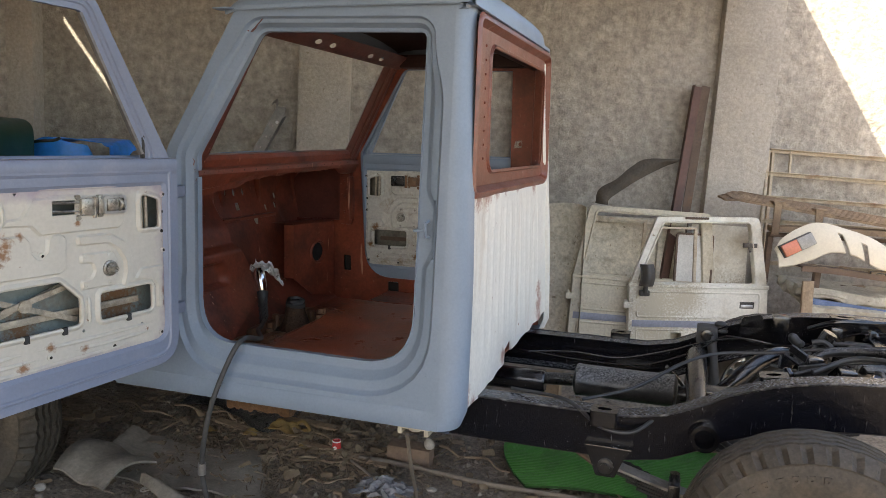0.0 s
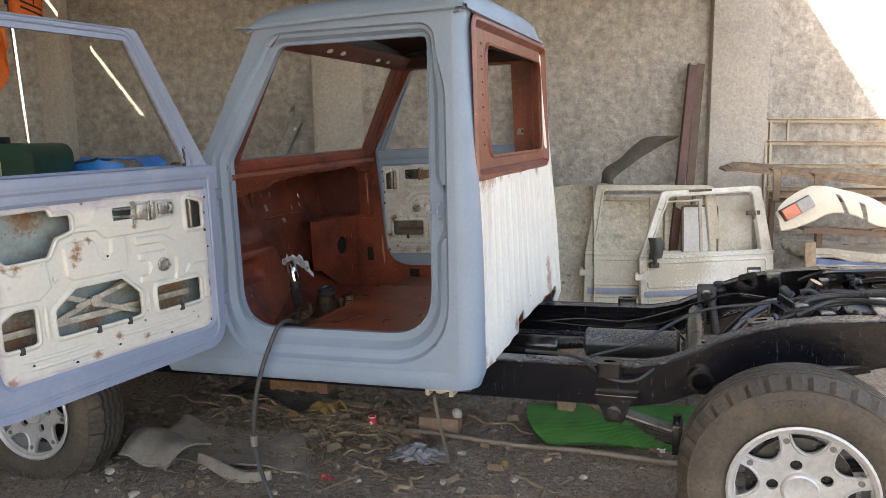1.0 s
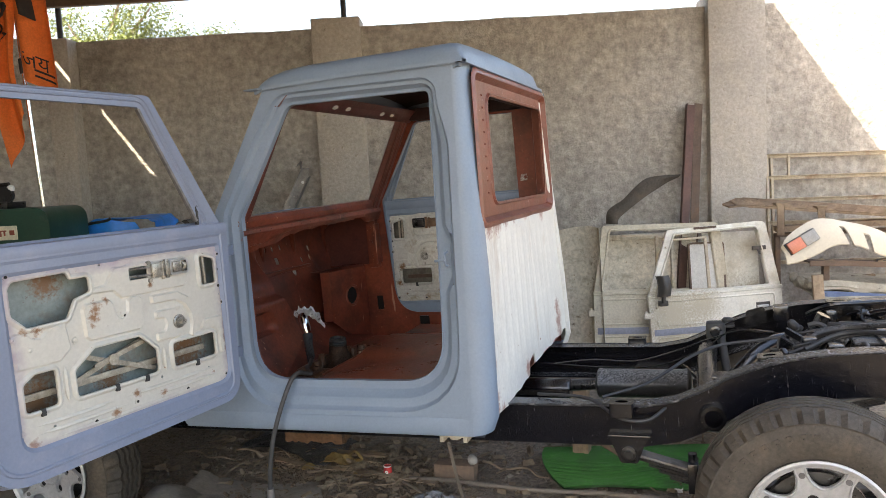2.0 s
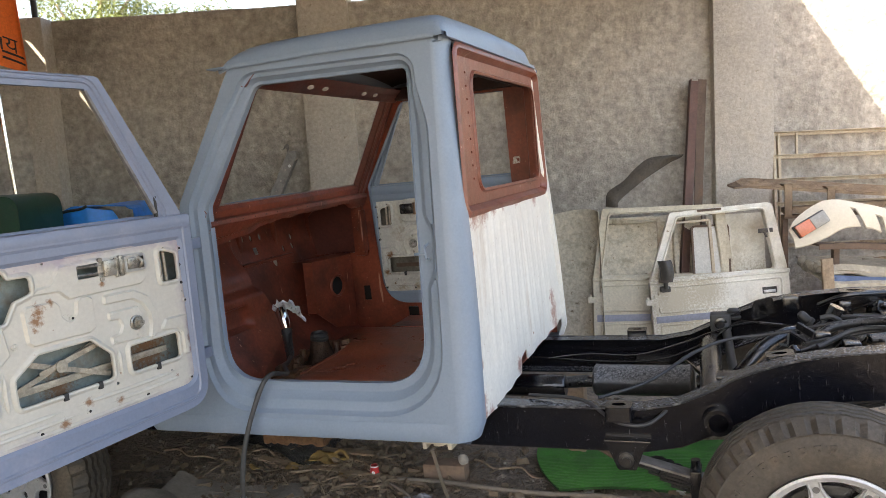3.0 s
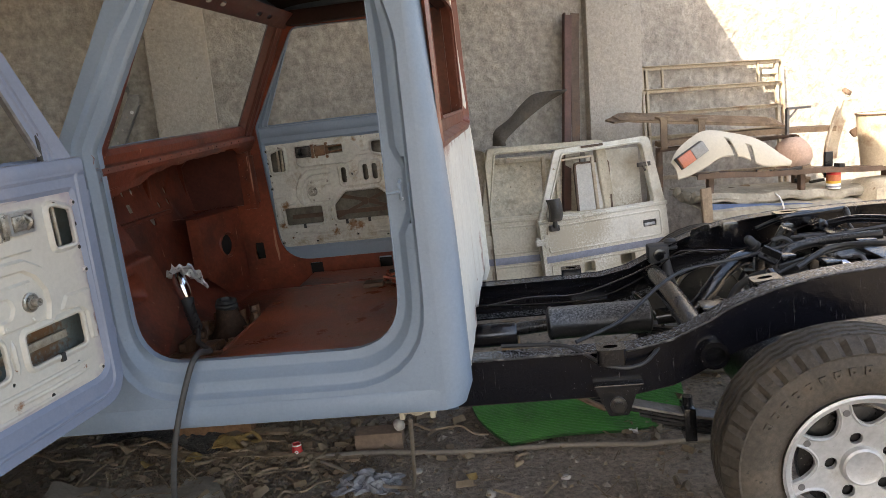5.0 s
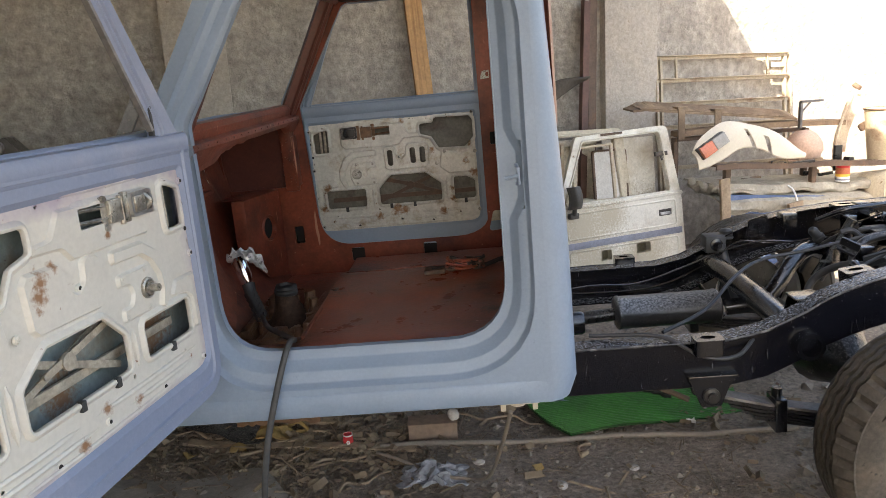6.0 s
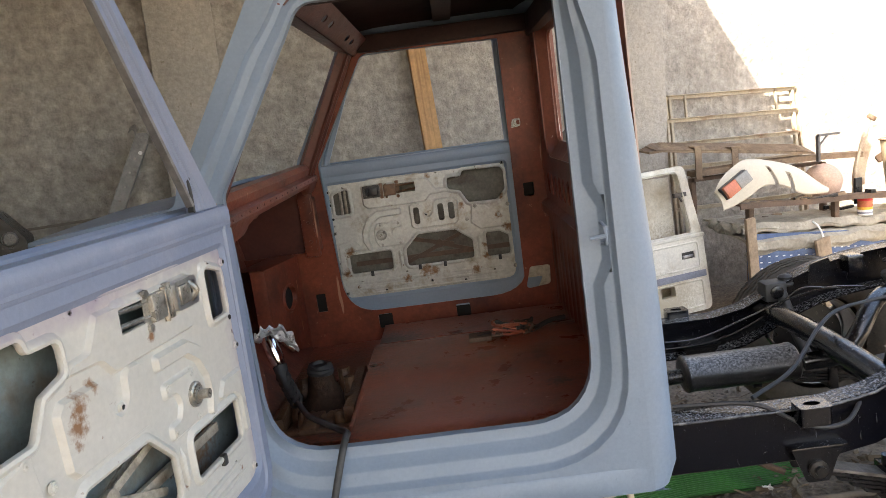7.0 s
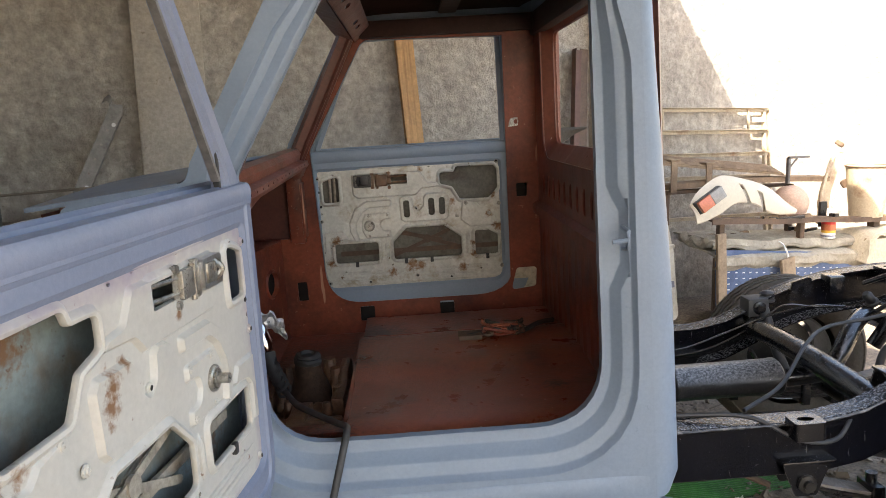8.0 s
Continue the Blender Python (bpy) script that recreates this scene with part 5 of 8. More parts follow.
    box(bm, P(0.300, 0.648, 0.002), P(0.318, 0.718, 0.005), 0.002)
    for z in (0.654, 0.712):
        lathe(bm, [(0.008, 0), (0.007, 0.005), (0, 0.005)], 8, Matrix.Translation(P(0.309, z, 0.002)) @ pose(0, 0, 0, 90))
    for z in (0.672, 0.696):
        tube(bm, [P(0.30, z, 0.004), P(0.40, z + 0.004, 0.014)], 0.0045, 6)
    tube(bm, [P(0.26, 0.712, -0.003), P(0.26, 0.652, -0.003)], 0.005, 8)
    part("latch", bm, "grease" if far else "latch", d, "grimy metal door latch mechanism")
    bm = bmesh.new()
    cup = rpoly([(0.160, 0.660), (0.160, 0.712), (0.235, 0.712), (0.235, 0.660)], 0.008, 3)
    plate(bm, cup, [outset(cup, -0.008)], 0.016, lambda a, b, w: P(a, b, -0.012 + w))
    plate(bm, outset(cup, -0.006), [], 0.002, lambda a, b, w: P(a, b, 0.002 + w))
    part("handle_cup", bm, "black_dull" if far else "steel", d, "worn metal cup of the inside door handle")
    bm = bmesh.new()
    tube(bm, spline([P(0.185, 0.668, -0.006), P(0.178, 0.686, -0.018), P(0.185, 0.704, -0.006)], 4), 0.0065, 8)
    box(bm, P(0.188, 0.668, -0.016), P(0.226, 0.704, -0.004), 0.006)
    part("inside_handle", bm, "black_dull" if far else "latch", d, "small dark inside door handle")
    # scissor regulator behind the panel
    bm = bmesh.new()
    for a, b, w in (((0.30, 0.36), (0.59, 0.475), 0.036), ((0.59, 0.385), (0.32, 0.470), 0.044), ((0.205, 0.49), (0.52, 0.42), 0.030)):
        u = Vector((b[0] - a[0], b[1] - a[1])).normalized() * 0.0075
        plate(bm, rpoly([(a[0] - u.y, a[1] + u.x), (a[0] + u.y, a[1] - u.x), (b[0] + u.y, b[1] - u.x), (b[0] - u.y, b[1] + u.x)], 0.010, 3), [], 0.004, lambda s, z, q, w=w: P(s, z, w + q))
    lathe(bm, [(0.0, 0), (0.018, 0), (0.018, 0.008), (0, 0.008)], 12, Matrix.Translation(P(0.455, 0.428, 0.034)) @ pose(0, 0, 0, 90))
    box(bm, P(0.08, 0.372, 0.045), P(0.78, 0.392, 0.055), 0.002)
    part("window_regulator", bm, "rust" if far else "regulator", d, "scissor window regulator arms")
    return d


cab_roof()
a_pillar(side_near)
a_pillar(side_far)
rear_wall()
cab_floor()
dashboard()
# near door swung open, far door shut
open_m = pose(-0.912, -0.150, 0, 0, 0, -98) @ Matrix.Diagonal((1, 1, 1, 1))
door(open_m @ Matrix.Diagonal((1.03, -1, 1, 1)), False, False, "open lavender-grey primed door with stripped white inside", "primer_door", "door_white", "white inner door panel with service holes and rust")
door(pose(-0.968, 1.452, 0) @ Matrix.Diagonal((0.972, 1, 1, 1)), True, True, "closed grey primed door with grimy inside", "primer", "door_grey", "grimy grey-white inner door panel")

bm = bmesh.new()
for z in (0.30, 0.70):
    bm = bmesh.new()
    box(bm, (-1.02, -0.06, z - 0.02), (-0.995, 0.05, z + 0.02), 0.006)
    tube(bm, [(-1.005, -0.05, z - 0.04), (-1.005, -0.05, z + 0.04)], 0.010, 10)
    part("door_hinge", bm, "primer_door", truck)
bm = bmesh.new()
tube(bm, [(-0.108, 0.045, 0.60), (-0.106, 0.010, 0.605), (-0.106, 0.005, 0.645), (-0.108, 0.045, 0.65)], 0.005, 8)
tube(bm, [(-0.106, 0.006, 0.625), (-0.142, 0.006, 0.622)], 0.005, 8)
part("door_striker", bm, "primer", truck)
# small pale patch on the far pillar
bm = bmesh.new()
plate(bm, rpoly([(-0.175, 0.868), (-0.135, 0.872), (-0.135, 0.905), (-0.165, 0.903)], 0.003, 2), [ring(-0.142, 0.888, 0.009)], 0.002, lambda a, b, w: (a, W_CAB - lean(b) - 0.068 + w, b))
part("pillar_patch", bm, "cream", truck, "pale torn patch on the pillar")


# ---- chassis, running gear, wheels ----
def rail_top(x):
    pts = [(-3.0, 0.04), (0.50, 0.04), (0.62, 0.062), (0.72, 0.105), (0.80, 0.150), (0.90, 0.187), (1.0, 0.212), (1.12, 0.228), (1.25, 0.236), (1.6, 0.238), (2.6, 0.20)]
    for (a, p), (b, q) in zip(pts, pts[1:]):
        if a <= x <= b:
            return p + (q - p) * (x - a) / (b - a)
    return 0.2


def rail(y0, y1, inner):
    """A boxed channel with turned flanges; y0 is its outer web."""
    bm = bmesh.new()
    xs = [-2.5 + 0.06 * i for i in range(82)]
    s = 1 if y1 > y0 else -1
    prof = lambda x: [(y0, rail_top(x) - 0.148), (y0, rail_top(x) - 0.008), (y0 + s * 0.008, rail_top(x)), (y1, rail_top(x)), (y1, rail_top(x) - 0.006),
                      (y0 + s * 0.010, rail_top(x) - 0.010), (y0 + s * 0.010, rail_top(x) - 0.142), (y1, rail_top(x) - 0.146), (y1, rail_top(x) - 0.152), (y0 + s * 0.008, rail_top(x) - 0.154)]
    rows = loft(bm, [[(x, y, z) for y, z in prof(x)] for x in xs])
    bm.faces.new(rows[0])
    bm.faces.new(rows[-1])
    # flange lip along the curve, made paler to paint the sky's highlight
    ob = part("chassis_rail", bm, "black_rail", truck, "glossy black painted chassis rail with drips")
    for off in (0.002,):
        bm = bmesh.new()
        tube(bm, [(x, y0 - s * 0.003, rail_top(x) - off + 0.0012 * math.sin(x * 31)) for x in xs], 0.004, 6)
        part("flange_lip", bm, "edge_glint", ob, "flange edge coloured paler for its highlight")
    return ob


rail(0.27, 0.345, 1)
rail(1.26, 1.185, -1)


def bent(name, pts, r, material="black", label="", n=10):
    bm = bmesh.new()
    tube(bm, spline(pts, 8), r, n)
    return part(name, bm, material, truck, label)


bent("tube_crossmember", [(0.730, 0.25, 0.008), (0.722, 0.40, 0.035), (0.712, 0.75, 0.058), (0.708, 1.05, 0.052), (0.722, 1.24, 0.02)], 0.040, label="black tubular crossmember between the rails", n=16)
bm = bmesh.new()
lathe(bm, [(0.030, 0.0), (0.043, 0.0), (0.043, 0.035), (0.030, 0.035)], 18, Matrix.Translation((0.738, 0.272, 0.008)) @ pose(0, 0, 0, 90))
part("tube_end", bm, "black", truck)
bent("exhaust_tailpipe", [(0.66, 0.78, -0.03), (0.78, 0.76, -0.01), (0.85, 0.78, 0.05), (0.92, 0.84, 0.105), (1.01, 0.92, 0.13), (1.10, 0.98, 0.095), (1.22, 1.0, 0.03), (1.5, 1.02, 0.0), (2.1, 1.04, 0.0)], 0.03, label="black exhaust tailpipe arching over the axle", n=14)
bm = bmesh.new()
lathe(bm, [(0.0, 0), (0.05, 0.0), (0.070, 0.006), (0.076, 0.012), (0.076, 0.020), (0.073, 0.024), (0.073, 0.366), (0.076, 0.37), (0.076, 0.378), (0.070, 0.384), (0.05, 0.39), (0.0, 0.39)], 28, pose(0.255, 0.81, -0.030, 0, 90, 0) @ Matrix.Diagonal((0.82, 1.05, 1, 1)))
part("muffler", bm, "muffler", truck, "dull black exhaust muffler")
bent("exhaust_pipe", [(-0.9, 0.84, -0.09), (-0.2, 0.83, -0.07), (0.0, 0.82, -0.055), (0.26, 0.81, -0.035)], 0.025, "black_dull")
bm = bmesh.new()
lathe(bm, [(0, 0), (0.04, 0), (0.046, 0.01), (0.046, 0.25), (0.04, 0.26), (0, 0.26)], 20, pose(-0.12, 0.80, -0.055, 0, 90, 0))
part("resonator", bm, "black", truck)
bent("propeller_shaft", [(-1.0, 0.765, -0.16), (0.2, 0.765, -0.17), (0.98, 0.765, -0.19)], 0.036, "black_dull")
# flat crossmembers, mounting brackets
for x, zz in ((-0.35, -0.02), (1.34, 0.17), (1.95, 0.16)):
    bm = bmesh.new()
    box(bm, (x - 0.04, 0.34, zz - 0.03), (x + 0.04, 1.19, zz + 0.045), 0.01)
    part("crossmember", bm, "black", truck)


def mount(x, y, z, tilt, sz=(0.10, 0.075), inside=False):
    """A pressed body-mount bracket with an oval hole in its top."""
    bm = bmesh.new()
    a, b = sz
    plate(bm, rect(-a / 2, -b / 2, a / 2, b / 2, 0.012, 4), [ring(0, 0, a * 0.27, 14, b * 0.20)], 0.005, lambda p, q, w: (p, q, w))
    loft(bm, [[(p, q, -h) for p, q in rect(-a / 2, -b / 2, a / 2, b / 2, 0.012, 4)] for h in (0, 0.045)])
    ob = part("body_mount", bm, "black", truck)
    ob.matrix_local = pose(x, y, z, 0, tilt, 0)
    return ob


mount(0.433, 0.235, 0.060, 0, (0.085, 0.07))
mount(0.932, 0.385, 0.192, -6, (0.085, 0.07))
mount(0.385, 1.275, 0.062, 0, (0.085, 0.07))
mount(1.42, 0.385, 0.255, 0)
mount(1.25, 1.14, 0.245, 0)
# spring eye mount on the far rail, damper bracket on the near one
bm = bmesh.new()
box(bm, (0.705, 1.17, 0.075), (0.790, 1.255, 0.150), 0.012, pose(0, 0, 0))
part("eye_mount", bm, "rubber_dark", truck, "black square mounting block on the rail")
bm = bmesh.new()
lathe(bm, [(0.026, 0), (0.026, 0.008), (0.016, 0.010), (0.016, 0.024), (0.0, 0.024)], 12, pose(0.748, 1.17, 0.113, 90))
part("mount_bolt", bm, "black", truck)
bent("brake_hose", [(0.765, 1.17, 0.11), (0.775, 1.14, 0.04), (0.785, 1.10, -0.04), (0.80, 1.05, -0.12)], 0.020, "rubber_dark", n=10)
bm = bmesh.new()
plate(bm, rpoly([(0.865, 0.115), (0.965, 0.155), (0.955, 0.225), (0.880, 0.205)], 0.014, 4), [ring(0.915, 0.175, 0.014, 10)], 0.008, lambda a, b, w: (a, 1.18 - w, b))
part("shackle_bracket", bm, "black", truck)
bm = bmesh.new()
for y in (0.345, 0.425):
    plate(bm, rpoly([(0.722, 0.035), (0.835, 0.072), (0.822, 0.128), (0.745, 0.122)], 0.012, 4), [ring(0.782, 0.098, 0.012, 10)], 0.006, lambda a, b, w, y=y: (a, y + w, b))
box(bm, (0.735, 0.345, 0.118), (0.826, 0.431, 0.126), 0.003)
part("damper_bracket", bm, "black", truck, "black pressed damper bracket on the rail")
bm = bmesh.new()
lathe(bm, [(0.022, 0), (0.022, 0.010), (0.013, 0.012), (0.013, 0.024), (0.0, 0.024)], 6, pose(0.782, 0.345, 0.098, 90))
part("damper_bolt", bm, "dull_grey", truck)


def rear_spring(s):
    bm = bmesh.new()
    ys = sorted((s(0.245), s(0.262)))
    plate(bm, rpoly([(0.375, -0.065), (0.525, -0.065), (0.500, -0.10), (0.475, -0.165), (0.415, -0.165), (0.39, -0.10)], 0.012, 3), [ring(0.445, -0.128, 0.014, 10)], 0.006, lambda a, b, w: (a, s(0.245 + w), b))
    plate(bm, rpoly([(0.375, -0.065), (0.525, -0.065), (0.500, -0.10), (0.475, -0.165), (0.415, -0.165), (0.39, -0.10)], 0.012, 3), [], 0.006, lambda a, b, w: (a, s(0.335 + w), b))
    box(bm, (0.375, min(s(0.235), s(0.345)), -0.072), (0.525, max(s(0.235), s(0.345)), -0.06), 0.003)
    part("spring_hanger", bm, "black", truck, "black leaf spring hanger bracket")
    bm = bmesh.new()
    lathe(bm, [(0, 0), (0.026, 0), (0.026, 0.012), (0.015, 0.014), (0.015, 0.026), (0, 0.026)], 12, Matrix.Translation((0.445, s(0.247), -0.128)) @ pose(0, 0, 0, 90 if s(0) == 0 else -90))
    part("spring_bolt", bm, "black_dull", truck)
    for k in range(5):
        bm = bmesh.new()
        x0, x1 = 0.44 + 0.035 * k, 1.60 - 0.06 * k
        ys = (s(0.265), s(0.325))
        pts = []
        for i in range(15):
            x = x0 + (x1 - x0) * i / 14
            z = -0.128 - 0.105 * math.sin(math.pi * min(1, max(0, (x - 0.44) / 1.16))) - 0.012 * k
            pts.append([(x, ys[0], z), (x, ys[1], z), (x, ys[1], z - 0.009), (x, ys[0], z - 0.009)])
        r = loft(bm, pts)
        bm.faces.new(r[0])
        bm.faces.new(r[-1])
        part("spring_leaf", bm, "leaf_steel" if k == 0 else "black_dull", truck)
    for x in (0.66, 0.96, 1.08):
        bm = bmesh.new()
        z = -0.128 - 0.105 * math.sin(math.pi * (x - 0.44) / 1.16)
        box(bm, (x - 0.018, min(s(0.255), s(0.335)), z - 0.085), (x + 0.018, max(s(0.255), s(0.335)), z + 0.022), 0.004)
        tube(bm, [(x, s(0.295), z + 0.02), (x, s(0.295), z + 0.05)], 0.016, 10)
        part("spring_clamp", bm, "black", truck)


rear_spring(lambda y: y)
rear_spring(lambda y: W_CAB - y)
bm = bmesh.new()
tube(bm, [(1.02, 0.08, -0.205), (1.02, 0.55, -0.205), (1.02, 0.62, -0.205), (1.02, 0.765, -0.205), (1.02, 0.91, -0.205), (1.02, 0.98, -0.205), (1.02, 1.45, -0.205)], [0.042, 0.045, 0.09, 0.14, 0.09, 0.045, 0.042], 16)
part("rear_axle", bm, "black_dull", truck, "greasy black rear axle")


SPOKES = 8


def wheel(x, y, z, out, label, turn=0.0, steer=0.0):
    """y is the outer face; out -1 faces the near side."""
    w = part("wheel", bmesh.new(), "alloy", truck, label)
    w.matrix_local = pose(x, y, z, 0, 0, steer) @ (pose(0, 0, 0, 90, 0, 0) if out < 0 else pose(0, 0, 0, -90, 0, 0)) @ pose(0, 0, 0, 0, 0, turn)
    bm = bmesh.new()
    R, T = 0.348, 0.205
    side = [(0.205, -0.010), (0.218, -0.004), (0.232, 0.004), (0.262, 0.012), (0.292, 0.009), (0.312, 0.001), (0.318, 0.003), (0.325, -0.003), (0.337, -0.018), (0.344, -0.030)]
    tread = [(R, -0.036)]
    grooves = []
    for c in (0.055, 0.088, 0.117, 0.150):
        grooves += range(len(side) + len(tread), len(side) + len(tread) + 4)
        tread += [(R + 0.002, -c + 0.0075), (R - 0.016, -c + 0.0055), (R - 0.016, -c - 0.0055), (R + 0.002, -c - 0.0075)]
    tread += [(R, -T + 0.036)]
    back = [(r, -T - h) for r, h in reversed(side)]
    n = 144
    loops = lathe(bm, side + tread + back, n)
    # zigzag grooves, shoulder blocks and sipes
    for li in grooves:
        for k in range(n):
            loops[li][k].co.z += 0.0035 if k % 4 < 2 else -0.0035
    for li in (7, 8, 9, 10):
        for k in range(n):
            if k % 4 == 0 or (k % 4 == 2 and li > 8):
                v = loops[li][k]
                q = Vector((v.co.x, v.co.y, 0)).normalized()
                v.co -= q * (0.011 if k % 4 == 0 else 0.004) + Vector((0, 0, 0.004 if k % 4 == 0 else 0.002))
    tyre = part("tyre", bm, "rubber", w, "dusty worn black tyre")
    tyre.data.set_sharp_from_angle(angle=radians(24))
    # raised bars on the sidewall where letters are moulded
    bm = bmesh.new()
    for a0, k in ((50, 9), (230, 9)):
        for i in range(k):
            a = radians(a0 + i * 7.5)
            d = [(0.268, a), (0.290, a), (0.290, a + radians(3.5)), (0.268, a + radians(3.5))]
            plate(bm, [(r * math.cos(t), r * math.sin(t)) for r, t in d], [ring(0.279 * math.cos(a + radians(1.75)), 0.279 * math.sin(a + radians(1.75)), 0.004, 6)], 0.0045, lambda p, q, ww: (p, q, 0.0105 + ww))
    pieces("sidewall_mark", bm, "rubber", w)
    # alloy rim: lip, dished face with seven windows, hub
    bm = bmesh.new()
    lathe(bm, [(0.196, -0.16), (0.186, -0.15), (0.180, -0.05), (0.192, -0.022), (0.206, -0.004), (0.208, 0.004), (0.201, 0.008), (0.190, 0.002), (0.184, -0.012)], 56)
    face = lambda p, q, ww: (p, q, -0.010 - 0.030 * (1 - math.hypot(p, q) / 0.19) - ww + (0.022 if math.hypot(p, q) < 0.055 else 0) * 0)
    holes = []
    for i in range(SPOKES):
        a = 2 * math.pi * i / SPOKES
        half = math.pi / SPOKES * 0.74
        pts = [(0.181 * math.cos(a + half * f), 0.181 * math.sin(a + half * f)) for f in (1, 0.6, 0.2, -0.2, -0.6, -1)]
        pts += [((0.176 - 0.058 * math.sin(math.pi * k / 10)) * math.cos(a - half * math.cos(math.pi * k / 10)), (0.176 - 0.058 * math.sin(math.pi * k / 10)) * math.sin(a - half * math.cos(math.pi * k / 10))) for k in range(1, 10)]
        holes.append(pts)
    lugs = [ring(0.078 * math.cos(2 * math.pi * (i + 0.861) / 5), 0.078 * math.sin(2 * math.pi * (i + 0.861) / 5), 0.017, 14) for i in range(5)]
    plate(bm, ring(0, 0, 0.188, 56), holes + lugs, 0.014, face)
    for h in holes:
        loft(bm, [[face(a, b, 0) for a, b in outset(h, 0.010)], [(face(a, b, 0)[0], face(a, b, 0)[1], face(a, b, 0)[2] + 0.004) for a, b in outset(h, 0.005)], [face(a, b, 0.002) for a, b in h]])
    lathe(bm, [(0.056, -0.034), (0.052, -0.016), (0.046, -0.012), (0.042, -0.014), (0.0, -0.013)], 28)
    part("rim", bm, "alloy", w, "silver alloy rim with rounded windows between spokes")
    bm = bmesh.new()
    for i in range(SPOKES):
        a = 2 * math.pi * (i + 0.5) / SPOKES
        lathe(bm, [(0.010, 0), (0.009, 0.004), (0.0, 0.003)], 12, Matrix.Translation((0.163 * math.cos(a), 0.160 * math.sin(a), -0.016)))
    pieces("rivet", bm, "dull_grey", w)
    bm = bmesh.new()
    for i in range(5):
        a = 2 * math.pi * (i + 0.861) / 5
        lathe(bm, [(0.010, -0.02), (0.010, 0.004), (0.0, 0.004)], 6, Matrix.Translation((0.078 * math.cos(a), 0.078 * math.sin(a), -0.045)))
    pieces("lug_nut", bm, "black_dull", w)
    bm = bmesh.new()
    lathe(bm, [(0.0, -0.09), (0.135, -0.09), (0.15, -0.085), (0.15, -0.06), (0.12, -0.055), (0.0, -0.055)], 32)
    part("brake_drum", bm, "black_dull", w)
    return w


wheel(1.022, -0.098, -0.203, -1, "dusty tyre on a silver alloy wheel", 38)
wheel(1.022, W_CAB + 0.098, -0.203, 1, "dusty tyre on a silver alloy wheel", 40)
wheel(-1.985, -0.08, -0.215, -1, "dusty front tyre on a silver alloy wheel", 15, 3)
wheel(-2.03, W_CAB + 0.07, -0.215, 1, "dusty front tyre on a silver alloy wheel", 60, 3)
bm = bmesh.new()
tube(bm, [(-2.03, 0.05, -0.22), (-2.03, W_CAB - 0.05, -0.22)], 0.04, 12)
part("front_axle", bm, "black_dull", truck)
# brake pipe, wiring and a loose cable on the rails
bent("brake_pipe", [(-0.1, 1.16, -0.03), (0.25, 1.15, -0.05), (0.50, 1.14, -0.035), (0.70, 1.13, 0.05), (0.82, 1.12, 0.13), (0.95, 1.10, 0.12), (1.08, 1.05, 0.14), (1.3, 0.95, 0.24)], 0.004, "black", n=6)


# ---- things leaning and lying along the back wall ----
def at_wall(u, v, z, rx=0, ry=0, rz=0):
    return WALL @ pose(u, -v, z, rx, ry, rz)


def single(name, bm, material, m, label, category, group="", kind="", smooth=True):
    ob = part(name, bm, material, None, smooth=smooth)
    if m is not None:
        ob.matrix_world = m
    return tagged(ob, label, category, group, kind)


def leaning_plank():
    bm = bmesh.new()
    def f(u, v):
        return (-0.056 + 0.112 * u + 0.006 * math.sin(v * 5), 0.0, 2.12 * v)
    slab(bm, f, 4, 20, (0, 0.035, 0))
    single("wood_plank", bm, "wood", at_wall(-0.115, 0.33, 0, -7.5, -1.6, 0), "fresh orange-brown plank leaning on the wall", "plank")


def angle_iron():
    bm = bmesh.new()
    plate(bm, [(0, 0), (0.07, 0), (0.07, 0.006), (0.006, 0.006), (0.006, 0.05), (0, 0.05)], [], 1.90, lambda a, b, w: (a, -b, w))
    single("angle_iron", bm, "angle", at_wall(0.825, 0.34, 0, -8.5, 6.6, 0), "dark red rusted angle iron leaning on the wall", "angle iron")


def flat_bar():
    bm = bmesh.new()
    slab(bm, lambda u, v: (0.060 * u, 0.004 * math.sin(9 * v), 1.90 * v), 3, 12, (0, 0.008, 0))
    single("flat_bar", bm, "rust", at_wall(0.93, 0.30, 0, -7.6, 5.6, 0), "dark brown flat steel bar leaning beside an angle iron", "metal bar")


def strap_bar():
    t = thing("bent_bar", "grey perforated steel bar with torn end leaning on the wall", "metal bar", at_wall(-2.60, 0.30, 0, -8, 0, 0) @ pose(0, 0, 0, 0, 26, 0))
    bm = bmesh.new()
    holes = [ring(0.0, 0.9 + 0.085 * i, 0.007, 8) for i in range(9)]
    plate(bm, rpoly([(-0.036, 0), (0.036, 0), (0.036, 1.70), (0.02, 1.74), (-0.036, 1.72)], 0.006, 2), holes, 0.006, lambda a, b, w: (a, w - 0.01, b))
    plate(bm, [(-0.012, 0), (0.05, 0), (0.05, 1.69), (-0.012, 1.66)], [], 0.006, lambda a, b, w: (0.036 - w, -0.004 + a + 0.02, b))
    slab(bm, lambda u, v: (-0.036 - 0.045 * v, 0.02 * v * v - 0.01, 1.70 + 0.035 * u + 0.03 * math.sin(3 * v)), 3, 6, (0, 0.006, 0))
    part("bar", bm, "leaf_steel", t)
    for z in (1.62, 1.25, 0.86):
        bm = bmesh.new()
        lathe(bm, [(0.0, 0), (0.011, 0), (0.011, 0.006), (0, 0.006)], 10, pose(0.018, -0.012, z, 90))
        part("bolt", bm, "steel", t)


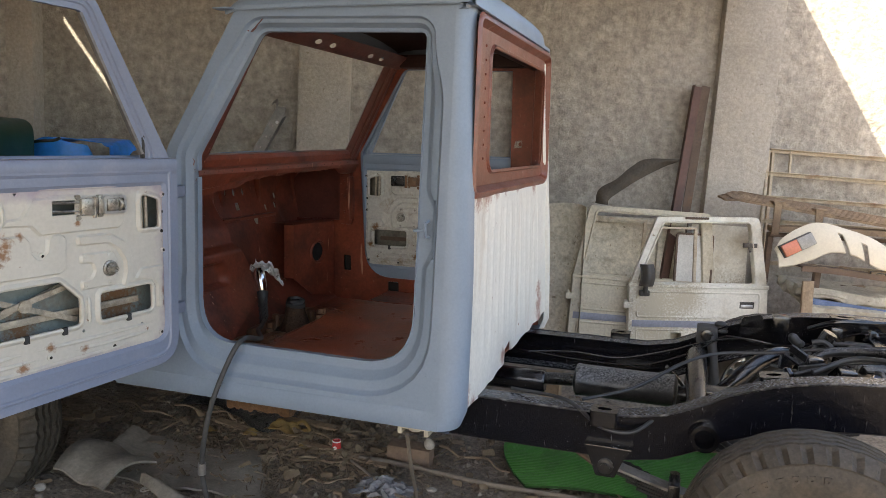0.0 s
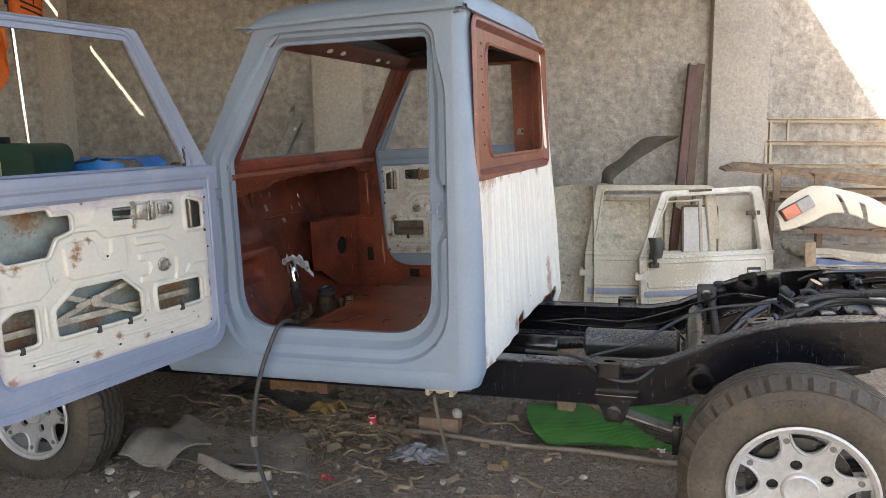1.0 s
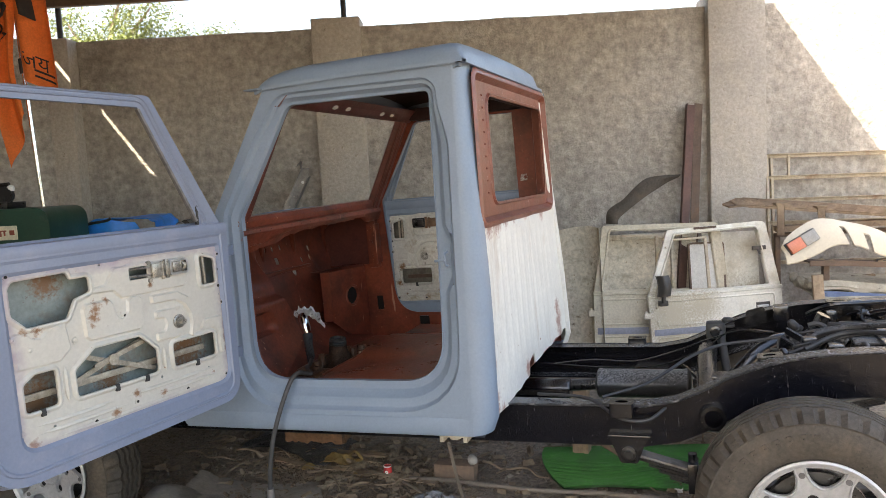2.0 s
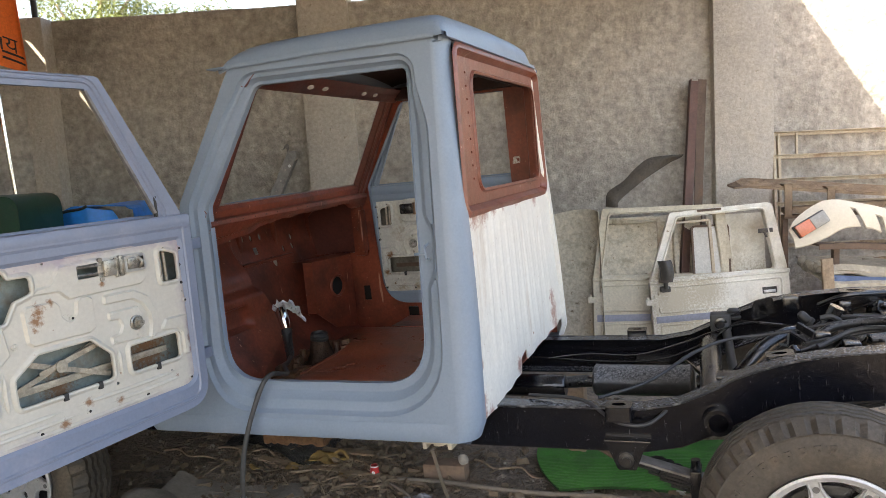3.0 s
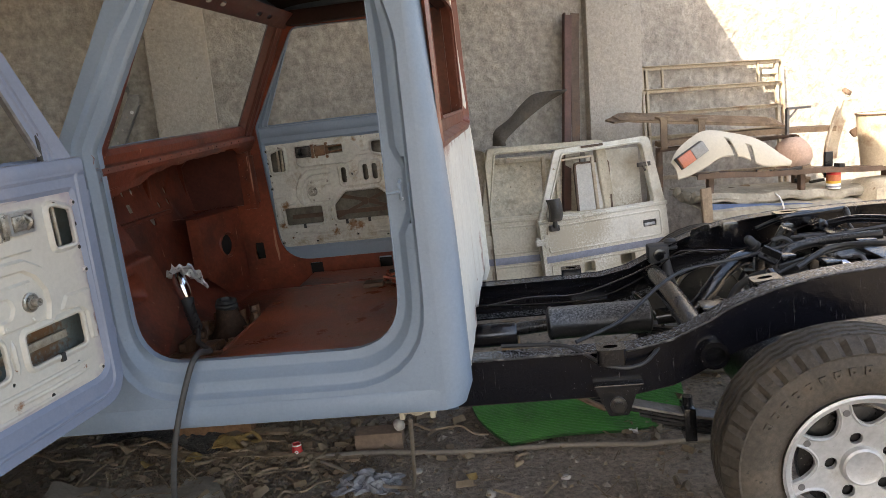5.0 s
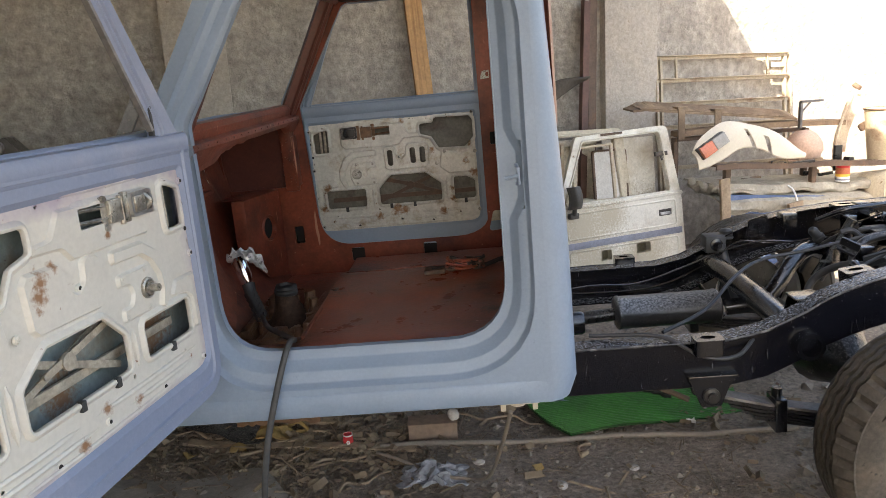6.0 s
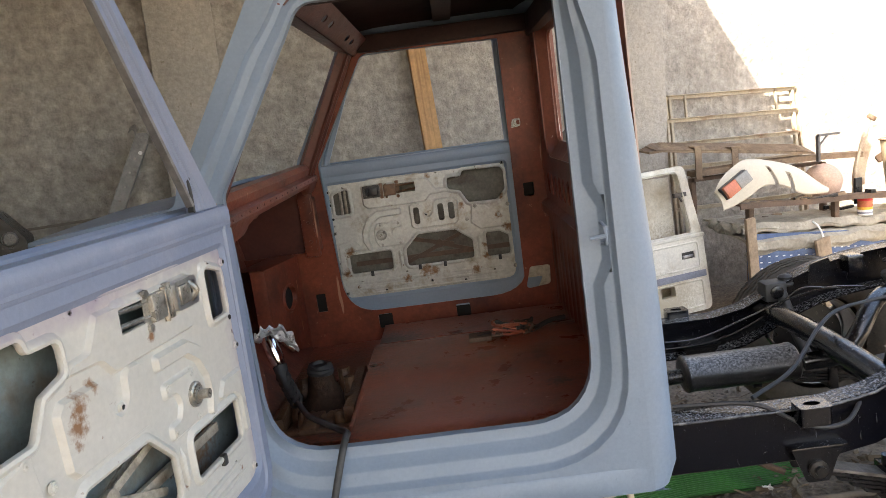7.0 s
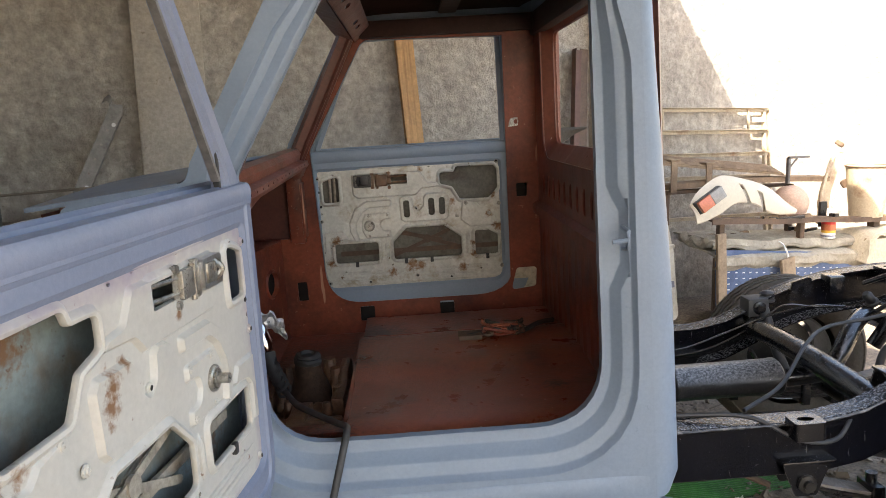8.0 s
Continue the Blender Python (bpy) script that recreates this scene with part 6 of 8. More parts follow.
def old_fender():
    bm = bmesh.new()
    def f(u, v):
        a = 1.7 * u
        return (-0.05 + 0.30 * math.sin(a) + 0.03 * v, 0.16 * math.cos(a) - 0.10, 0.99 * v + 0.02 * math.sin(u * 4) * v)
    slab(bm, f, 14, 16, (0.004, 0.006, 0))
    single("body_panel", bm, "dusty_panel", at_wall(0.05, 0.42, 0.0, -6, -2, 0), "curved dusty beige vehicle body panel standing on end", "body panel")
    bm = bmesh.new()
    slab(bm, lambda u, v: (0.09 * u, 0.02 * math.sin(u * 3), 0.98 * v), 4, 10, (0, 0.008, 0))
    single("rubber_sheet", bm, "rubber_dark", at_wall(-0.12, 0.33, 0.0, -8, -2, 0), "narrow black rubber sheet propped beside a body panel", "rubber sheet")


def scrap_door(m, label, front, stripe_bits, paint, with_mirror):
    d = thing("vehicle_door", label, "vehicle door", m, "scrap doors leaning by the wall")
    P = lambda s, z, w: (s, w, z)
    low = rpoly([(0.0, 0.0), (0.93, 0.0), (0.93, 0.50), (0.0, 0.50)], [0.05, 0.05, 0.0, 0.0], 4)
    bm = bmesh.new()
    holes = [rect(0.745, 0.360, 0.845, 0.405, 0.006)]
    if stripe_bits:
        holes += [rect(0.55, 0.13, 0.66, 0.20, 0.015), rect(0.28, 0.12, 0.36, 0.19, 0.012), rect(0.40, 0.08, 0.52, 0.11, 0.01)]
    plate(bm, low, holes, 0.06, lambda a, b, w: P(a, b, w))
    n = 12
    loft(bm, [[P(0.01 + 0.91 * i / n, z, w) for i in range(n + 1)] for z, w in ((0.235, 0.0), (0.240, -0.006), (0.262, -0.006), (0.267, 0.0))], closed=False)
    loft(bm, [[P(-0.005 + 0.94 * i / n, z, w) for i in range(n + 1)] for z, w in ((0.49, -0.002), (0.497, -0.010), (0.510, -0.010), (0.517, 0.0), (0.517, 0.05))], closed=False)
    for x0, z0, x1, z1 in ((0.045, 0.285, 0.885, 0.470), (0.045, 0.025, 0.885, 0.215)):
        a0 = rect(x0, z0, x1, z1, 0.03, 4)
        loft(bm, [[P(a, b, 0.0005) for a, b in a0], [P(a, b, -0.006) for a, b in outset(a0, -0.005)], [P(a, b, -0.006) for a, b in outset(a0, -0.010)], [P(a, b, 0.0005) for a, b in outset(a0, -0.016)]])
    part("door_body", bm, paint, d)
    bm = bmesh.new()
    wo = rpoly([(0.0, 0.50), (front, 0.965), (0.86, 0.975), (0.93, 0.50)], [0.0, 0.03, 0.05, 0.0], 5)
    wi = rpoly([(0.065, 0.525), (front + 0.05, 0.925), (0.795, 0.932), (0.845, 0.525)], [0.02, 0.02, 0.03, 0.02], 5)
    plate(bm, wo, [wi], 0.04, lambda a, b, w: P(a, b, 0.008 + w))
    a1 = outset(wi, 0.012)
    loft(bm, [[P(a, b, 0.008) for a, b in outset(wi, 0.016)], [P(a, b, -0.002) for a, b in a1], [P(a, b, 0.0) for a, b in outset(wi, 0.004)], [P(a, b, 0.018) for a, b in wi]])
    part("window_frame", bm, paint, d)
    bm = bmesh.new()
    box(bm, P(0.43, 0.53, 0.02), P(0.452, 0.90, 0.04), 0.004)
    box(bm, P(0.20, 0.885, 0.02), P(0.45, 0.90, 0.035), 0.003)
    part("window_channel", bm, "rust_cream", d)
    bm = bmesh.new()
    box(bm, P(0.74, 0.355, 0.008), P(0.85, 0.41, 0.045), 0.008)
    part("door_handle", bm, "mirror_black", d, "recessed black door handle")
    bm = bmesh.new()
    box(bm, P(0.755, 0.365, -0.004), P(0.835, 0.385, 0.010), 0.004)
    part("handle_flap", bm, "steel", d)
    bm = bmesh.new()
    box(bm, P(0.02, 0.226, -0.0085), P(0.91, 0.270, -0.0062), 0.0005)
    part("stripe", bm, "stripe", d, "faded blue-grey side stripe")
    for z in (0.08, 0.36):
        bm = bmesh.new()
        box(bm, P(-0.040, z - 0.01, -0.012), P(0.06, z + 0.030, 0.012), 0.006)
        box(bm, P(-0.03, z - 0.012, -0.006), P(-0.012, z + 0.045, 0.02), 0.004)
        plate(bm, rpoly([(0.02, z - 0.035), (0.12, z - 0.015), (0.12, z + 0.04), (0.02, z + 0.06)], 0.012, 3), [ring(0.05, z + 0.012, 0.007, 8), ring(0.095, z + 0.012, 0.007, 8)], 0.006, lambda a, b, w: P(a, b, -0.013 + w))
        part("hinge", bm, paint, d)
    if with_mirror:
        bm = bmesh.new()
        slab(bm, lambda u, v: P(0.05 + 0.085 * u + 0.01 * math.sin(v * 3), 0.505 + 0.145 * v, -0.075 - 0.030 * math.sin(math.pi * u) - 0.012 * math.sin(math.pi * v)), 8, 8, (0, 0.035, 0))
        part("mirror_housing", bm, "mirror_black", d, "dusty black door mirror")
        bm = bmesh.new()
        box(bm, P(0.06, 0.435, -0.05), P(0.125, 0.475, 0.0), 0.01)
        tube(bm, [P(0.092, 0.46, -0.05), P(0.092, 0.53, -0.06)], 0.016, 10)
        part("mirror_arm", bm, "mirror_black", d)
        bm = bmesh.new()
        box(bm, P(0.76, 0.77, 0.0), P(0.85, 0.80, 0.03), 0.004)
        tube(bm, [P(0.79, 0.78, 0.0), P(0.80, 0.74, -0.01)], 0.008, 8)
        part("quarter_light_latch", bm, "mirror_black", d)
        bm = bmesh.new()
        box(bm, P(0.36, 0.952, 0.002), P(0.52, 0.968, 0.010), 0.003)
        part("torn_seal", bm, "rust", d, "torn rusted window seal")
    return d


def scrap_doors():
    scrap_door(at_wall(0.225, 0.50, 0.0, -5, 1.6, 0) @ Matrix.Diagonal((1.05, 1, 1.055, 1)), "dusty cream scrap door with an empty window", 0.07, False, "dusty_white", False)
    scrap_door(at_wall(0.625, 0.60, 0.0, -6, -2.2, 0), "white scrap door with a black mirror and dusty lower half", 0.175, True, "clean_white", True)
    bm = bmesh.new()
    box(bm, (0.0, 0.0, 0.0), (0.05, 0.035, 0.93), 0.006)
    box(bm, (0.52, 0.0, 0.50), (0.55, 0.035, 0.90), 0.006)
    box(bm, (0.0, 0.0, 0.89), (0.72, 0.035, 0.935), 0.008)
    box(bm, (0.0, 0.0, 0.46), (0.72, 0.03, 0.52), 0.008)
    plate(bm, rect(0.02, 0.0, 0.72, 0.91), [], 0.01, lambda a, b, w: (a, 0.037 + w, b))
    single("door_liner", bm, "dusty_panel", at_wall(0.33, 0.36, 0.0, -7, 0, 0), "dusty beige door standing behind other scrap doors", "door")
    t = thing("window_sash", "small brown-framed grey window sash behind a scrap door", "window sash", at_wall(0.93, 0.43, 0.50, -7, 0, 0))
    bm = bmesh.new()
    sash = rpoly([(0.0, 0.0), (0.26, 0.0), (0.26, 0.36), (0.0, 0.36)], 0.03, 3)
    plate(bm, sash, [outset(sash, -0.014)], 0.02, lambda a, b, w: (a, w - 0.02, b))
    part("sash_frame", bm, "rust", t)
    bm = bmesh.new()
    plate(bm, outset(sash, -0.011), [], 0.004, lambda a, b, w: (a, w - 0.008, b))
    part("sash_pane", bm, "dusty_pane", t, "dusty grey pane")
    bm = bmesh.new()
    slab(bm, lambda u, v: (0.40 * u, 0.02 * math.sin(u * 3), 0.92 * v), 6, 8, (0, 0.01, 0))
    single("pale_sheet", bm, "clean_white", at_wall(1.07, 0.40, 0.0, -7, 0, 0), "pale painted sheet-metal panel behind a scrap door", "panel")


def mudguard_strip():
    bm = bmesh.new()
    lower = spline([(0.40, -0.02, 1.035), (0.415, 0.0, 1.075), (0.51, 0.01, 1.15), (0.62, 0.02, 1.225), (0.76, 0.03, 1.305), (0.83, 0.03, 1.335)], 6)
    upper = spline([(0.33, 0.04, 1.04), (0.345, 0.03, 1.13), (0.45, 0.03, 1.20), (0.54, 0.03, 1.285), (0.64, 0.03, 1.345), (0.85, 0.01, 1.355)], 6)
    rows = [[a.lerp(b, k) + Vector((0, -0.018 * math.sin(math.pi * k), 0)) for k in (0, 0.25, 0.5, 0.75, 1.0)] for a, b in zip(lower, upper)]
    loft(bm, rows, closed=False)
    loft(bm, [[q + Vector((0, 0.004, -0.005)) for q in r] for r in rows], closed=False)
    single("mudguard_strip", bm, "rubber", at_wall(0.0, 0.56, 0.0), "curved dusty black mudguard strip on top of scrap doors", "mudguard")


def tailgate_frame():
    t = thing("tailgate_frame", "rusted cream steel frame of a tailgate leaning on the wall", "steel frame", at_wall(1.625, 0.16, 0.35, -6, 0, 0) @ pose(0, 0, 0, 0, 1.0, 0))
    W, H = 1.15, 1.12
    for z in (0.30, 0.60, 0.77, 0.94, H - 0.015):
        bm = bmesh.new()
        box(bm, (0, -0.010, z - 0.016), (W, 0.014, z + 0.012), 0.003)
        box(bm, (0, -0.036, z + 0.008), (W, 0.0, z + 0.014), 0.002)
        part("cross_bar", bm, "rust_cream", t)
    for x, z0 in ((0.0, 0.0), (0.035, 0.0), (W - 0.03, 0.0), (W + 0.02, 0.05)):
        bm = bmesh.new()
        box(bm, (x - 0.010, -0.014, z0), (x + 0.010, 0.016, H), 0.003)
        part("upright", bm, "rust_cream", t)
    for x in (0.16, 0.96):
        bm = bmesh.new()
        box(bm, (x - 0.008, -0.018, 0.95), (x + 0.008, 0.0, H), 0.003)
        part("stiffener", bm, "rust_cream", t)
    bm = bmesh.new()
    box(bm, (0.99, -0.02, 1.01), (1.12, -0.012, 1.045), 0.003)
    part("latch_plate", bm, "label", t, "yellowed latch plate")


def rusty_trays():
    t = thing("footboard", "long brown rusted footboard with support brackets", "footboard", WALL)
    bm = bmesh.new()
    a, b = Vector((1.20, -0.42, 1.125)), Vector((2.42, -0.55, 0.985))
    def f(u, v):
        p = a.lerp(b, u)
        up = 0.05 * smooth01(u, 0, 0.09) - 0.0
        return p + Vector((0, -0.06 + 0.13 * v, up - 0.050 * (1 - v) * (0.25 + 0.75 * smooth01(u, 0.0, 0.10))))
    slab(bm, f, 26, 12, (0, 0, -0.012))
    slab(bm, lambda u, v: Vector(f(u, 0.0)) + Vector((0, -0.004, -0.014 * v)), 26, 2, (0, 0.006, 0))
    part("tray", bm, "rust_brown", t)
    for k in range(7):
        bm = bmesh.new()
        tube(bm, [Vector(f(0.04 + 0.92 * i / 12, 0.06 + 0.145 * k)) + Vector((0, -0.003, 0.003)) for i in range(13)], 0.006, 6)
        part("tread_rib", bm, "rust_brown", t)
    for u, dx in ((0.28, -0.05), (0.50, 0.0)):
        p = a.lerp(b, u)
        bm = bmesh.new()
        box(bm, (p.x - 0.02, p.y - 0.07, p.z - 0.19), (p.x + 0.03, p.y - 0.06, p.z + 0.03), 0.004)
        box(bm, (p.x - 0.03, p.y - 0.075, p.z + 0.018), (p.x + 0.05, p.y + 0.06, p.z + 0.032), 0.003)
        plate(bm, [(0, 0), (0.06, 0), (0.0, -0.17)], [], 0.006, lambda s, z, w, p=p: (p.x + 0.03 + s * 0.3, p.y - 0.07 + s + w, p.z + 0.02 + z))
        part("support_bracket", bm, "rust_brown", t)
    t2 = thing("steel_board", "brown weathered board with a small angle bracket", "board", WALL)
    bm = bmesh.new()
    c, d = Vector((1.55, -0.45, 0.945)), Vector((2.79, -0.62, 0.945))
    slab(bm, lambda u, v: c.lerp(d, u) + Vector((0, -0.05 + 0.11 * v, 0.02 * math.sin(u * 3) + 0.006 * math.sin(v * 9))), 16, 5, (0, 0, -0.035))
    part("board", bm, "rust_brown", t2)
    bm = bmesh.new()
    box(bm, (2.378, -0.69, 0.92), (2.398, -0.665, 1.10), 0.003)
    box(bm, (2.378, -0.70, 1.092), (2.56, -0.675, 1.108), 0.003)
    tube(bm, [(2.395, -0.68, 1.03), (2.46, -0.685, 1.095)], 0.007, 6)
    part("angle_bracket", bm, "dull_grey", t2, "grey steel angle bracket")
    bm = bmesh.new()
    box(bm, (1.54, -0.45, 0.0), (1.575, -0.41, 0.90), 0.005)
    box(bm, (2.56, -0.54, 0.0), (2.595, -0.50, 0.90), 0.005)
    box(bm, (1.54, -0.47, 0.875), (2.63, -0.43, 0.902), 0.005)
    single("stand", bm, "rust", WALL, "rusted steel stand carrying scrap boards", "stand")


def bumper_corner():
    t = thing("bumper_end", "cream plastic bumper end with an amber lamp", "bumper", WALL)
    bm = bmesh.new()
    hi = spline([(1.405, 0, 0.845), (1.45, 0, 0.915), (1.55, 0, 0.985), (1.66, 0, 1.022), (1.82, 0, 0.998), (2.06, 0, 0.925), (2.30, 0, 0.765)], 8)
    lo = spline([(1.425, 0, 0.740), (1.51, 0, 0.755), (1.63, 0, 0.797), (1.75, 0, 0.850), (1.90, 0, 0.835), (2.07, 0, 0.760), (2.27, 0, 0.745)], 8)
    def f(u, v):
        k = u * (len(hi) - 1)
        i = min(int(k), len(hi) - 2)
        a, b = hi[i].lerp(hi[i + 1], k - i), lo[i].lerp(lo[i + 1], k - i)
        p = b.lerp(a, v)
        back = 0.05
        return (p.x, -0.905 + back * v * v + 0.03 * u, p.z + 0.012 * math.sin(math.pi * v))
    nu, nv = 30, 12
    top = [[bm.verts.new(f(i / nu, j / nv)) for j in range(nv + 1)] for i in range(nu + 1)]
    low = [[bm.verts.new(Vector(f(i / nu, j / nv)) + Vector((0.0, 0.006, -0.008))) for j in range(nv + 1)] for i in range(nu + 1)]
    gone = {(18, j) for j in range(0, 8)} | {(22, j) for j in range(0, 7)}
    full = {(i, j) for i in range(nu) for j in range(nv)} - gone
    for i, j in full:
        bm.faces.new((top[i][j], top[i + 1][j], top[i + 1][j + 1], top[i][j + 1]))
        bm.faces.new((low[i][j], low[i][j + 1], low[i + 1][j + 1], low[i + 1][j]))
        for (di, dj), (p, q) in {(-1, 0): ((i, j), (i, j + 1)), (1, 0): ((i + 1, j), (i + 1, j + 1)), (0, -1): ((i, j), (i + 1, j)), (0, 1): ((i, j + 1), (i + 1, j + 1))}.items():
            if (i + di, j + dj) not in full:
                bm.faces.new((top[p[0]][p[1]], top[q[0]][q[1]], low[q[0]][q[1]], low[p[0]][p[1]]))
    part("bumper_shell", bm, "cream_plastic", t)
    m = pose(1.525, -0.926, 0.888, 0, -29, 0)
    for name, x0, x1, mt, lb in (("amber_lens", -0.105, -0.005, "amber", "orange-red lamp lens"), ("clear_lens", -0.004, 0.095, "lens", "clear grey lamp lens")):
        bm = bmesh.new()
        box(bm, (x0, -0.006, -0.038), (x1, 0.05, 0.038), 0.005, m @ pose(0, 0, 0, -12, 0, 0))
        part(name, bm, mt, t, lb)
    bm = bmesh.new()
    box(bm, (-0.110, 0.016, -0.042), (0.100, 0.055, 0.042), 0.006, m @ pose(0, 0, 0, -12, 0, 0))
    part("lamp_base", bm, "mirror_black", t)


def junk_pile():
    # long rusty beam with pale specks, on blocks
    bm = bmesh.new()
    slab(bm, lambda u, v: (1.60 + 2.0 * u, -0.84 + 0.12 * v, 0.742 - 0.115 * u + 0.004 * math.sin(17 * u)), 24, 3, (0, 0, -0.012))
    slab(bm, lambda u, v: (1.60 + 2.0 * u, -0.846, 0.745 - 0.115 * u - 0.036 * v + 0.004 * math.sin(17 * u)), 24, 2, (0, 0.008, 0))
    box(bm, (1.72, -0.78, 0.0), (1.76, -0.74, 0.728), 0.006)
    box(bm, (2.42, -0.78, 0.0), (2.46, -0.74, 0.688), 0.006)
    box(bm, (3.10, -0.80, 0.0), (3.16, -0.74, 0.648), 0.006)
    single("rusty_beam", bm, "rust", WALL, "long rusty channel beam on short legs", "beam")
    # bedroll with blue checked cloth hanging down
    t = thing("bedding_roll", "rolled grey tarpaulins over a blue checked cloth", "bedding", WALL)
    rng = random.Random(7)
    def drape(x0, x1, prof, wav, off):
        """A sheet laid over the pile: prof gives (y, drop) from back to front."""
        def f(u, v):
            k = v * (len(prof) - 1)
            i = min(int(k), len(prof) - 2)
            (ya, da), (yb, db) = prof[i], prof[i + 1]
            y, d = ya + (yb - ya) * (k - i), da + (db - da) * (k - i)
            x = x0 + (x1 - x0) * u
            z = 0.612 - 0.062 * (x - 1.62) - d
            w = wav * v * (math.sin(x * 11 + off) + 0.5 * math.sin(x * 27 + 2 * off))
            n = 0.012 * noise.noise(Vector((x * 6, v * 5, off)))
            return (x, y + n, z + w + n)
        return f

    for x0, x1, prof, wav, off in ((1.64, 3.25, ((-0.42, 0.0), (-0.70, 0.0), (-0.795, 0.015), (-0.815, 0.050), (-0.812, 0.070)), 0.012, 1.0),
                                   (1.62, 3.30, ((-0.60, 0.075), (-0.800, 0.085), (-0.868, 0.115), (-0.872, 0.165), (-0.845, 0.195)), 0.010, 4.0)):
        bm = bmesh.new()
        slab(bm, drape(x0, x1, prof, wav, off), 60, 14, (0, 0.012, -0.010))
        part("tarpaulin", bm, "tarp", t, "grey dusty tarpaulin folded over the pile")
    bm = bmesh.new()
    tube(bm, [(1.63 + 0.006 * math.sin(i), -0.80 + 0.3 * i / 8, 0.575 + 0.02 * math.sin(2 * i)) for i in range(9)], [0.03 + 0.008 * math.sin(3 * i) for i in range(9)], 10)
    part("tied_end", bm, "tarp", t)
    bm = bmesh.new()
    slab(bm, lambda u, v: (1.64 + 1.25 * u, -0.835 - 0.03 * v + 0.012 * math.sin(u * 29) * v, 0.545 - 0.13 * u - 0.47 * v), 40, 12, (0, 0.006, 0))
    part("blue_cloth", bm, "blue_cloth", t, "faded blue cloth with rows of white stitches")
    for i in range(20):
        for j in range(9):
            bm = bmesh.new()
            u, v = 0.03 + i * 0.048, 0.24 + j * 0.082
            x, z = 1.64 + 1.25 * u, 0.545 - 0.13 * u - 0.47 * v
            y = -0.835 - 0.03 * v + 0.012 * math.sin(u * 29) * v
            box(bm, (x, y - 0.004, z), (x + 0.017, y - 0.0005, z + 0.006))
            part("stitch", bm, "thread", t, smooth=False)
    for x in (2.20,):
        bm = bmesh.new()
        tube(bm, spline([(x, -0.72, 0.555), (x + 0.01, -0.83, 0.535), (x + 0.02, -0.88, 0.44), (x + 0.01, -0.87, 0.36)], 6), 0.006, 6)
        part("cord", bm, "thread", t)
    bm = bmesh.new()
    box(bm, (1.98, -0.78, 0.0), (3.05, -0.42, 0.40), 0.02)
    single("crate", bm, "old_wood", WALL, "weathered wooden crate under rolled tarpaulins", "crate")
    bm = bmesh.new()
    box(bm, (-0.035, -0.012, 0.0), (0.035, 0.012, 0.66), 0.004)
    single("wood_stake", bm, "old_wood", at_wall(1.66, 0.90, 0.0, 0, -3.5, 0), "upright weathered wooden stake beside the bedding", "stake")
    bm = bmesh.new()
    box(bm, (-0.06, -0.012, 0.0), (0.06, 0.012, 0.46), 0.004)
    lathe(bm, [(0.0, 0), (0.008, 0), (0.008, 0.004), (0, 0.004)], 8, pose(0.02, -0.016, 0.43, 90))
    single("wood_board", bm, "old_wood", at_wall(2.23, 0.93, 0.0, -2, -8, 4), "short pale wooden board standing upright", "board")
    # printed tin
    t = thing("tin_can", "red and yellow printed tin on folded tarpaulins", "tin", at_wall(2.685, 0.775, 0.531) @ Matrix.Diagonal((1.0, 1.0, 1.12, 1)))
    bm = bmesh.new()
    lathe(bm, [(0, 0), (0.046, 0), (0.048, 0.004), (0.046, 0.008), (0.046, 0.112), (0.048, 0.116), (0.045, 0.12), (0.043, 0.114), (0, 0.114)], 22)
    part("tin", bm, "white", t)
    for z0, z1, mt in ((0.088, 0.108, "red"), (0.050, 0.088, "amber"), (0.034, 0.050, "yellow"), (0.010, 0.020, "stripe")):
        bm = bmesh.new()
        lathe(bm, [(0.0462, z0), (0.0468, z0), (0.0468, z1), (0.0462, z1)], 22)
        part("printed_band", bm, mt, t)
    # cream hood and other pale body pieces
    bm = bmesh.new()
    slab(bm, lambda u, v: (2.86 + 0.50 * u, -0.95 + 0.30 * v, 0.36 + 0.22 * (1 - (1 - min(1, u * 4)) ** 2) * 0.9 + 0.02 * math.sin(v * 3)), 18, 8, (0.006, 0.0, -0.012))
    slab(bm, lambda u, v: (2.88 + 0.46 * u, -0.95, 0.02 + 0.50 * v), 6, 6, (0, 0.01, 0))
    single("hood_panel", bm, "dusty_white", WALL, "dusty cream hood panel with a rolled edge", "hood")
    bm = bmesh.new()
    lathe(bm, [(0.0, 0.0), (0.07, 0.004), (0.115, 0.045), (0.138, 0.11), (0.132, 0.17), (0.10, 0.215), (0.062, 0.235), (0.060, 0.255), (0.074, 0.270), (0.066, 0.272), (0.052, 0.25), (0.0, 0.24)], 30, pose(2.585, -0.60, 0.815, 8, -112, 0) @ Matrix.Diagonal((0.92, 0.92, 0.88, 1)))
    single("clay_pot", bm, "clay", WALL, "round pinkish clay pot lying on scrap", "pot")
    t = thing("scrap_strut", "bent pale steel strut leaning among scrap", "scrap", WALL)
    bm = bmesh.new()
    slab(bm, lambda u, v: (2.70 + 0.11 * u + 0.16 * v * v, -0.66, 0.72 + 0.40 * v), 4, 10, (0, 0.008, 0))
    part("curved_panel", bm, "rust_cream", t)
    bm = bmesh.new()
    tube(bm, spline([(2.68, -0.69, 0.62), (2.695, -0.69, 0.80), (2.75, -0.68, 0.97), (2.86, -0.66, 1.17)], 6), [0.013 + 0.003 * math.sin(i) for i in range(19)], 8)
    part("strut", bm, "rust_cream", t)
    bm = bmesh.new()
    box(bm, (2.665, -0.72, 0.60), (2.725, -0.70, 0.78), 0.004)
    part("bolted_plate", bm, "black_dull", t)
    bm = bmesh.new()
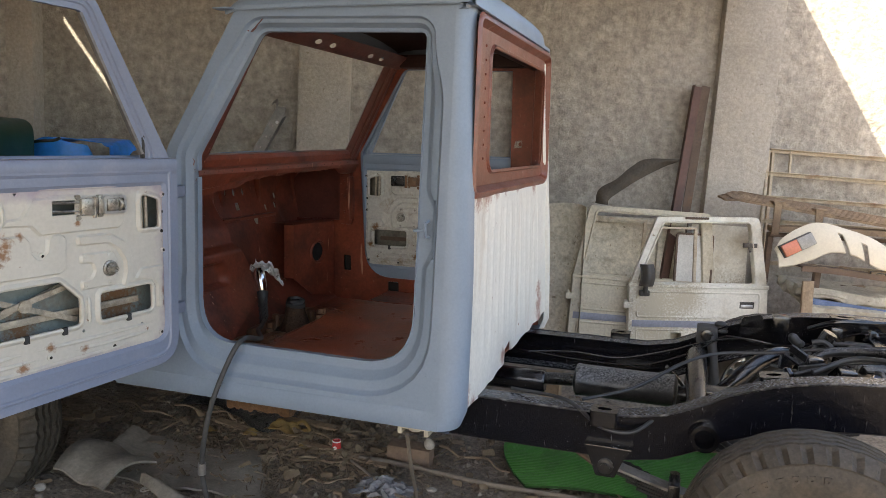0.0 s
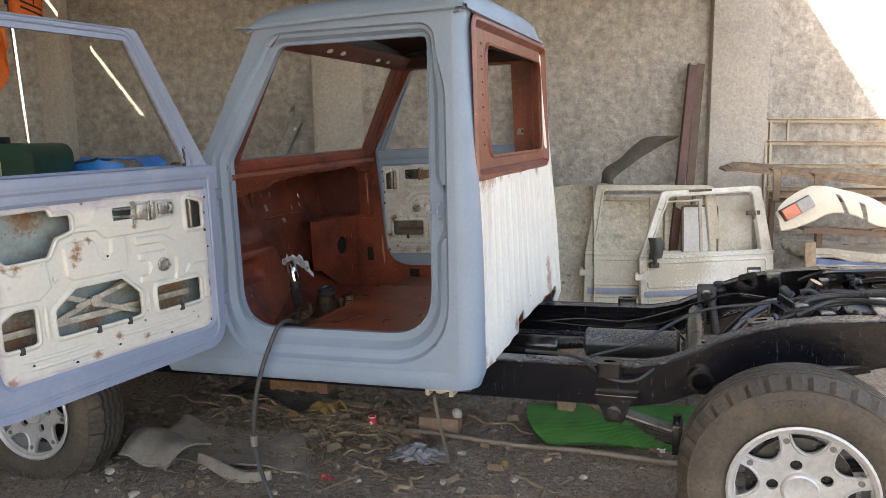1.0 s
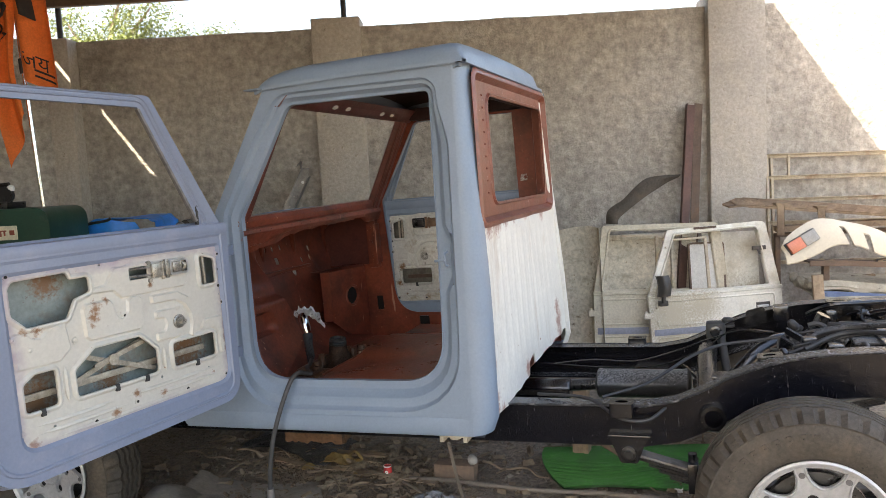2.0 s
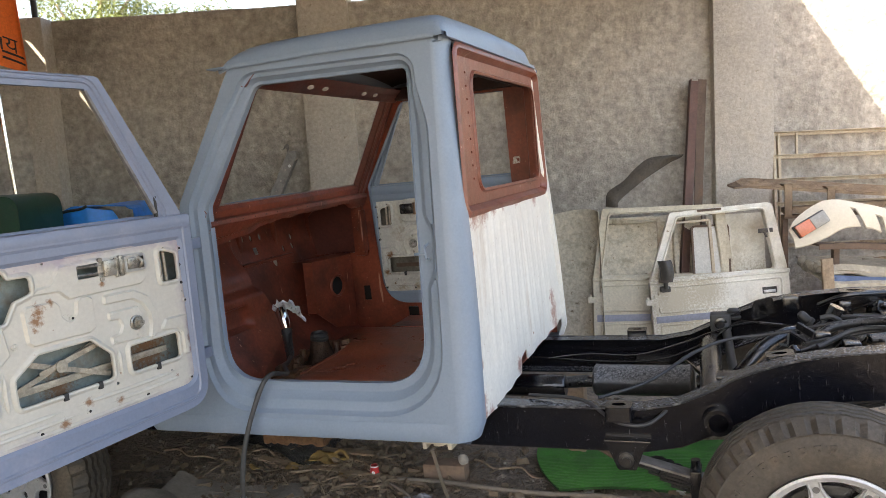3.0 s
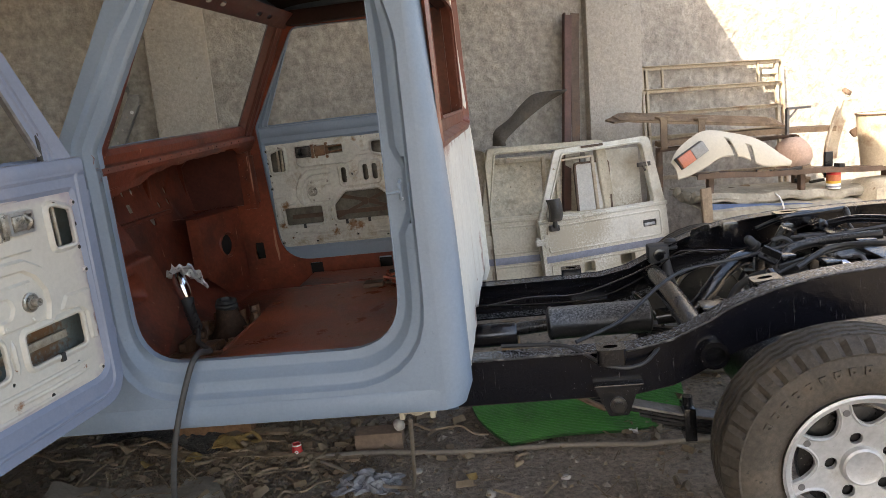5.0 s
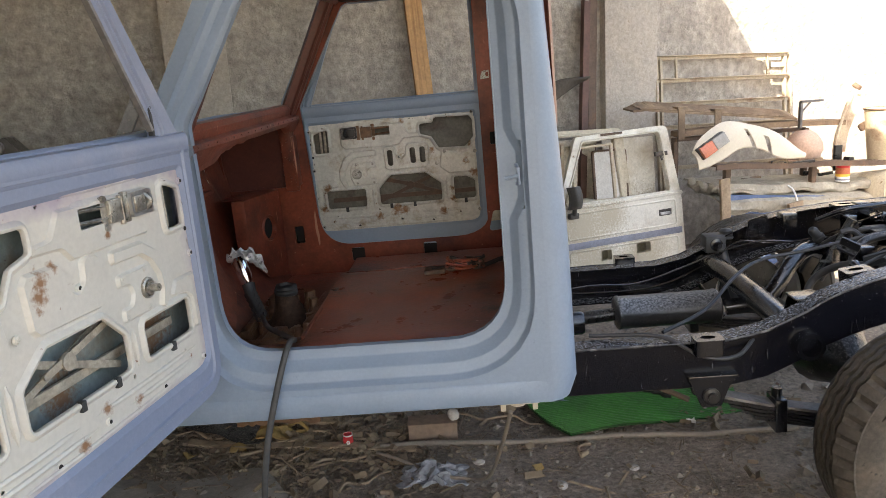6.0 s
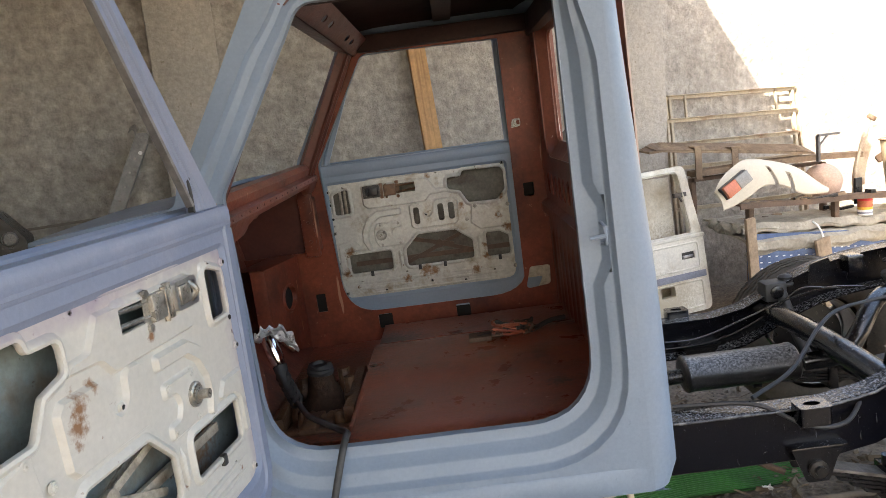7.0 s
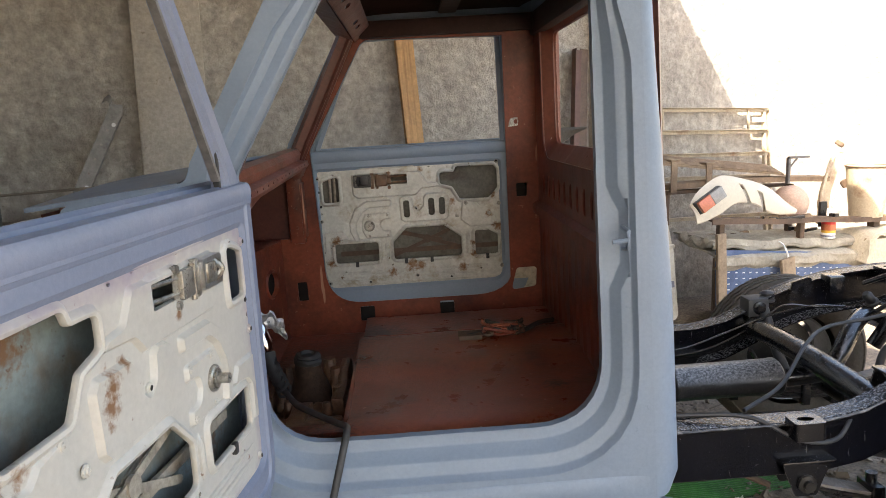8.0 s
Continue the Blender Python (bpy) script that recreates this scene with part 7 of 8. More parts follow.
    plate(bm, rpoly([(2.90, 0.90), (2.98, 0.93), (3.02, 0.89), (2.95, 0.85)], 0.02, 3), [], 0.01, lambda a, b, w: (a, -0.66 + w, b))
    part("bracket", bm, "rust", t)
    bm = bmesh.new()
    lathe(bm, [(0, 0), (0.030, 0), (0.034, 0.012), (0.028, 0.03), (0, 0.032)], 12, pose(2.865, -0.66, 1.165, 20, 30, 0))
    part("end_cap", bm, "rust", t)
    t = thing("wire_basket", "yellowed sheet-metal tub with a wire rim", "tub", at_wall(3.07, 0.75, 0.655))
    bm = bmesh.new()
    lathe(bm, [(0.0, 0), (0.11, 0), (0.15, 0.36), (0.145, 0.36), (0.106, 0.01), (0, 0.01)], 20)
    part("tub", bm, "rust_cream", t)
    bm = bmesh.new()
    tube(bm, [(0.152 * math.cos(a), 0.152 * math.sin(a), 0.36) for a in [2 * math.pi * i / 24 for i in range(25)]], 0.006, 6)
    part("rim", bm, "rust", t)
    # dark scrap under and behind
    for k in range(22):
        bm = bmesh.new()
        s = Vector((rng.uniform(0.05, 0.16), rng.uniform(0.02, 0.05), rng.uniform(0.012, 0.035)))
        box(bm, -s / 2, s / 2, 0.006)
        u = rng.uniform(1.65, 3.3)
        z = 0.545 if k < 8 else 0.712 - 0.0575 * (u - 1.6)
        y = rng.uniform(-0.66, -0.5) if k < 8 else rng.uniform(-0.82, -0.76)
        single("scrap_piece", bm, rng.choice(["rust", "rust_brown", "old_wood", "black_dull"]), WALL @ pose(u, y, z + s.z / 2 + 0.02, 0, rng.uniform(-8, 8), rng.uniform(-25, 25)), "small rusty scrap metal piece on the pile", "scrap", "scrap pieces")


leaning_plank()
angle_iron()
flat_bar()
strap_bar()
old_fender()
scrap_doors()
mudguard_strip()
tailgate_frame()
rusty_trays()
bumper_corner()
junk_pile()


# ---- things beyond the open door: machine, flag, covered stack, old engine ----
def green_machine():
    t = thing("welding_machine", "dark green machine cabinet with a cream label", "machine", at_wall(-3.52, 1.60, -0.05))
    bm = bmesh.new()
    plate(bm, rpoly([(0, 0), (0.49, 0), (0.49, 1.42), (0, 1.42)], [0.02, 0.02, 0.09, 0.09], 6), [], 0.45, lambda a, b, w: (a, w, b))
    part("cabinet", bm, "machine_green", t)
    bm = bmesh.new()
    box(bm, (0.165, -0.006, 1.245), (0.305, 0.0, 1.325), 0.002)
    plate_ob = part("label_plate", bm, "label", t, "cream label plate")
    for x0, x1, z0, z1 in ((0.178, 0.245, 1.293, 1.301), (0.185, 0.197, 1.268, 1.293), (0.206, 0.216, 1.265, 1.293), (0.228, 0.238, 1.268, 1.293), (0.262, 0.290, 1.272, 1.300)):
        bm = bmesh.new()
        box(bm, (x0, -0.009, z0), (x1, -0.006, z1), 0.001)
        part("printed_bar", bm, "ink", plate_ob)
    bm = bmesh.new()
    box(bm, (0.02, 0.10, 1.42), (0.20, 0.30, 1.46), 0.008)
    part("machine_base", bm, "black_dull", t)
    bm = bmesh.new()
    box(bm, (0.06, 0.12, 1.46), (0.16, 0.24, 1.53), 0.012)
    part("pump_body", bm, "label", t, "pale pump body")
    bm = bmesh.new()
    tube(bm, [(0.02, 0.16, 1.52), (0.09, 0.15, 1.555), (0.19, 0.16, 1.56)], 0.016, 8)
    lathe(bm, [(0, 0), (0.05, 0), (0.05, 0.03), (0, 0.03)], 14, pose(0.18, 0.14, 1.50, 90))
    tube(bm, [(0.05, 0.16, 1.50), (0.05, 0.16, 1.61)], 0.018, 8)
    part("pulley", bm, "black_dull", t)
    bm = bmesh.new()
    lathe(bm, [(0, 0), (0.018, 0.004), (0.022, 0.018), (0.016, 0.034), (0, 0.038)], 12, pose(0.215, 0.13, 1.52))
    part("knob", bm, "white", t)


def flag():
    t = thing("flag", "orange cloth flag with black print on a steel pole", "flag", at_wall(-3.33, 1.10, 0))
    bm = bmesh.new()
    tube(bm, [(0.06, 0, -0.05), (-0.06, 0.0, 2.8)], 0.014, 12)
    part("pole", bm, "chrome", t, "shiny steel flag pole")
    bm = bmesh.new()
    tube(bm, [(-0.036, 0, 2.20), (-0.040, 0, 2.29)], 0.022, 10)
    part("grip", bm, "rubber_dark", t)
    bm = bmesh.new()
    slab(bm, lambda u, v: (-0.06 - 0.17 * u * (1 - 0.35 * v) + 0.02 * v + 0.02 * math.sin(v * 7), -0.03 - 0.04 * math.sin(u * 7 + v), 2.80 - 1.18 * v * (0.72 + 0.28 * u)), 14, 26, (0, 0.004, 0))
    cl = part("cloth", bm, "orange", t, "hanging orange cloth")
    bm = bmesh.new()
    slab(bm, lambda u, v: (-0.05 + 0.20 * u + 0.03 * v, -0.03 - 0.05 * math.sin(u * 6), 2.80 - 0.64 * v - 0.10 * u), 14, 16, (0, 0.004, 0))
    cl2 = part("cloth", bm, "orange", t, "folded orange cloth with black print")
    def blot(f, m0):
        bm = bmesh.new()
        slab(bm, f, 8, 8, (0, -0.002, 0))
        part("black_print", bm, "flag_black", m0)
    blot(lambda u, v: (-0.05 + 0.11 * u + 0.03 * v, -0.036 - 0.05 * math.sin((u * 0.55) * 6), 2.80 - 0.24 * v - 0.055 * u), cl2)
    blot(lambda u, v: (-0.07 - 0.09 * u, -0.038 - 0.04 * math.sin(u * 4.5 + v * 0.2), 2.76 - 0.10 * v), cl)
    for x0, w, z0, h in ((-0.075, 0.05, 2.62, 0.13), (-0.125, 0.05, 2.50, 0.10), (-0.085, 0.035, 2.44, 0.05), (-0.15, 0.03, 2.66, 0.07)):
        blot(lambda u, v, x0=x0, w=w, z0=z0, h=h: (x0 - w * u + 0.012 * math.sin(5 * v), -0.038 - 0.04 * math.sin(-(x0 - w * u + 0.06) / 0.17 * 7 + 0.35), z0 - h * v * (0.6 + 0.4 * u)), cl)
    # the printed word follows the folds of the cloth
    text = bpy.data.curves.new("word", "FONT")
    text.body, text.size, text.resolution_u = "\u091c\u092f", 0.17, 2
    tob = bpy.data.objects.new("word", text)
    me = bpy.data.meshes.new_from_object(tob)
    bpy.data.objects.remove(tob)
    bm = bmesh.new()
    bm.from_mesh(me)
    for v in bm.verts:
        u = 0.22 + v.co.x * 2.4
        v.co = (-0.05 + 0.20 * u + 0.02, -0.037 - 0.05 * math.sin(u * 6), 2.265 + v.co.y * 0.75 - 0.10 * u)
    part("printed_word", bm, "flag_black", cl2, normals=False)
    for k in range(2):
        blot(lambda u, v, k=k: (0.05 + 0.09 * u + 0.02, -0.036 - 0.05 * math.sin((0.42 + u * 0.45) * 6), 2.215 - 0.035 * k - 0.013 * v - 0.05 * u), cl2)


def covered_stack():
    t = thing("covered_stack", "tall stack covered with a bright blue plastic sheet", "covered stack", at_wall(-3.315, 1.02, -0.05) @ Matrix.Diagonal((1.06, 0.9, 0.977, 1)))
    bm = bmesh.new()
    box(bm, (0.02, 0.0, 0.0), (0.62, 0.40, 1.18), 0.01)
    part("crate", bm, "black_dull", t)
    bm = bmesh.new()
    prof = [(-0.02, 1.02), (0.16, 1.30), (0.30, 1.345), (0.585, 1.345), (0.625, 1.31), (0.635, 1.05)]
    def f(u, v):
        k = u * (len(prof) - 1)
        i = min(int(k), len(prof) - 2)
        a, b = Vector(prof[i]), Vector(prof[i + 1])
        p = a.lerp(b, k - i)
        return (p.x, -0.02 + 0.45 * v, p.y + 0.008 * math.sin(u * 17 + v * 5))
    slab(bm, f, 30, 8, (0, 0, -0.006))
    slab(bm, lambda u, v: (0.0 + 0.63 * u, -0.022 - 0.01 * math.sin(u * 14), f(u, 0)[2] - 0.22 * v), 24, 6, (0, 0.006, 0))
    part("plastic_sheet", bm, "blue", t)
    bm = bmesh.new()
    tube(bm, spline([(0.17, -0.03, 1.31), (0.25, -0.035, 1.325), (0.33, -0.03, 1.335), (0.36, -0.03, 1.35)], 4), 0.010, 6)
    part("strap", bm, "rubber_dark", t)


def old_engine():
    t = thing("old_engine", "black greasy engine parts on a wooden crate", "engine", at_wall(-2.45, 1.02, 0))
    bm = bmesh.new()
    box(bm, (-0.06, -0.2, -0.05), (0.40, 0.2, 0.92), 0.01)
    part("crate", bm, "black_dull", t)
    bm = bmesh.new()
    plate(bm, rpoly([(-0.06, 0.92), (0.12, 0.92), (0.12, 1.12), (0.02, 1.245), (-0.06, 1.20)], 0.02, 3), [], 0.16, lambda a, b, w: (a, -0.08 + w, b))
    part("block", bm, "black_dull", t)
    for x, z in ((-0.015, 1.195), (-0.010, 1.130), (0.060, 1.125), (0.05, 1.03)):
        bm = bmesh.new()
        lathe(bm, [(0.0, 0.0), (0.032, 0.0), (0.032, 0.012), (0.027, 0.016), (0.024, 0.010), (0.008, 0.010), (0.007, 0.018), (0.0, 0.018)], 18, pose(x, -0.08, z, 90))
        for k in range(6):
            q = math.pi * k / 3
            box(bm, (0.006, -0.003, 0.008), (0.026, 0.003, 0.015), 0.001, pose(x, -0.08, z, 90) @ pose(0, 0, 0, 0, 0, math.degrees(q)))
        part("vent_wheel", bm, "leaf_steel", t, "grey spoked vent wheel")
    bm = bmesh.new()
    box(bm, (-0.06, -0.16, 0.92), (0.02, -0.08, 0.99), 0.01)
    part("bracket", bm, "black_dull", t)
    bm = bmesh.new()
    tube(bm, spline([(-0.1, -0.16, 0.96), (0.1, -0.18, 0.99), (0.22, -0.14, 1.02), (0.32, -0.1, 1.03)], 5), 0.032, 12)
    part("elbow_pipe", bm, "steel", t, "dull grey elbow pipe")
    bm = bmesh.new()
    box(bm, (0.30, -0.12, 0.92), (0.40, -0.05, 1.06), 0.003, pose(0.0, 0, 0, 0, 0, 8))
    single("small_carton", bm, "label", at_wall(-2.45, 1.02, 0.0), "small white printed carton on a crate", "carton")
    bm = bmesh.new()
    tube(bm, spline([(0.22, -0.18, 0.935), (0.25, -0.20, 0.96), (0.29, -0.19, 0.94), (0.27, -0.16, 0.97)], 5), 0.014, 6)
    single("red_ribbon", bm, "red", at_wall(-2.45, 1.02, 0.0), "crumpled red ribbon on a crate", "ribbon")
    for z, dz in ((1.135, 0.03), (1.02, 0.01)):
        bm = bmesh.new()
        tube(bm, [(-3.4, -0.85, z - dz), (-2.5, -0.88, z), (-1.74, -0.92 if z > 1.1 else -1.0, z + dz)], 0.007, 6)
        single("rope", bm, "conduit", WALL, "thin taut brown rope", "rope", "ropes")


green_machine()
flag()
covered_stack()
old_engine()


# ---- in the cab: gearbox, spray tool, hose, wiring ----
def in_truck(p):
    return TRUCK @ Vector(p)


def lumpy(bm, size, scale=14.0):
    for v in bm.verts:
        v.co += Vector((noise.noise(v.co * scale), noise.noise(v.co * scale + Vector((9, 0, 0))), noise.noise(v.co * scale + Vector((0, 9, 0))))) * size


bm = bmesh.new()
slab(bm, lambda u, v: (-1.10 + 0.29 * u, 0.42 + 0.54 * v, 0.012 + 0.052 * math.sin(math.pi * u) * math.sin(math.pi * min(1, v * 1.2)) + 0.016 * noise.noise(Vector((u * 7, v * 9, 2))) + 0.007 * noise.noise(Vector((u * 19, v * 27, 6)))), 30, 46, (0, 0, -0.22))
part("gearbox", bm, "grease", truck, "greasy brown-black gearbox in the floor opening")
bm = bmesh.new()
lathe(bm, [(0.098, -0.05), (0.090, 0.000), (0.066, 0.014), (0.052, 0.044), (0.042, 0.080), (0.036, 0.112), (0.0, 0.114)], 24, pose(-0.95, 0.72, 0.060))
lumpy(bm, 0.012, 22)
part("gear_lever_housing", bm, "grease_dark", truck, "greasy gear lever housing stub")
bm = bmesh.new()
lathe(bm, [(0.036, 0.0), (0.044, 0.004), (0.045, 0.014), (0.039, 0.020), (0.042, 0.026), (0.036, 0.034), (0.022, 0.036), (0.018, 0.028), (0.0, 0.028)], 22, pose(-0.95, 0.72, 0.166, 6, 4, 0))
lumpy(bm, 0.007, 30)
part("rubber_boot", bm, "rubber_dark", truck, "torn black rubber boot on the gear lever stub")
for x, y, h, r in ((-0.875, 0.80, 0.075, 0.018), (-0.86, 0.66, 0.06, 0.014), (-1.03, 0.64, 0.06, 0.014), (-0.90, 0.86, 0.09, 0.022), (-1.0, 0.58, 0.05, 0.013), (-0.88, 0.55, 0.05, 0.013), (-1.06, 0.74, 0.07, 0.016), (-1.04, 0.83, 0.08, 0.018), (-0.96, 0.88, 0.07, 0.015), (-0.94, 0.52, 0.045, 0.012)):
    bm = bmesh.new()
    lathe(bm, [(r * 1.4, 0), (r * 1.3, h * 0.4), (r, h * 0.5), (r, h), (0, h)], 8, pose(x, y, 0.045))
    part("gearbox_bolt", bm, "grease", truck)
for lo, hi in (((-0.865, 0.56, 0.03), (-0.83, 0.97, 0.100)), ((-1.09, 0.46, 0.03), (-0.83, 0.50, 0.075)), ((-1.08, 0.86, 0.03), (-0.99, 0.95, 0.110)), ((-0.99, 0.46, 0.04), (-0.93, 0.60, 0.085)), ((-1.085, 0.54, 0.03), (-1.055, 0.84, 0.095))):
    bm = bmesh.new()
    box(bm, lo, hi, 0.012)
    bmesh.ops.subdivide_edges(bm, edges=bm.edges[:], cuts=2, use_grid_fill=True)
    lumpy(bm, 0.008)
    part("gearbox_rib", bm, "grease", truck)
bm = bmesh.new()
box(bm, (-1.09, 0.36, 0.040), (-0.81, 0.425, 0.078), 0.008)
lumpy(bm, 0.003)
part("floor_edge", bm, "oxide_floor", truck)
bm = bmesh.new()
box(bm, (-1.16, 0.075, 0.058), (-0.80, 0.33, 0.075), 0.004)
part("floor_board", bm, "oxide_floor", truck, "oil-stained red-oxide floor board")
for x in (-0.128,):
    bm = bmesh.new()
    box(bm, (x - 0.07, 0.045, -0.024), (x + 0.04, 0.13, -0.012), 0.004)
    box(bm, (x - 0.07, 0.045, -0.042), (x - 0.055, 0.12, -0.012), 0.003)
    box(bm, (x + 0.02, 0.045, -0.042), (x + 0.035, 0.12, -0.012), 0.003)
    lathe(bm, [(0, 0), (0.022, 0), (0.022, 0.012), (0, 0.012)], 14, pose(x - 0.02, 0.08, -0.036))
    part("cab_mount", bm, "dusty_white", truck, "cream cab mounting bracket")

t = thing("spray_gun", "chrome spray gun with a black handle on the cab floor", "spray gun", TRUCK)
bm = bmesh.new()
a, b = Vector((-1.085, 0.640, 0.335)), Vector((-1.055, 0.625, 0.238))
tube(bm, [a, a.lerp(b, 0.15), a.lerp(b, 0.7), b], [0.016, 0.024, 0.026, 0.018], 16)
part("gun_body", bm, "chrome", t, "polished chrome gun body")
bm = bmesh.new()
tube(bm, spline([b, (-1.045, 0.61, 0.205), (-1.025, 0.585, 0.17), (-1.0, 0.551, 0.138)], 5), [0.024 - 0.0008 * i for i in range(16)], 10)
for k in range(6):
    p = Vector((-1.047, 0.612, 0.21)).lerp(Vector((-1.0, 0.551, 0.14)), k / 5)
    grip = bmesh.new()
    lathe(grip, [(0.018, 0), (0.026, 0.004), (0.018, 0.008)], 10, Matrix.Translation(p) @ pose(0, 0, 0, 40, -30, 0))
    part("grip_ring", grip, "rubber_dark", t)
part("handle", bm, "rubber_dark", t, "black ribbed handle")
bm = bmesh.new()
rng = random.Random(11)
slab(bm, lambda u, v: (-1.125 + 0.115 * u + 0.02 * noise.noise(Vector((u * 5, v * 5, 1))), 0.635 + 0.06 * v + 0.02 * u + 0.02 * noise.noise(Vector((u * 4, v * 4, 8))), 0.325 + 0.035 * math.sin(u * 3.1) - 0.055 * v * (0.4 + u) + 0.03 * noise.noise(Vector((u * 6, v * 6, 4)))), 16, 12, (0.0, 0.002, 0.004))
single("crumpled_foil", bm, "foil", TRUCK, "crumpled silver foil stuck on the cab floor", "foil", smooth=False)

t = thing("air_hose", "grey-black rubber air hose hanging over the sill", "hose")
bm = bmesh.new()
pts = [in_truck(p) for p in ((-1.0, 0.551, 0.138), (-0.955, 0.45, 0.135), (-0.915, 0.365, 0.148), (-0.825, 0.245, 0.155), (-0.785, 0.15, 0.18), (-0.772, 0.06, 0.205), (-0.78, 0.005, 0.175), (-0.815, -0.045, 0.05))]
pts += [Vector(p) for p in ((-1.56, 2.03, 0.42), (-1.585, 2.04, 0.25), (-1.575, 2.07, 0.09), (-1.525, 2.06, -0.02), (-1.45, 1.93, -0.03), (-1.30, 1.68, -0.025), (-1.05, 1.25, -0.02))]
tube(bm, spline(pts, 7), 0.0088, 12)
part("hose", bm, "hose", t)
bm = bmesh.new()
p = Vector((-1.585, 2.04, 0.25))
tube(bm, [p + Vector((0, 0, 0.02)), p - Vector((0, 0, 0.02))], 0.014, 12)
part("hose_clip", bm, "steel", t)

t = thing("wiring_bundle", "tangled red and brown wiring on the seat platform", "wiring", TRUCK)
for k in range(14):
    bm = bmesh.new()
    c = Vector((-0.29, 0.92, 0.165))
    q = [c + Vector((rng.uniform(-0.075, 0.075), rng.uniform(-0.05, 0.05), rng.uniform(0.0, 0.035))) for i in range(6)]
    tube(bm, spline(q, 5), 0.0055, 6)
    part("wire", bm, ("oxide_floor", "rust", "rubber_dark", "oxide")[k % 4], t)
bm = bmesh.new()
tube(bm, spline([(-0.42, 0.90, 0.165), (-0.34, 0.93, 0.168), (-0.24, 0.91, 0.165), (-0.15, 1.0, 0.168), (-0.09, 1.05, 0.16)], 6), 0.009, 8)
part("loom", bm, "rubber_dark", t)
bm = bmesh.new()
box(bm, (-0.45, 0.88, 0.155), (-0.37, 0.95, 0.172), 0.004)
part("connector", bm, "rust", t)

# loose cable over the chassis, brake hoses
for pts, r in ((((0.10, 0.36, 0.05), (0.30, 0.30, 0.055), (0.42, 0.235, 0.005), (0.52, 0.235, 0.0), (0.60, 0.29, 0.045), (0.70, 0.36, 0.075)), 0.0065),
               (((0.34, 0.40, 0.03), (0.50, 0.50, 0.06), (0.66, 0.66, 0.125), (0.78, 0.75, 0.150), (0.95, 0.76, 0.17), (1.2, 0.74, 0.22), (1.5, 0.70, 0.26)), 0.0065),
               (((1.0, 0.48, 0.18), (1.15, 0.52, 0.22), (1.3, 0.48, 0.25), (1.5, 0.44, 0.26)), 0.006),
               (((1.02, 1.0, 0.02), (1.06, 0.95, 0.12), (1.15, 0.9, 0.19), (1.3, 0.88, 0.20)), 0.008)):
    bm = bmesh.new()
    tube(bm, spline(pts, 8), r, 8)
    part("cable", bm, "cable", truck)
bm = bmesh.new()
tube(bm, [(0.12, 0.55, -0.10), (0.42, 0.40, -0.21)], 0.010, 8)
part("handbrake_rod", bm, "rust", truck)
# canister, bump stop, pipes, hoses and clamps over the rear axle
bm = bmesh.new()
lathe(bm, [(0, 0), (0.060, 0), (0.072, 0.010), (0.074, 0.020), (0.074, 0.150), (0.068, 0.175), (0.045, 0.190), (0.0, 0.194)], 24, pose(1.235, 0.96, -0.03, 6, 10, 0))
part("air_canister", bm, "black", truck, "black canister hanging over the axle")
bm = bmesh.new()
lathe(bm, [(0, 0.0), (0.040, 0.0), (0.044, 0.012), (0.036, 0.022), (0.041, 0.034), (0.033, 0.044), (0.037, 0.056), (0.026, 0.068), (0.0, 0.072)], 18, pose(0.800, 1.215, 0.125) @ Matrix.Diagonal((0.72, 0.72, 0.62, 1)))
part("bump_stop", bm, "rubber_dark", truck, "ribbed black rubber bump stop on the rail")
rng_c = random.Random(31)
for pts, r, mt in ((((1.02, 0.62, 0.10), (1.10, 0.70, 0.19), (1.22, 0.72, 0.215), (1.40, 0.66, 0.235)), 0.016, "black_dull"), (((1.30, 0.98, 0.21), (1.42, 0.90, 0.245), (1.55, 0.72, 0.25), (1.62, 0.52, 0.25)), 0.015, "black"),
                   (((1.12, 1.10, 0.20), (1.20, 1.04, 0.245), (1.32, 1.06, 0.25), (1.46, 1.12, 0.245)), 0.010, "black"), (((1.05, 0.45, 0.20), (1.18, 0.50, 0.245), (1.34, 0.42, 0.26), (1.52, 0.40, 0.26)), 0.009, "cable"),
                   (((0.86, 0.60, 0.02), (0.92, 0.64, 0.10), (1.00, 0.60, 0.15), (1.08, 0.50, 0.16)), 0.013, "rubber_dark"), (((0.74, 0.55, -0.02), (0.78, 0.60, -0.10), (0.86, 0.66, -0.18)), 0.012, "black_dull"),
                   (((0.60, 0.92, 0.03), (0.66, 0.98, -0.05), (0.72, 1.0, -0.14)), 0.008, "black"), (((1.45, 0.50, 0.24), (1.58, 0.62, 0.265), (1.72, 0.90, 0.24)), 0.020, "black"),
                   (((0.02, 1.02, 0.0), (0.20, 1.05, 0.012), (0.40, 1.08, 0.0), (0.60, 1.10, 0.05), (0.72, 1.08, 0.10), (0.86, 1.0, 0.155), (0.98, 0.98, 0.15)), 0.0035, "black")):
    bent("chassis_pipe", pts, r, mt, n=10)
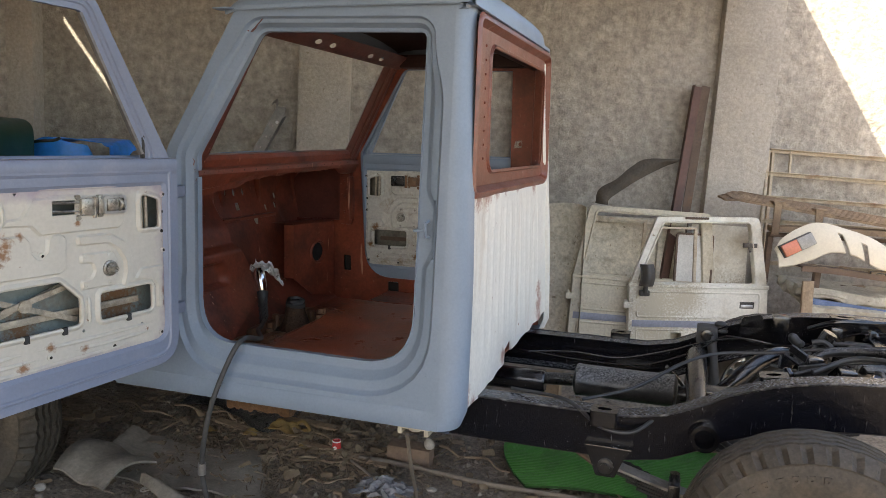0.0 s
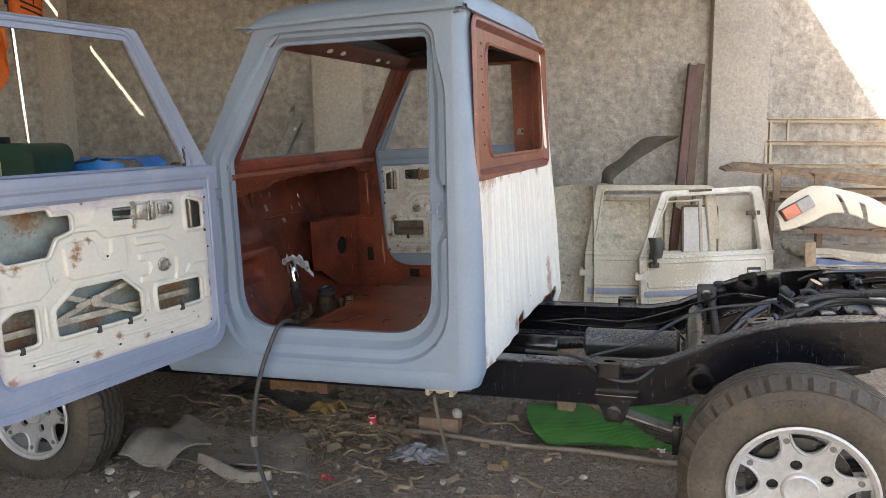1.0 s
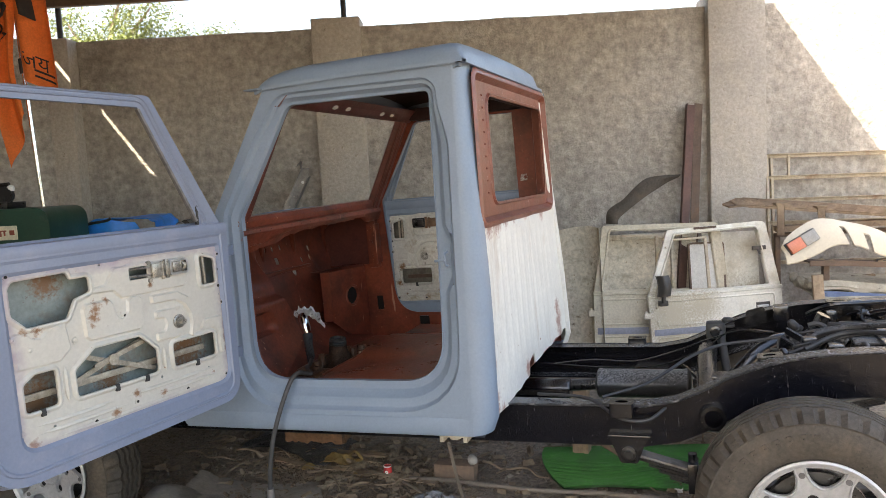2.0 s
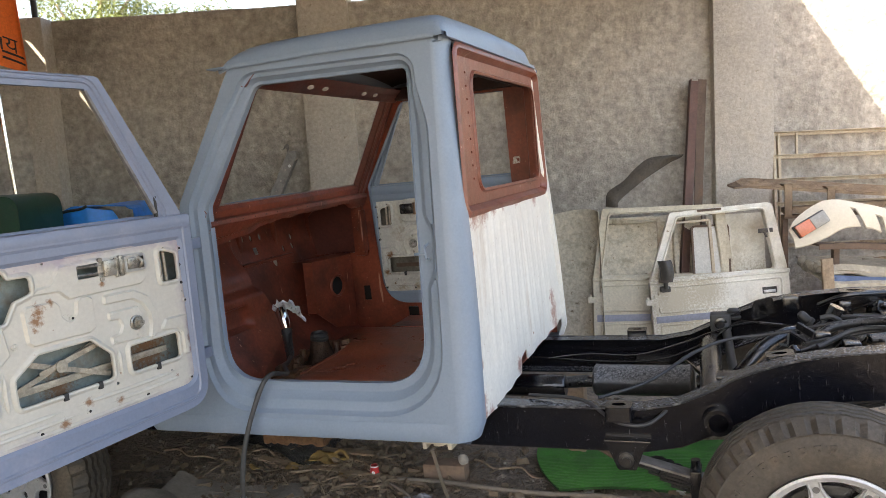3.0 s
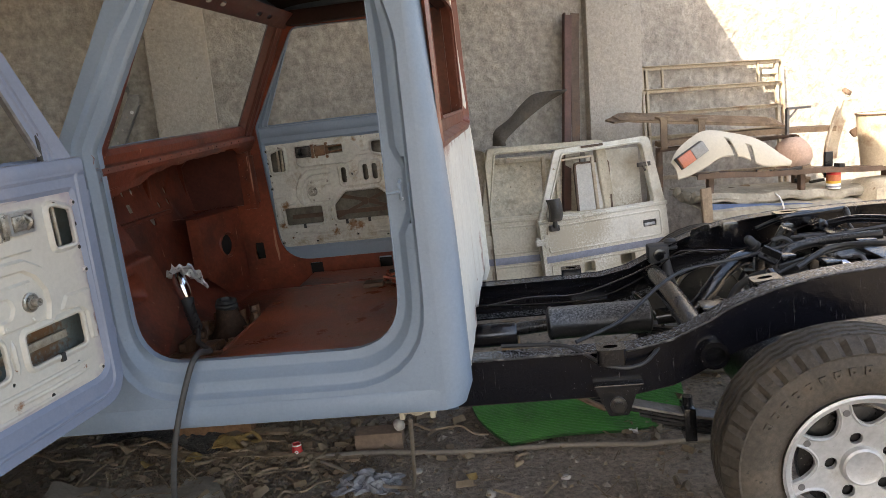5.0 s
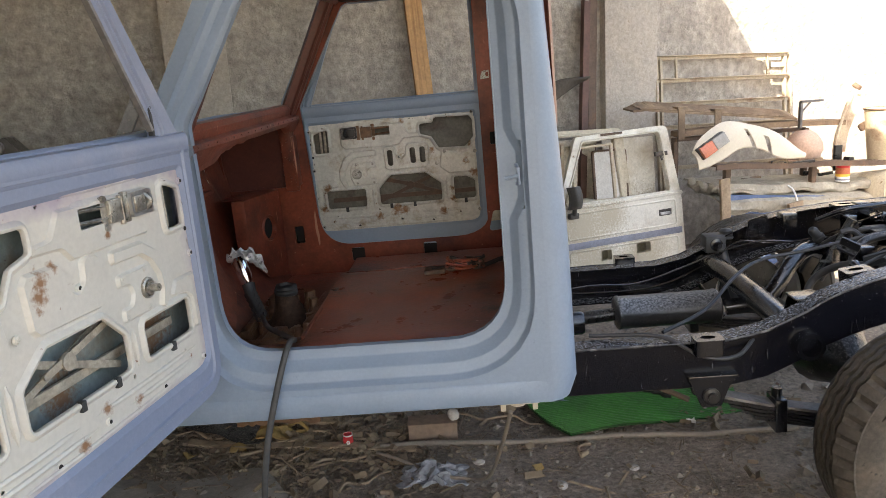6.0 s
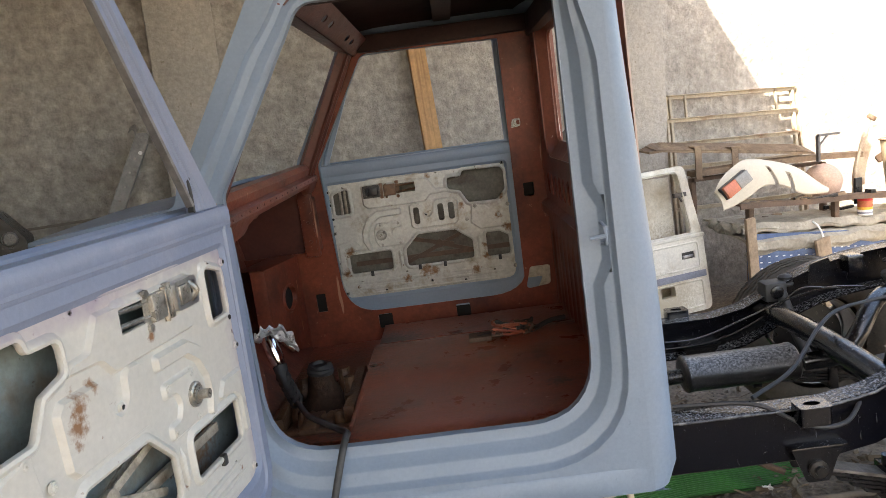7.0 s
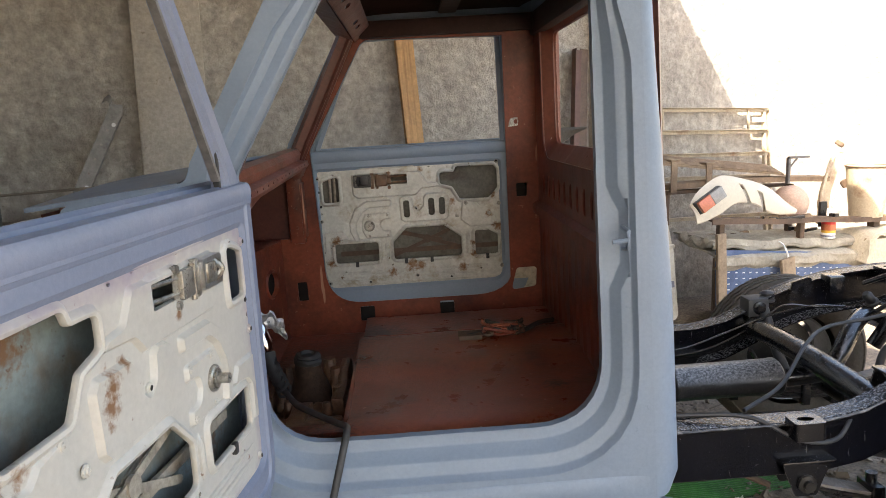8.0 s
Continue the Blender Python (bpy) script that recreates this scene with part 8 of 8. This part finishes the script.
for k in range(34):
    bm = bmesh.new()
    x, y = rng_c.uniform(0.98, 1.75), rng_c.uniform(0.40, 1.12)
    z = rail_top(x) - 0.02 - 0.06 * rng_c.random()
    if k % 3 == 0:
        r, h = rng_c.uniform(0.009, 0.019), rng_c.uniform(0.03, 0.07)
        lathe(bm, [(0, 0), (r * 1.25, 0), (r * 1.25, h * 0.2), (r, h * 0.25), (r, h * 0.8), (r * 0.6, h), (0, h)], 12, pose(x, y, z, rng_c.uniform(-60, 60), rng_c.uniform(-60, 60), 0))
    elif k % 3 == 1:
        w, d, h = rng_c.uniform(0.04, 0.10), rng_c.uniform(0.02, 0.05), rng_c.uniform(0.006, 0.012)
        plate(bm, rect(-w / 2, -d / 2, w / 2, d / 2, 0.008, 3), [ring(w * 0.2, 0, d * 0.22, 10)], h, lambda a, b, q: (a, b, q))
        plate(bm, rect(-w / 2, 0.0, w / 2, d, 0.004, 2), [], h, lambda a, b, q: (a, -d / 2 + q, b))
        bmesh.ops.transform(bm, matrix=pose(x, y, z, rng_c.uniform(-25, 25), rng_c.uniform(-25, 25), rng_c.uniform(0, 180)), verts=bm.verts)
    else:
        a = rng_c.uniform(0, 6.28)
        q = [(x + 0.06 * t * math.cos(a), y + 0.06 * t * math.sin(a), z + 0.03 * math.sin(2 * t)) for t in (-1, -0.3, 0.5, 1.2)]
        tube(bm, spline(q, 5), rng_c.uniform(0.006, 0.011), 8)
    part(("valve_body", "clamp_plate", "short_hose")[k % 3], bm, ("black", "black_dull", "black", "rubber_dark", "dull_grey")[k % 5], truck)
# clutter of brackets and a pale plate on the rear crossmember
for lo, hi, mt in (((1.06, 0.62, 0.13), (1.11, 0.68, 0.20), "black"), ((1.18, 0.97, 0.17), (1.22, 1.03, 0.235), "black"), ((1.22, 0.55, 0.185), (1.46, 0.95, 0.200), "black_dull"), ((1.10, 0.79, 0.10), (1.15, 0.85, 0.18), "black"), ((1.28, 1.10, 0.20), (1.33, 1.16, 0.255), "black"), ((0.99, 1.10, 0.17), (1.05, 1.17, 0.235), "black"), ((1.12, 0.40, 0.18), (1.17, 0.47, 0.225), "black"), ((1.30, 0.60, 0.20), (1.36, 0.64, 0.235), "black")):
    bm = bmesh.new()
    box(bm, lo, hi, 0.008)
    part("chassis_bracket", bm, mt, truck)
bm = bmesh.new()
tube(bm, [(1.04, 0.90, 0.02), (1.12, 0.88, 0.16), (1.16, 0.87, 0.24)], 0.026, 12)
part("shock_absorber", bm, "black", truck)


# ---- on the ground ----
def on_ground(x, y, dz=0.0):
    return Vector((x, y, ground_z(x, y) + dz))


def folded_mat():
    t = thing("rubber_mat", "old grey rubber floor mat lying crumpled on dirt", "mat")
    bm = bmesh.new()
    a, b, c, d = Vector((-2.47, 2.67)), Vector((-2.36, 2.30)), Vector((-1.55, 2.39)), Vector((-1.86, 2.79))

    def f(u, v):
        p = a.lerp(d, u).lerp(b.lerp(c, u), v)
        q = Vector((p.x, p.y, 0)) * 5
        lift = 0.014 * math.sin(u * 8 + v * 3) * v + 0.014 * noise.noise(q) + 0.05 * (1 - smooth01(u, 0.0, 0.16)) * (1 - v)
        lift += 0.045 * math.exp(-((u - 0.42) / 0.05) ** 2) * smooth01(v, 0.55, 1.0)
        return Vector((p.x, p.y + 0.02 * math.sin(u * 9), ground_z(p.x, p.y) + 0.016 + max(-0.008, lift)))
    slab(bm, f, 56, 24, (0, 0, -0.009))
    # the rolled-over end and the upturned front strip
    slab(bm, lambda u, v: (-2.44 + 0.30 * v - 0.02 * math.sin(3 * u), 2.20 + 0.30 * u - 0.04 * v, -0.035 + 0.090 * math.sin(math.pi * (0.12 + 0.80 * u)) * (1 - 0.35 * v) + 0.010 * math.sin(9 * v)), 18, 22, (0, 0, -0.009))
    slab(bm, lambda u, v: (-2.10 + 0.42 * u, 2.335 - 0.06 * u - 0.075 * v * math.sin(math.pi * (0.1 + 0.85 * u)), -0.030 + 0.030 * math.sin(math.pi * v) + 0.012 * math.sin(7 * u)), 22, 8, (0, 0, -0.009))
    part("mat_sheet", bm, "mat_grey", t)


def green_mat():
    t = thing("green_mat", "bright green ribbed plastic mat lying on the dirt", "mat")
    a, b, c, d = Vector((-0.86, 3.38)), Vector((-0.66, 2.95)), Vector((0.06, 3.14)), Vector((0.10, 3.68))
    def pos(u, v):
        p = (a.lerp(d, u)).lerp(b.lerp(c, u), v)
        bulge = 0.05 * math.sin(math.pi * v)
        return Vector((p.x - bulge * (1 - u), p.y, -0.02 + 0.028 + 0.012 * math.sin(u * 6) * v + 0.010 * math.sin(v * 5)))
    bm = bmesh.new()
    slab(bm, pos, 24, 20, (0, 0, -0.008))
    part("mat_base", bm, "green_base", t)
    for k in range(36):
        bm = bmesh.new()
        v = 0.01 + 0.98 * k / 35
        tube(bm, [pos(i / 16, v) + Vector((0, 0, 0.004)) for i in range(17)], 0.0042, 5)
        part("rib", bm, "green", t)
    for u, v in ((0.40, 0.25), (0.62, 0.55), (0.58, 0.50), (0.66, 0.62)):
        bm = bmesh.new()
        tube(bm, [pos(u, v) + Vector((0.03 * math.cos(k), 0.02 * math.sin(k), 0.014)) for k in range(6)], 0.008, 6)
        single("dark_clod", bm, "dark", None, "small black oily clod on a green mat", "clod", "clods")


def paper_cup():
    t = thing("paper_cup", "red paper cup upside down on the dirt", "paper cup", Matrix.Translation(on_ground(-1.558, 2.965, 0.0)) @ Matrix.Diagonal((0.75, 0.75, 0.75, 1)))
    bm = bmesh.new()
    lathe(bm, [(0, 0.07), (0.022, 0.07), (0.024, 0.075), (0.025, 0.07), (0.031, 0.004), (0.033, 0.0), (0.030, 0.0)], 22)
    part("cup", bm, "red", t)
    bm = bmesh.new()
    lathe(bm, [(0.0222, 0.0715), (0.0262, 0.0745), (0.0262, 0.066)], 22)
    part("rim", bm, "white", t)
    bm = bmesh.new()
    lathe(bm, [(0.004, 0), (0.011, 0), (0.011, 0.002), (0.004, 0.002)], 14, pose(0.006, -0.0302, 0.036, 86, 0, 12))
    part("printed_ring", bm, "white", t)


def ground_bits():
    bm = bmesh.new()
    box(bm, (-0.10, -0.045, 0), (0.10, 0.045, 0.085), 0.006)
    single("brick", bm, "brick", Matrix.Translation(on_ground(-1.215, 3.03, -0.005)) @ pose(0, 0, 0, 0, 0, 6), "dusty brown brick lying on the dirt", "brick")
    bm = bmesh.new()
    bmesh.ops.create_icosphere(bm, subdivisions=2, radius=0.026)
    for v in bm.verts:
        v.co *= 1 + 0.3 * noise.noise(v.co * 30)
    single("pale_stone", bm, "stone", Matrix.Translation(on_ground(-1.13, 3.03, 0.098)), "pale stone resting on a brick", "stone")
    bm = bmesh.new()
    pts = [on_ground(-1.42 + 1.62 * i / 14, 2.925 + 0.012 * math.sin(i), 0.022) for i in range(15)]
    tube(bm, pts, 0.0115, 10)
    single("conduit_pipe", bm, "conduit", None, "long grey plastic conduit lying on the dirt", "pipe")
    bm = bmesh.new()
    slab(bm, lambda u, v: on_ground(-2.25 + 0.98 * u, 2.99 - 0.10 * u + 0.045 * v, 0.022), 14, 2, (0, 0, -0.012))
    single("wood_lath", bm, "old_wood", None, "thin weathered wooden lath on the dirt", "lath", "laths")
    bm = bmesh.new()
    slab(bm, lambda u, v: on_ground(-2.12 + 0.48 * u, 3.16 - 0.03 * u + 0.05 * v, 0.03), 8, 2, (0, 0, -0.012))
    single("wood_lath", bm, "old_wood", None, "thin weathered wooden lath on the dirt", "lath", "laths")
    bm = bmesh.new()
    slab(bm, lambda u, v: Vector((-1.99 + 0.17 * u + 0.02 * noise.noise(Vector((u * 4, v * 4, 2))), 3.02 + 0.10 * v, on_ground(-1.9, 3.06).z + 0.015 + 0.085 * math.sin(math.pi * u) * (0.6 + 0.5 * noise.noise(Vector((u * 3, v * 3, 5)))) * math.sin(math.pi * (0.15 + 0.7 * v)))), 18, 14, (0, 0, -0.006))
    tube(bm, spline([(-1.83, 3.06, 0.0), (-1.78, 3.04, 0.03), (-1.75, 3.05, -0.01), (-1.80, 3.07, -0.03)], 5), 0.008, 6)
    single("net_rag", bm, "rag", None, "ochre net rag crumpled on the dirt", "rag", smooth=False)
    bm = bmesh.new()
    slab(bm, lambda u, v: Vector((-1.30 + 0.24 * u + 0.03 * noise.noise(Vector((u * 6, v * 6, 2))), 2.60 + 0.15 * v + 0.03 * noise.noise(Vector((u * 6, v * 6, 9))), -0.03 + 0.012 + 0.06 * abs(noise.noise(Vector((u * 5, v * 5, 5)))) * math.sin(math.pi * u))), 22, 16, (0, 0, -0.002))
    single("plastic_bag", bm, "plastic_bag", None, "crumpled clear plastic bag on the dirt", "plastic bag", smooth=False)
    bm = bmesh.new()
    slab(bm, lambda u, v: on_ground(-1.50 + 0.04 * u, 2.375 + 0.03 * v, 0.012 + 0.014 * math.sin(u * 3 + v * 4)), 5, 5, (0, 0, -0.006))
    single("red_wrapper", bm, "red", None, "small red wrapper on the dirt", "wrapper", smooth=False)
    bm = bmesh.new()
    slab(bm, lambda u, v: on_ground(-0.19 + 0.035 * u, 3.04 + 0.03 * v, 0.014 + 0.012 * math.sin(u * 3 + v * 4)), 4, 4, (0, 0, -0.004))
    single("paper_scrap", bm, "white", None, "small white paper scrap on the dirt", "paper", smooth=False)
    bm = bmesh.new()
    tube(bm, spline([TRUCK @ Vector((-0.17, 0.06, -0.05)), Vector((-0.92, 2.30, 0.30)), Vector((-0.97, 2.50, 0.08)), Vector((-1.03, 2.62, 0.0)), Vector((-1.15, 2.66, -0.01)), Vector((-1.32, 2.78, -0.01)), Vector((-1.42, 2.85, -0.015))], 6), 0.0065, 8)
    single("loose_hose", bm, "conduit", None, "thin grey hose hanging from the cab mount", "hose")
    bm = bmesh.new()
    box(bm, (-0.04, -0.04, -0.05), (0.04, 0.04, 0.38), 0.006)
    single("timber_prop", bm, "old_wood", Matrix.Translation((-0.66, 3.35, 0.0)), "short timber prop under the chassis", "prop")
    # stones, sticks and torn scraps
    rng = random.Random(77)
    for x, y, r in ((-2.41, 2.11, 0.022), (-2.16, 1.99, 0.018), (-2.05, 2.30, 0.020), (-1.62, 2.20, 0.016), (-1.35, 2.42, 0.014), (-1.0, 2.52, 0.017), (-0.72, 2.62, 0.020), (-2.62, 2.30, 0.018), (-0.45, 2.72, 0.016), (-1.75, 2.05, 0.013), (-0.55, 3.02, 0.024), (-1.02, 2.80, 0.018)):
        bm = bmesh.new()
        bmesh.ops.create_icosphere(bm, subdivisions=2, radius=r)
        for v in bm.verts:
            v.co = Vector((v.co.x * 1.3, v.co.y, v.co.z * 0.6)) * (1 + 0.5 * noise.noise(v.co * 45 + Vector((x * 9, y * 9, 0))))
        single("stone", bm, "stone", Matrix.Translation(on_ground(x, y, r * 0.3)) @ pose(0, 0, 0, 0, 0, rng.uniform(0, 180)), "pale stone lying on the dirt", "stone", "stones on the dirt")
    for x, y, ang, ln, r in ((-2.62, 2.94, -8, 0.42, 0.007), (-1.86, 2.98, 28, 0.30, 0.008), (-1.62, 3.02, -35, 0.26, 0.006), (-1.75, 2.86, 64, 0.22, 0.006), (-1.52, 2.84, 12, 0.34, 0.007), (-2.10, 3.04, -20, 0.36, 0.008), (-1.34, 3.06, 70, 0.24, 0.007), (-1.30, 2.52, -52, 0.20, 0.009), (-1.12, 2.44, 80, 0.16, 0.010), (-0.62, 2.86, 74, 0.14, 0.010), (-1.95, 2.84, -62, 0.20, 0.005), (-2.30, 3.10, 15, 0.5, 0.006), (-0.95, 3.14, -15, 0.4, 0.007), (-1.44, 2.68, 35, 0.22, 0.006)):
        bm = bmesh.new()
        k = radians(ang)
        c, e = math.cos(k), math.sin(k)
        path = [on_ground(x + c * ln * (i / 6 - 0.5) - e * 0.02 * math.sin(i * 1.7 + x * 5), y + e * ln * (i / 6 - 0.5) + c * 0.02 * math.sin(i * 1.7 + x * 5), 0.010 + r + 0.008 * math.sin(i * 2.1)) for i in range(7)]
        tube(bm, spline(path, 3), [r * (1 - 0.5 * i / 18) for i in range(19)], 7)
        single("stick", bm, "old_wood", None, "dry crooked stick lying on the dirt", "stick", "sticks on the dirt")
    for x, y, w in ((-2.02, 2.96, 0.07), (-1.82, 3.06, 0.05), (-1.70, 2.93, 0.06), (-2.20, 2.90, 0.05), (-1.45, 3.00, 0.05), (-1.92, 3.14, 0.08), (-1.56, 3.12, 0.06), (-2.35, 3.02, 0.06), (-1.28, 2.66, 0.06), (-0.80, 2.74, 0.04)):
        bm = bmesh.new()
        tw = rng.uniform(0, 6.28)
        slab(bm, lambda u, v: on_ground(x + w * (u - 0.5) * math.cos(tw) - 0.5 * w * (v - 0.5) * math.sin(tw), y + w * (u - 0.5) * math.sin(tw) + 0.5 * w * (v - 0.5) * math.cos(tw), 0.020 + 0.022 * math.sin(3 * u + tw) * v), 6, 4, (0, 0, -0.004))
        single("bark_scrap", bm, rng.choice(["old_wood", "rag", "litter"]), None, "curled dry bark scrap on the dirt", "bark", "bark scraps")
    bm = bmesh.new()
    slab(bm, lambda u, v: on_ground(-2.55 + 0.62 * u, 3.05 + 0.34 * v + 0.06 * math.sin(5 * u), 0.022 + 0.018 * noise.noise(Vector((u * 5, v * 4, 2))) + 0.02 * math.sin(3 * u)), 24, 14, (0, 0, -0.006))
    single("torn_sheet", bm, "black_dull", None, "torn dark sheet under the cab", "sheet")
    # twigs, leaves and chips, gravel
    rng = random.Random(21)
    verts, faces = [], []
    for k in range(3600):
        if k % 2:
            x, y = rng.gauss(-1.75, 0.35), rng.gauss(2.98, 0.22)
        else:
            x, y = rng.uniform(-3.2, 0.3), rng.uniform(1.9, 4.2)
        o = on_ground(x, y, 0.006 + rng.uniform(0, 0.012))
        L, w = (rng.uniform(0.02, 0.10), rng.uniform(0.0012, 0.003)) if rng.random() < 0.4 else (rng.uniform(0.008, 0.026), rng.uniform(0.003, 0.009))
        if k % 17 == 0:
            L, w = rng.uniform(0.09, 0.24), rng.uniform(0.003, 0.006)
        elif k % 11 == 0:
            L, w = rng.uniform(0.03, 0.07), rng.uniform(0.008, 0.018)
        a = rng.uniform(0, 6.28)
        d = Vector((math.cos(a), math.sin(a), rng.uniform(-0.15, 0.25))) * L / 2
        s = Vector((-math.sin(a), math.cos(a), rng.uniform(-0.3, 0.3))) * w
        i = len(verts)
        up = Vector((0, 0, w))
        verts += [o - d - s, o + d - s, o + d + s, o - d + s, o - d * 0.9 + up, o + d * 0.9 + up]
        faces += [(i, i + 1, i + 5, i + 4), (i + 1, i + 2, i + 5), (i + 2, i + 3, i + 4, i + 5), (i + 3, i, i + 4)]
    me = bpy.data.meshes.new("litter")
    me.from_pydata([tuple(v) for v in verts], [], faces)
    me.materials.append(M["litter"])
    tagged(new("litter", me), "dry twigs, leaves and wood chips scattered on dirt", "litter", kind="stuff")
    verts, faces = [], []
    octa = [(1, 0, 0), (0, 1, 0), (-1, 0, 0), (0, -1, 0), (0, 0, 1), (0, 0, -0.6)]
    tri = [(0, 1, 4), (1, 2, 4), (2, 3, 4), (3, 0, 4), (1, 0, 5), (2, 1, 5), (3, 2, 5), (0, 3, 5)]
    for k in range(7000):
        x, y = rng.uniform(-3.4, 0.6), rng.uniform(1.2, 4.4)
        r = 0.003 + 0.016 * rng.random() ** 4 + (0.014 if rng.random() < 0.015 else 0)
        o = on_ground(x, y, r * 0.3)
        i = len(verts)
        rz = Euler((rng.uniform(-0.5, 0.5), rng.uniform(-0.5, 0.5), rng.uniform(0, 6.28))).to_matrix()
        verts += [o + rz @ Vector((v[0] * rng.uniform(0.7, 1.3), v[1] * rng.uniform(0.6, 1.2), v[2] * 0.7)) * r for v in octa]
        faces += [tuple(i + j for j in q) for q in tri]
    me = bpy.data.meshes.new("gravel")
    me.from_pydata([tuple(v) for v in verts], [], faces)
    me.materials.append(M["gravel"])
    tagged(new("gravel", me), "loose grey-brown gravel scattered on dirt", "gravel", kind="stuff")


folded_mat()
green_mat()
paper_cup()
ground_bits()
